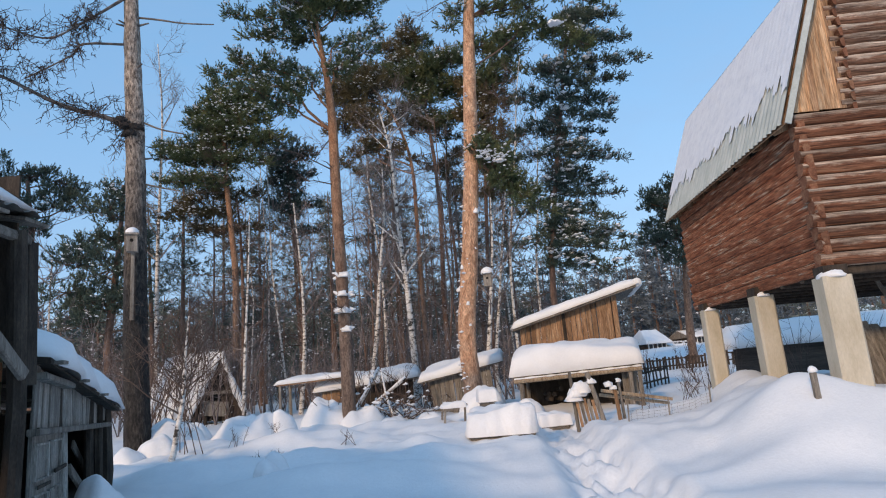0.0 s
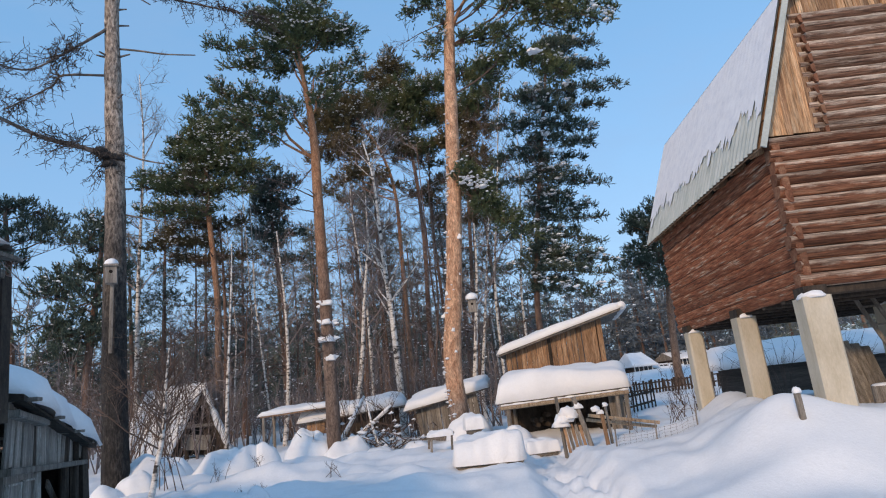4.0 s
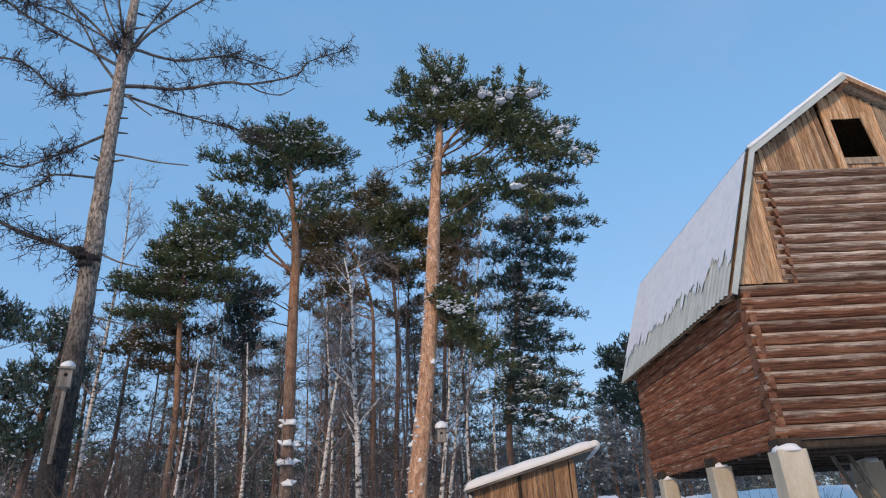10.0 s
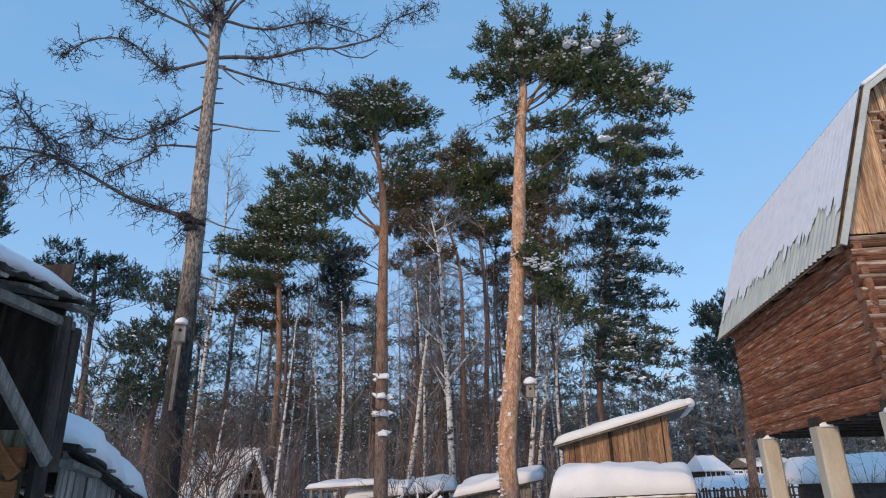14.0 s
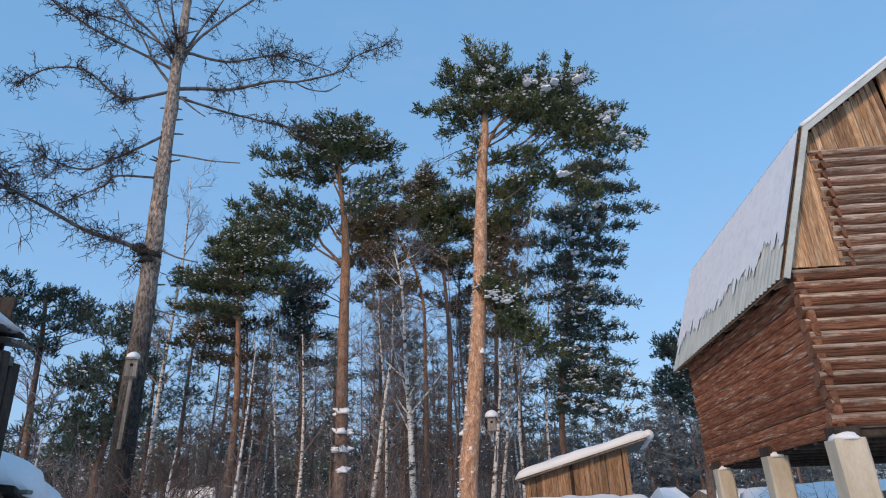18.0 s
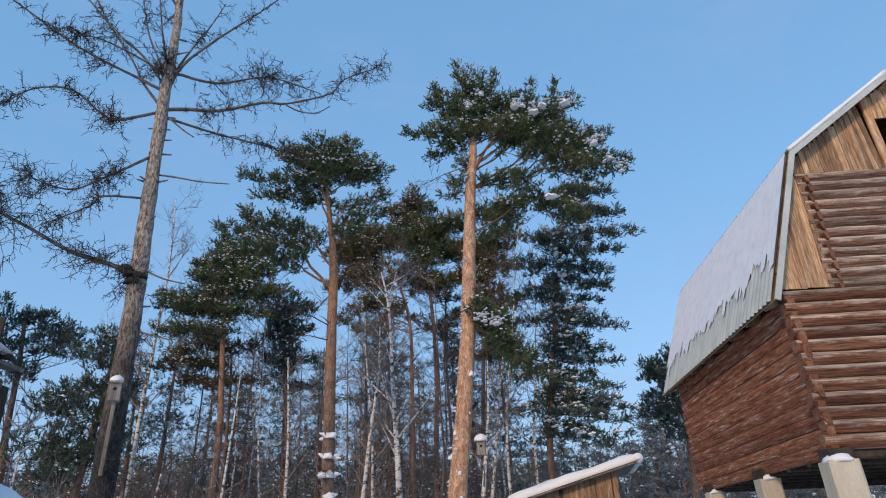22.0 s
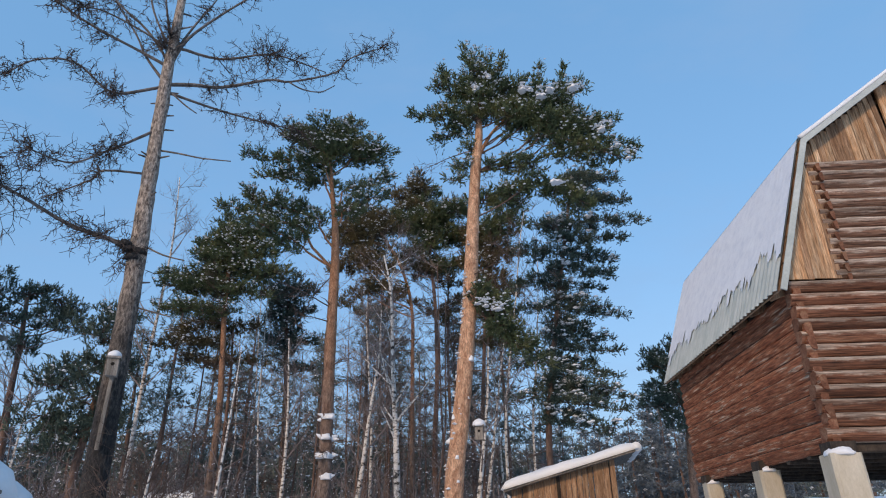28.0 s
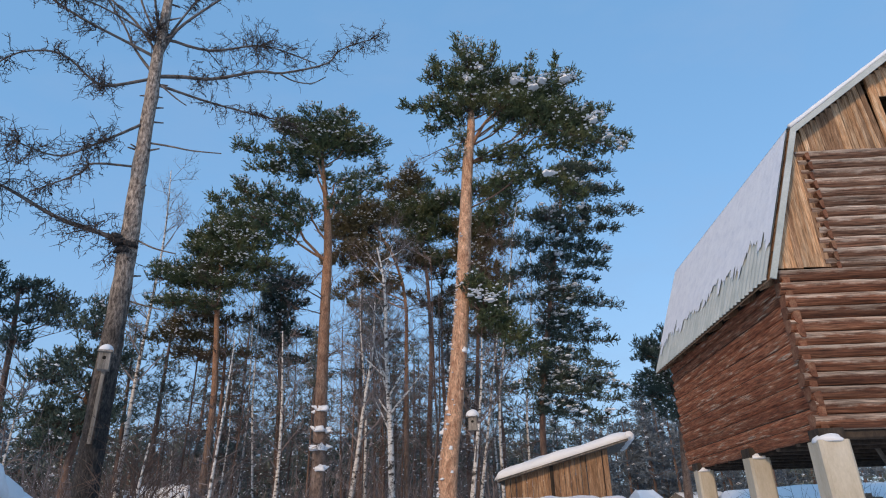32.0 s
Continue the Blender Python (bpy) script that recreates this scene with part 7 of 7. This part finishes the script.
# each limb: bearings and elevations along it, its thickness, and (place along it, reach, number) of its twig bunches
LARCH_EAST = [([(-26.9, 36.0), (-24.6, 36.5), (-21.8, 36.9), (-17.3, 38.3), (-14.9, 38.5), (-10.2, 39.8), (-8.7, 41.1), (-4.7, 42.3)], 0.052, [(0.28, 0.5, 22), (0.95, 0.6, 18), (0.82, 0.5, 8)]), ([(-15.1, 38.4), (-13.6, 38.0), (-11.7, 38.0), (-10.2, 38.7)], 0.022, []), ([(-26.6, 39.1), (-22.5, 39.1), (-18.1, 40.3), (-15.7, 40.4), (-11.3, 39.7)], 0.04, [(0.55, 0.75, 30), (0.25, 0.6, 12), (0.85, 0.55, 12)]), ([(-27.0, 37.6), (-25.9, 40.0), (-22.8, 42.8), (-18.9, 45.5), (-16.5, 47.1)], 0.045, [(0.7, 0.5, 7)]), ([(-27.0, 38.5), (-25.5, 41.2), (-24.1, 43.2), (-22.7, 45.5)], 0.035, [(0.5, 0.5, 10)]), ([(-26.8, 35.4), (-22.1, 35.0), (-17.5, 34.7), (-13.3, 34.4)], 0.036, [(0.72, 0.6, 14), (0.4, 0.45, 7), (0.95, 0.5, 10)]), ([(-26.8, 35.6), (-24.9, 34.7), (-23.8, 34.3)], 0.024, []), ([(-26.6, 30.6), (-24.7, 30.7), (-22.6, 30.7), (-19.9, 30.9)], 0.026, []), ([(-26.0, 22.6), (-24.4, 22.1), (-22.6, 21.9)], 0.024, []), ([(-26.0, 17.6), (-24.2, 17.3), (-22.9, 17.1)], 0.022, [])]
LARCH_TOP = [([(-27.2, 37.4), (-29.9, 37.9), (-35.3, 38.7), (-39.8, 39.8), (-43.5, 40.6)], 0.045, [(0.4, 0.5, 10), (0.65, 0.6, 14)]), ([(-27.2, 37.7), (-29.7, 39.6), (-32.7, 40.8), (-35.6, 42.3), (-38.5, 43.6)], 0.036, [(0.6, 0.5, 8)]), ([(-27.1, 36.0), (-29.3, 37.6), (-30.7, 39.1), (-33.7, 41.4), (-36.5, 43.9)], 0.038, [(0.7, 0.5, 6)]), ([(-27.3, 38.7), (-29.9, 39.4), (-33.8, 39.9), (-36.0, 39.5)], 0.03, [(0.9, 0.55, 20), (0.1, 0.55, 26)]), ([(-27.3, 39.0), (-28.4, 41.5), (-29.3, 43.9), (-30.4, 46.5)], 0.03, [(0.1, 0.45, 14)]), ([(-27.6, 39.0), (-29.6, 41.2), (-30.9, 43.7), (-32.5, 46.3)], 0.03, [(0.5, 0.5, 5)])]
LARCH_WEST = [([(-27.1, 35.8), (-30.1, 34.5), (-31.3, 34.2), (-32.4, 34.4), (-35.1, 35.5), (-38.0, 34.6), (-39.6, 32.9)], 0.042, [(0.34, 0.45, 22), (0.66, 0.5, 12), (0.97, 0.5, 10)]), ([(-26.9, 32.3), (-28.4, 31.2), (-30.6, 29.6), (-33.3, 27.9), (-36.7, 28.2)], 0.038, [(0.5, 0.6, 24), (0.95, 0.6, 20)]), ([(-26.8, 28.5), (-30.5, 28.0), (-31.4, 27.0), (-34.5, 24.8)], 0.03, [(0.45, 0.5, 9), (0.9, 0.5, 12)]), ([(-26.2, 21.6), (-28.1, 22.5), (-32.1, 23.2), (-36.2, 24.6), (-40.0, 25.3), (-45.7, 24.2)], 0.065, [(0.1, 0.6, 34), (0.3, 0.7, 22), (0.68, 0.9, 30), (0.9, 0.6, 10)]), ([(-38.1, 25.1), (-39.5, 26.5), (-40.8, 27.5), (-42.3, 28.8)], 0.024, [(0.4, 0.6, 14), (0.9, 0.5, 8)]), ([(-37.7, 25.0), (-39.9, 25.0), (-41.3, 23.1), (-43.2, 21.8)], 0.022, [(0.7, 0.6, 12)])]
LARCH_LIMBS = LARCH_EAST + LARCH_TOP + LARCH_WEST
larch, larch_base, larch_line = build_larch()

BIRCHES = [(BIRCH_A, 24, 0.15, 30, 2.6), (BIRCH_B, 25, 0.12, 24, 2.2), (BIRCH_C, 22, 0.07, 10, 1.2), (BIRCH_D, 27, 0.11, 18, 2.0), (BIRCH_E, 24, 0.12, 12, 1.6), (BIRCH_F, 27, 0.10, 14, 1.6), (ASPEN, 30, 0.12, 22, 2.6), (BIRCH_G, 27, 0.08, 34, 2.2), (BIRCH_H, 28, 0.07, 30, 2.0), (BIRCH_I, 28, 0.08, 30, 2.2)]
for rows, dist, r0, n, sp in BIRCHES:
    bare_tree(rows, dist, r0, "leafless birch with white bark and dark scars", BARK_BIRCH, TWIG_RED if r0 > 0.1 else TWIG, crown=n, spread=sp, limb_bark=BARK_BIRCH if r0 == 0.15 else TWIG_RED)
bare_tree(SAPLING, 12.6, 0.06, "thin leafless birch sapling in the snow", BARK_BIRCH, TWIG, name="birch_sapling", limb_bark=TWIG, crown=34, spread=1.15, twigs=6, crown_from=0.36, tr=0.006)
for k, (b, d, rx, h) in enumerate(((-24.6, 13.6, 0.42, 0.42), (-23.9, 14.2, 0.5, 0.6), (-22.4, 14.6, 0.55, 0.5), (-26.6, 13.4, 0.4, 0.3))):
    p = sight(b, 0, d)
    solo("snow_mound", dome(rx, rx * 0.8, h, 150 + k, 0.2, 14, 36), SNOW, pose(p.x, p.y, ground_z(p.x, p.y) - 0.05, 0, 0, 40 * k), "rounded heap of snow at the foot of the larch", "snow mound", "mounds of snow", smooth=True)


# ---------------------------------------------------------------- the wood behind
def conifer(trunks, needles, bits, sizes, x, y, h, lo, blade, count, fat=1.0):
    """One background conifer, added to the joined meshes."""
    g = ground_z(x, y) - 0.2
    lean = rng.normal(0, 0.25)
    trunks.tube([(x, y, g), (x + lean * 0.5, y, g + h * 0.5), (x + lean, y, g + h)], [0.16, 0.11, 0.03], 5, cap=False)
    for j in range(count):
        s = lo + (1 - lo) * (j + rng.random()) / count
        z = g + h * s
        r = (0.45 + 1.25 * (1 - s)) * rng.uniform(0.7, 1.25) * fat
        a = rng.uniform(0, 6.28)
        o = r * rng.uniform(0.2, 0.9)
        c = np.array((x + lean * s + math.cos(a) * o, y + math.sin(a) * o, z))
        n = int(16 * r / blade * 0.42) + 5
        q = rng.normal(0, 0.5, (n, 3)) * np.array((r, r, 0.22 * r))
        needles.append(tufts(q + c, q / r + np.array((0, 0, 0.15)), 5, blade, blade * 0.1))
        k = max(1, n // 13)
        bits.append(q[:k] + c + np.array((0, 0, blade * 0.25)))
        sizes.append(rng.uniform(0.15, 0.42, k) * blade)


def bare(trunks, twigs, x, y, h, n=10, r=0.10, tr=0.016):
    g = ground_z(x, y) - 0.2
    p, e = Vector((x, y, g)), Vector((x + rng.normal(0, 0.5), y, g + h))
    trunks.tube([p, p.lerp(e, 0.5) + Vector((rng.normal(0, 0.2), 0, 0)), e], [r, r * 0.65, 0.02], 5, cap=False)
    for j in range(n):
        s = p.lerp(e, rng.uniform(0.25, 1.0))
        a = rng.uniform(0, 6.28)
        ln = rng.uniform(0.8, 2.0)
        f = s + Vector((math.cos(a) * ln, math.sin(a) * ln, ln * rng.uniform(0.4, 1.1)))
        twigs.tube([s, f], [tr * 2, tr * 0.6], 3, cap=False)
        twig_spray(twigs, s, f, tr, 0, 10, 1.0)


def far_wood():
    wood = thing("mixed_wood", pose(0, 0, 0), "snowy mixed wood of pines and bare birches behind the yard", "wood", kind="stuff")
    trunks, pale, twigs, needles, bits, sizes = Mesh(), Mesh(), Mesh(), [], [], []
    spot = lambda b, d: (d * math.sin(radians(b)), d * math.cos(radians(b)))
    for k in range(175):
        conifer(trunks, needles, bits, sizes, *spot(rng.uniform(-50, 13), rng.uniform(50, 72)), rng.uniform(5.5, 9.0), rng.uniform(0.08, 0.3), 0.62, 11, 1.2)
    for k in range(15):
        stem, leaf, lump, size = Mesh(), [], [], []
        x, y = spot(-25 + 33 * (k + rng.random()) / 15, rng.uniform(33, 48))
        conifer(stem, leaf, lump, size, x, y, rng.uniform(10, 15.5), rng.uniform(0.25, 0.5), 0.34, 26, 1.1)
        base = np.array((x, y, ground_z(x, y) - 0.2))
        stem.v = [tuple(np.array(p) - base) for p in stem.v]
        tree = thing("pine_tree", Matrix.Translation(Vector(base)), "slim snowy pine standing in the wood behind the yard", "pine tree", "slim pines in the wood")
        part("trunk", stem, BARK_FAR, tree, smooth=True)
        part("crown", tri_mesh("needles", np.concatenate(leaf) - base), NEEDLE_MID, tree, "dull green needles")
        tagged(part("branch_snow", tri_mesh("snow", snow_bits(np.concatenate(lump) - base, np.concatenate(size))), SNOW, tree), kind="stuff")
    for k in range(17):
        stem, twig = Mesh(), Mesh()
        x, y = spot(rng.uniform(-22, 9), rng.uniform(26, 36))
        bare(stem, twig, x, y, rng.uniform(8, 14), 24, 0.06, 0.008)
        base = np.array((x, y, ground_z(x, y) - 0.2))
        for m in (stem, twig):
            m.v = [tuple(np.array(p) - base) for p in m.v]
        white = k % 4 == 0
        tree = thing("birch_tree" if white else "aspen_tree", Matrix.Translation(Vector(base)), "slender leafless birch with pale bark in the wood" if white else "slender leafless aspen with brown bark in the wood", "birch tree" if white else "aspen tree", "bare trees in the wood")
        part("trunk", stem, BARK_BIRCH if white else BARK_FAR, tree, smooth=True)
        tagged(part("twig_crown", twig, TWIG_RED, tree, "fine leafless twigs"), kind="stuff")
    for k in range(38):
        bare(pale if k % 3 == 0 else trunks, twigs, *spot(rng.uniform(-34, 11), rng.uniform(30, 60)), rng.uniform(5, 9), 11, 0.07)
    for k in range(12):
        bare(trunks, twigs, *spot(rng.uniform(30, 62), rng.uniform(34, 58)), rng.uniform(4, 8), 11, 0.08)
    for k in range(12):
        conifer(trunks, needles, bits, sizes, *spot(rng.uniform(30, 62), rng.uniform(40, 66)), rng.uniform(5, 9), 0.15, 0.4, 11)
    for k in range(400):
        b, d = rng.uniform(-38, 12), rng.uniform(24, 55)
        x, y = spot(b, d)
        g, h = ground_z(x, y) - 0.1, rng.uniform(1.5, 4.5)
        p = Vector((x, y, g))
        for j in range(3):
            e = p + Vector((rng.normal(0, 0.5), rng.normal(0, 0.5), h * rng.uniform(0.6, 1)))
            twigs.tube([p, e], [0.025, 0.008], 3, cap=False)
            twig_spray(twigs, p.lerp(e, 0.3), e, 0.012, 0, 8, h * 0.28)
    for k in range(6000):
        b, d = rng.uniform(-36, 12), rng.uniform(23, 50)
        x, y = spot(b, d)
        bits.append(np.array([(x, y, ground_z(x, y) + abs(rng.normal(0, 3.2)))]))
        sizes.append(rng.uniform(0.012, 0.036, 1) * (1 + (rng.random() < 0.05)))
    part("trunks", trunks, BARK_FAR, wood)
    part("birch_trunks", pale, BARK_BIRCH, wood)
    part("twigs", twigs, TWIG_RED, wood)
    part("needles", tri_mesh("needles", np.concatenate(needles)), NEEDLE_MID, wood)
    part("snow", tri_mesh("snow", snow_bits(np.concatenate(bits), np.concatenate(sizes))), SNOW, wood)
    # the wooded hill, and the woods beyond the village
    hill = thing("far_woods", pose(0, 0, 0), "distant snowy conifer woods on a low hill", "wood", kind="stuff")
    trunks, needles, bits, sizes = Mesh(), [], [], []
    for k in range(200):
        conifer(trunks, needles, bits, sizes, *spot(rng.uniform(-54, 14), rng.uniform(70, 170)), rng.uniform(7, 13), 0.08, 1.0, 9, 1.35)
    for k in range(130):
        conifer(trunks, needles, bits, sizes, *spot(rng.uniform(11, 66), rng.uniform(68, 125)), rng.uniform(9, 15), 0.06, 0.7, 14, 1.25)
    part("trunks", trunks, BARK_FAR, hill)
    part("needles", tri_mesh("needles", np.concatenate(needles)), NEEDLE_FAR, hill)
    part("snow", tri_mesh("snow", snow_bits(np.concatenate(bits), np.concatenate(sizes))), SNOW, hill)


far_wood()


# ---------------------------------------------------------------- bird houses, brush and shrubs
p = sight(-26.57, 13.44, 13.62)
larch_box = nest_box("bird_house", Matrix.Translation(p - Vector((0, 0, 0.38))), 20, "weathered bird house with a snow cap on the larch", 0.2, 0.34, 0.13)
part("mounting_board", Mesh().plank((0.0, 0.07, -1.35), (0.0, 0.10, 0.05), 0.07, 0.035, (1, 0, 0)), PLANK_OLD, larch_box, "long grey mounting board")
p = sight(4.58, 8.66, 17.3)
nest_box("bird_house", Matrix.Translation(p - Vector((0, 0, 0.36))), -10, "grey bird house with a snow cap on the tall pine", 0.22, 0.34, 0.18)


def shrub(x, y, h, n, label, spread=0.35, tw=TWIG, r=0.010):
    m = Mesh()
    p = Vector((0, 0, 0))
    for k in range(n):
        e = p + Vector((rng.normal(0, spread * h), rng.normal(0, spread * h), h * rng.uniform(0.6, 1.1)))
        s = p + Vector((rng.normal(0, 0.12), rng.normal(0, 0.12), 0))
        m.tube([s, s.lerp(e, 0.5) + Vector((0, 0, 0.08 * h)), e], [r, r * 0.8, r * 0.35], 4, cap=False)
        twig_spray(m, s.lerp(e, 0.4), e, r * 0.5, 0, 6, h * 0.3)
    return solo("bare_shrub", m, tw, pose(x, y, ground_z(x, y) - 0.08), label, "shrub", "bare shrubs", kind="stuff")


for x, y, h, n in ((-6.0, 14.6, 2.2, 9), (-6.9, 15.2, 2.6, 11), (-7.6, 16.0, 2.8, 11), (-6.6, 17.0, 2.4, 14), (-8.6, 18.0, 3.0, 18), (-9.6, 20.5, 3.2, 18), (-7.0, 21.0, 2.6, 14), (-4.9, 12.2, 0.9, 6), (10.6, 19.0, 2.0, 16), (12.4, 18.6, 1.8, 14), (9.0, 20.0, 1.6, 12), (7.0, 17.0, 0.9, 8), (6.2, 16.2, 0.7, 6), (-2.6, 20.2, 2.2, 14), (-1.6, 19.6, 1.6, 12), (-0.6, 22.0, 2.6, 16), (15.0, 18.0, 1.8, 12), (10.9, 28.0, 1.6, 12), (8.2, 26.0, 1.5, 10), (9.4, 24.0, 1.3, 9)):
    shrub(x, y, h, n, "bare brown shrub standing in the snow")

# snow-dusted brush pile between the sheds
bp_ = Mesh()
sp, sz = [], []
for k in range(130):
    c = Vector((-1.9 + rng.normal(0, 0.75), 18.6 + rng.normal(0, 0.4), 0.35 + abs(rng.normal(0, 0.3))))
    d = Vector(rng.normal(0, 1, 3))
    d.z = abs(d.z) * 0.5 + 0.1
    e = c + d.normalized() * rng.uniform(0.4, 1.1)
    bp_.tube([c, c.lerp(e, 0.5) + Vector((0, 0, 0.06)), e], [0.018, 0.012, 0.005], 4, cap=False)
    if k % 2 == 0:
        sp.append(np.array(c.lerp(e, 0.6)) + np.array((0, 0, 0.03)))
        sz.append(rng.uniform(0.04, 0.12))
brush = thing("brush_pile", pose(0, 0, 0), "tangled pile of cut branches dusted with snow", "brush pile", kind="stuff")
part("branches", bp_, TWIG, brush)
part("snow", tri_mesh("brush_snow", snow_bits(sp, sz)), SNOW, brush)

for pts, r, lab in (([(-3.05, 18.9, 0.3), (-2.5, 19.1, 1.1), (-2.0, 19.2, 1.9)], 0.07, "leaning birch stem laden with snow"), ([(-2.75, 18.4, 0.35), (-2.1, 18.6, 0.9), (-1.2, 18.8, 1.55)], 0.06, "bent birch stem laden with snow"), ([(-1.5, 18.2, 0.3), (-1.75, 18.5, 1.0), (-1.9, 18.8, 1.8)], 0.05, "dead birch stem dusted with snow")):
    st = thing("dead_birch", pose(*pts[0]), lab, "dead tree", "leaning dead stems")
    ln_ = [p - Vector(pts[0]) for p in bend(pts)]
    part("stem", Mesh().tube(ln_, np.linspace(r, r * 0.5, len(ln_)), 9, rough=0.05), BARK_BIRCH, st, smooth=True)
    part("snow_ridge", Mesh().tube([p + Vector((0, -0.01, r * 0.75 + 0.02 * noise.noise(p * 3))) for p in ln_[1:]], [r * (0.6 + 0.35 * noise.noise(p * 2.2 + Vector((r * 90, 0, 0)))) for p in ln_[1:]], 8), SNOW, st, "snow lying along the stem", smooth=True)
    for k in range(4):
        p = ln_[rng.integers(4, len(ln_))]
        part("twig", Mesh().tube([p, p + Vector((rng.normal(0, 0.4), rng.normal(0, 0.2), rng.uniform(0.1, 0.6)))], [0.014, 0.005], 5, cap=False), TWIG, st)
for k, (x, y, rx, h) in enumerate(((-3.3, 18.2, 0.9, 0.55), (-2.4, 17.9, 0.7, 0.4), (-1.5, 17.6, 0.5, 0.22), (-0.5, 17.5, 0.6, 0.25))):
    solo("snow_mound", dome(rx, rx * 0.7, h, 80 + k, 0.25, 16, 40), SNOW, pose(x, y, ground_z(x, y) - 0.05, 0, 0, 30 * k), "uneven drift of snow before the brush", "snow mound", "mounds of snow", smooth=True)

# dry stalks that stick out of the snow, and a snow-capped stump
for k, (x, y, h) in enumerate(((-3.37, 11.0, 0.3), (-3.55, 13.1, 0.35), (-3.1, 11.4, 0.25), (-4.2, 12.6, 0.4), (-2.0, 12.4, 0.3), (5.0, 13.4, 0.7), (4.4, 14.2, 0.6), (5.6, 14.8, 0.8), (1.2, 14.8, 0.3))):
    shrub(x, y, h, 5, "dry stalks sticking out of the snow", 0.22, TWIG, 0.006)
solo("snow_mound", dome(0.24, 0.2, 0.36, 171, 0.1, 12, 24), SNOW, pose(-2.55, 9.1, ground_z(-2.55, 9.1) - 0.04), "pointed cap of snow on a buried stump", "snow mound", "mounds of snow", smooth=True)
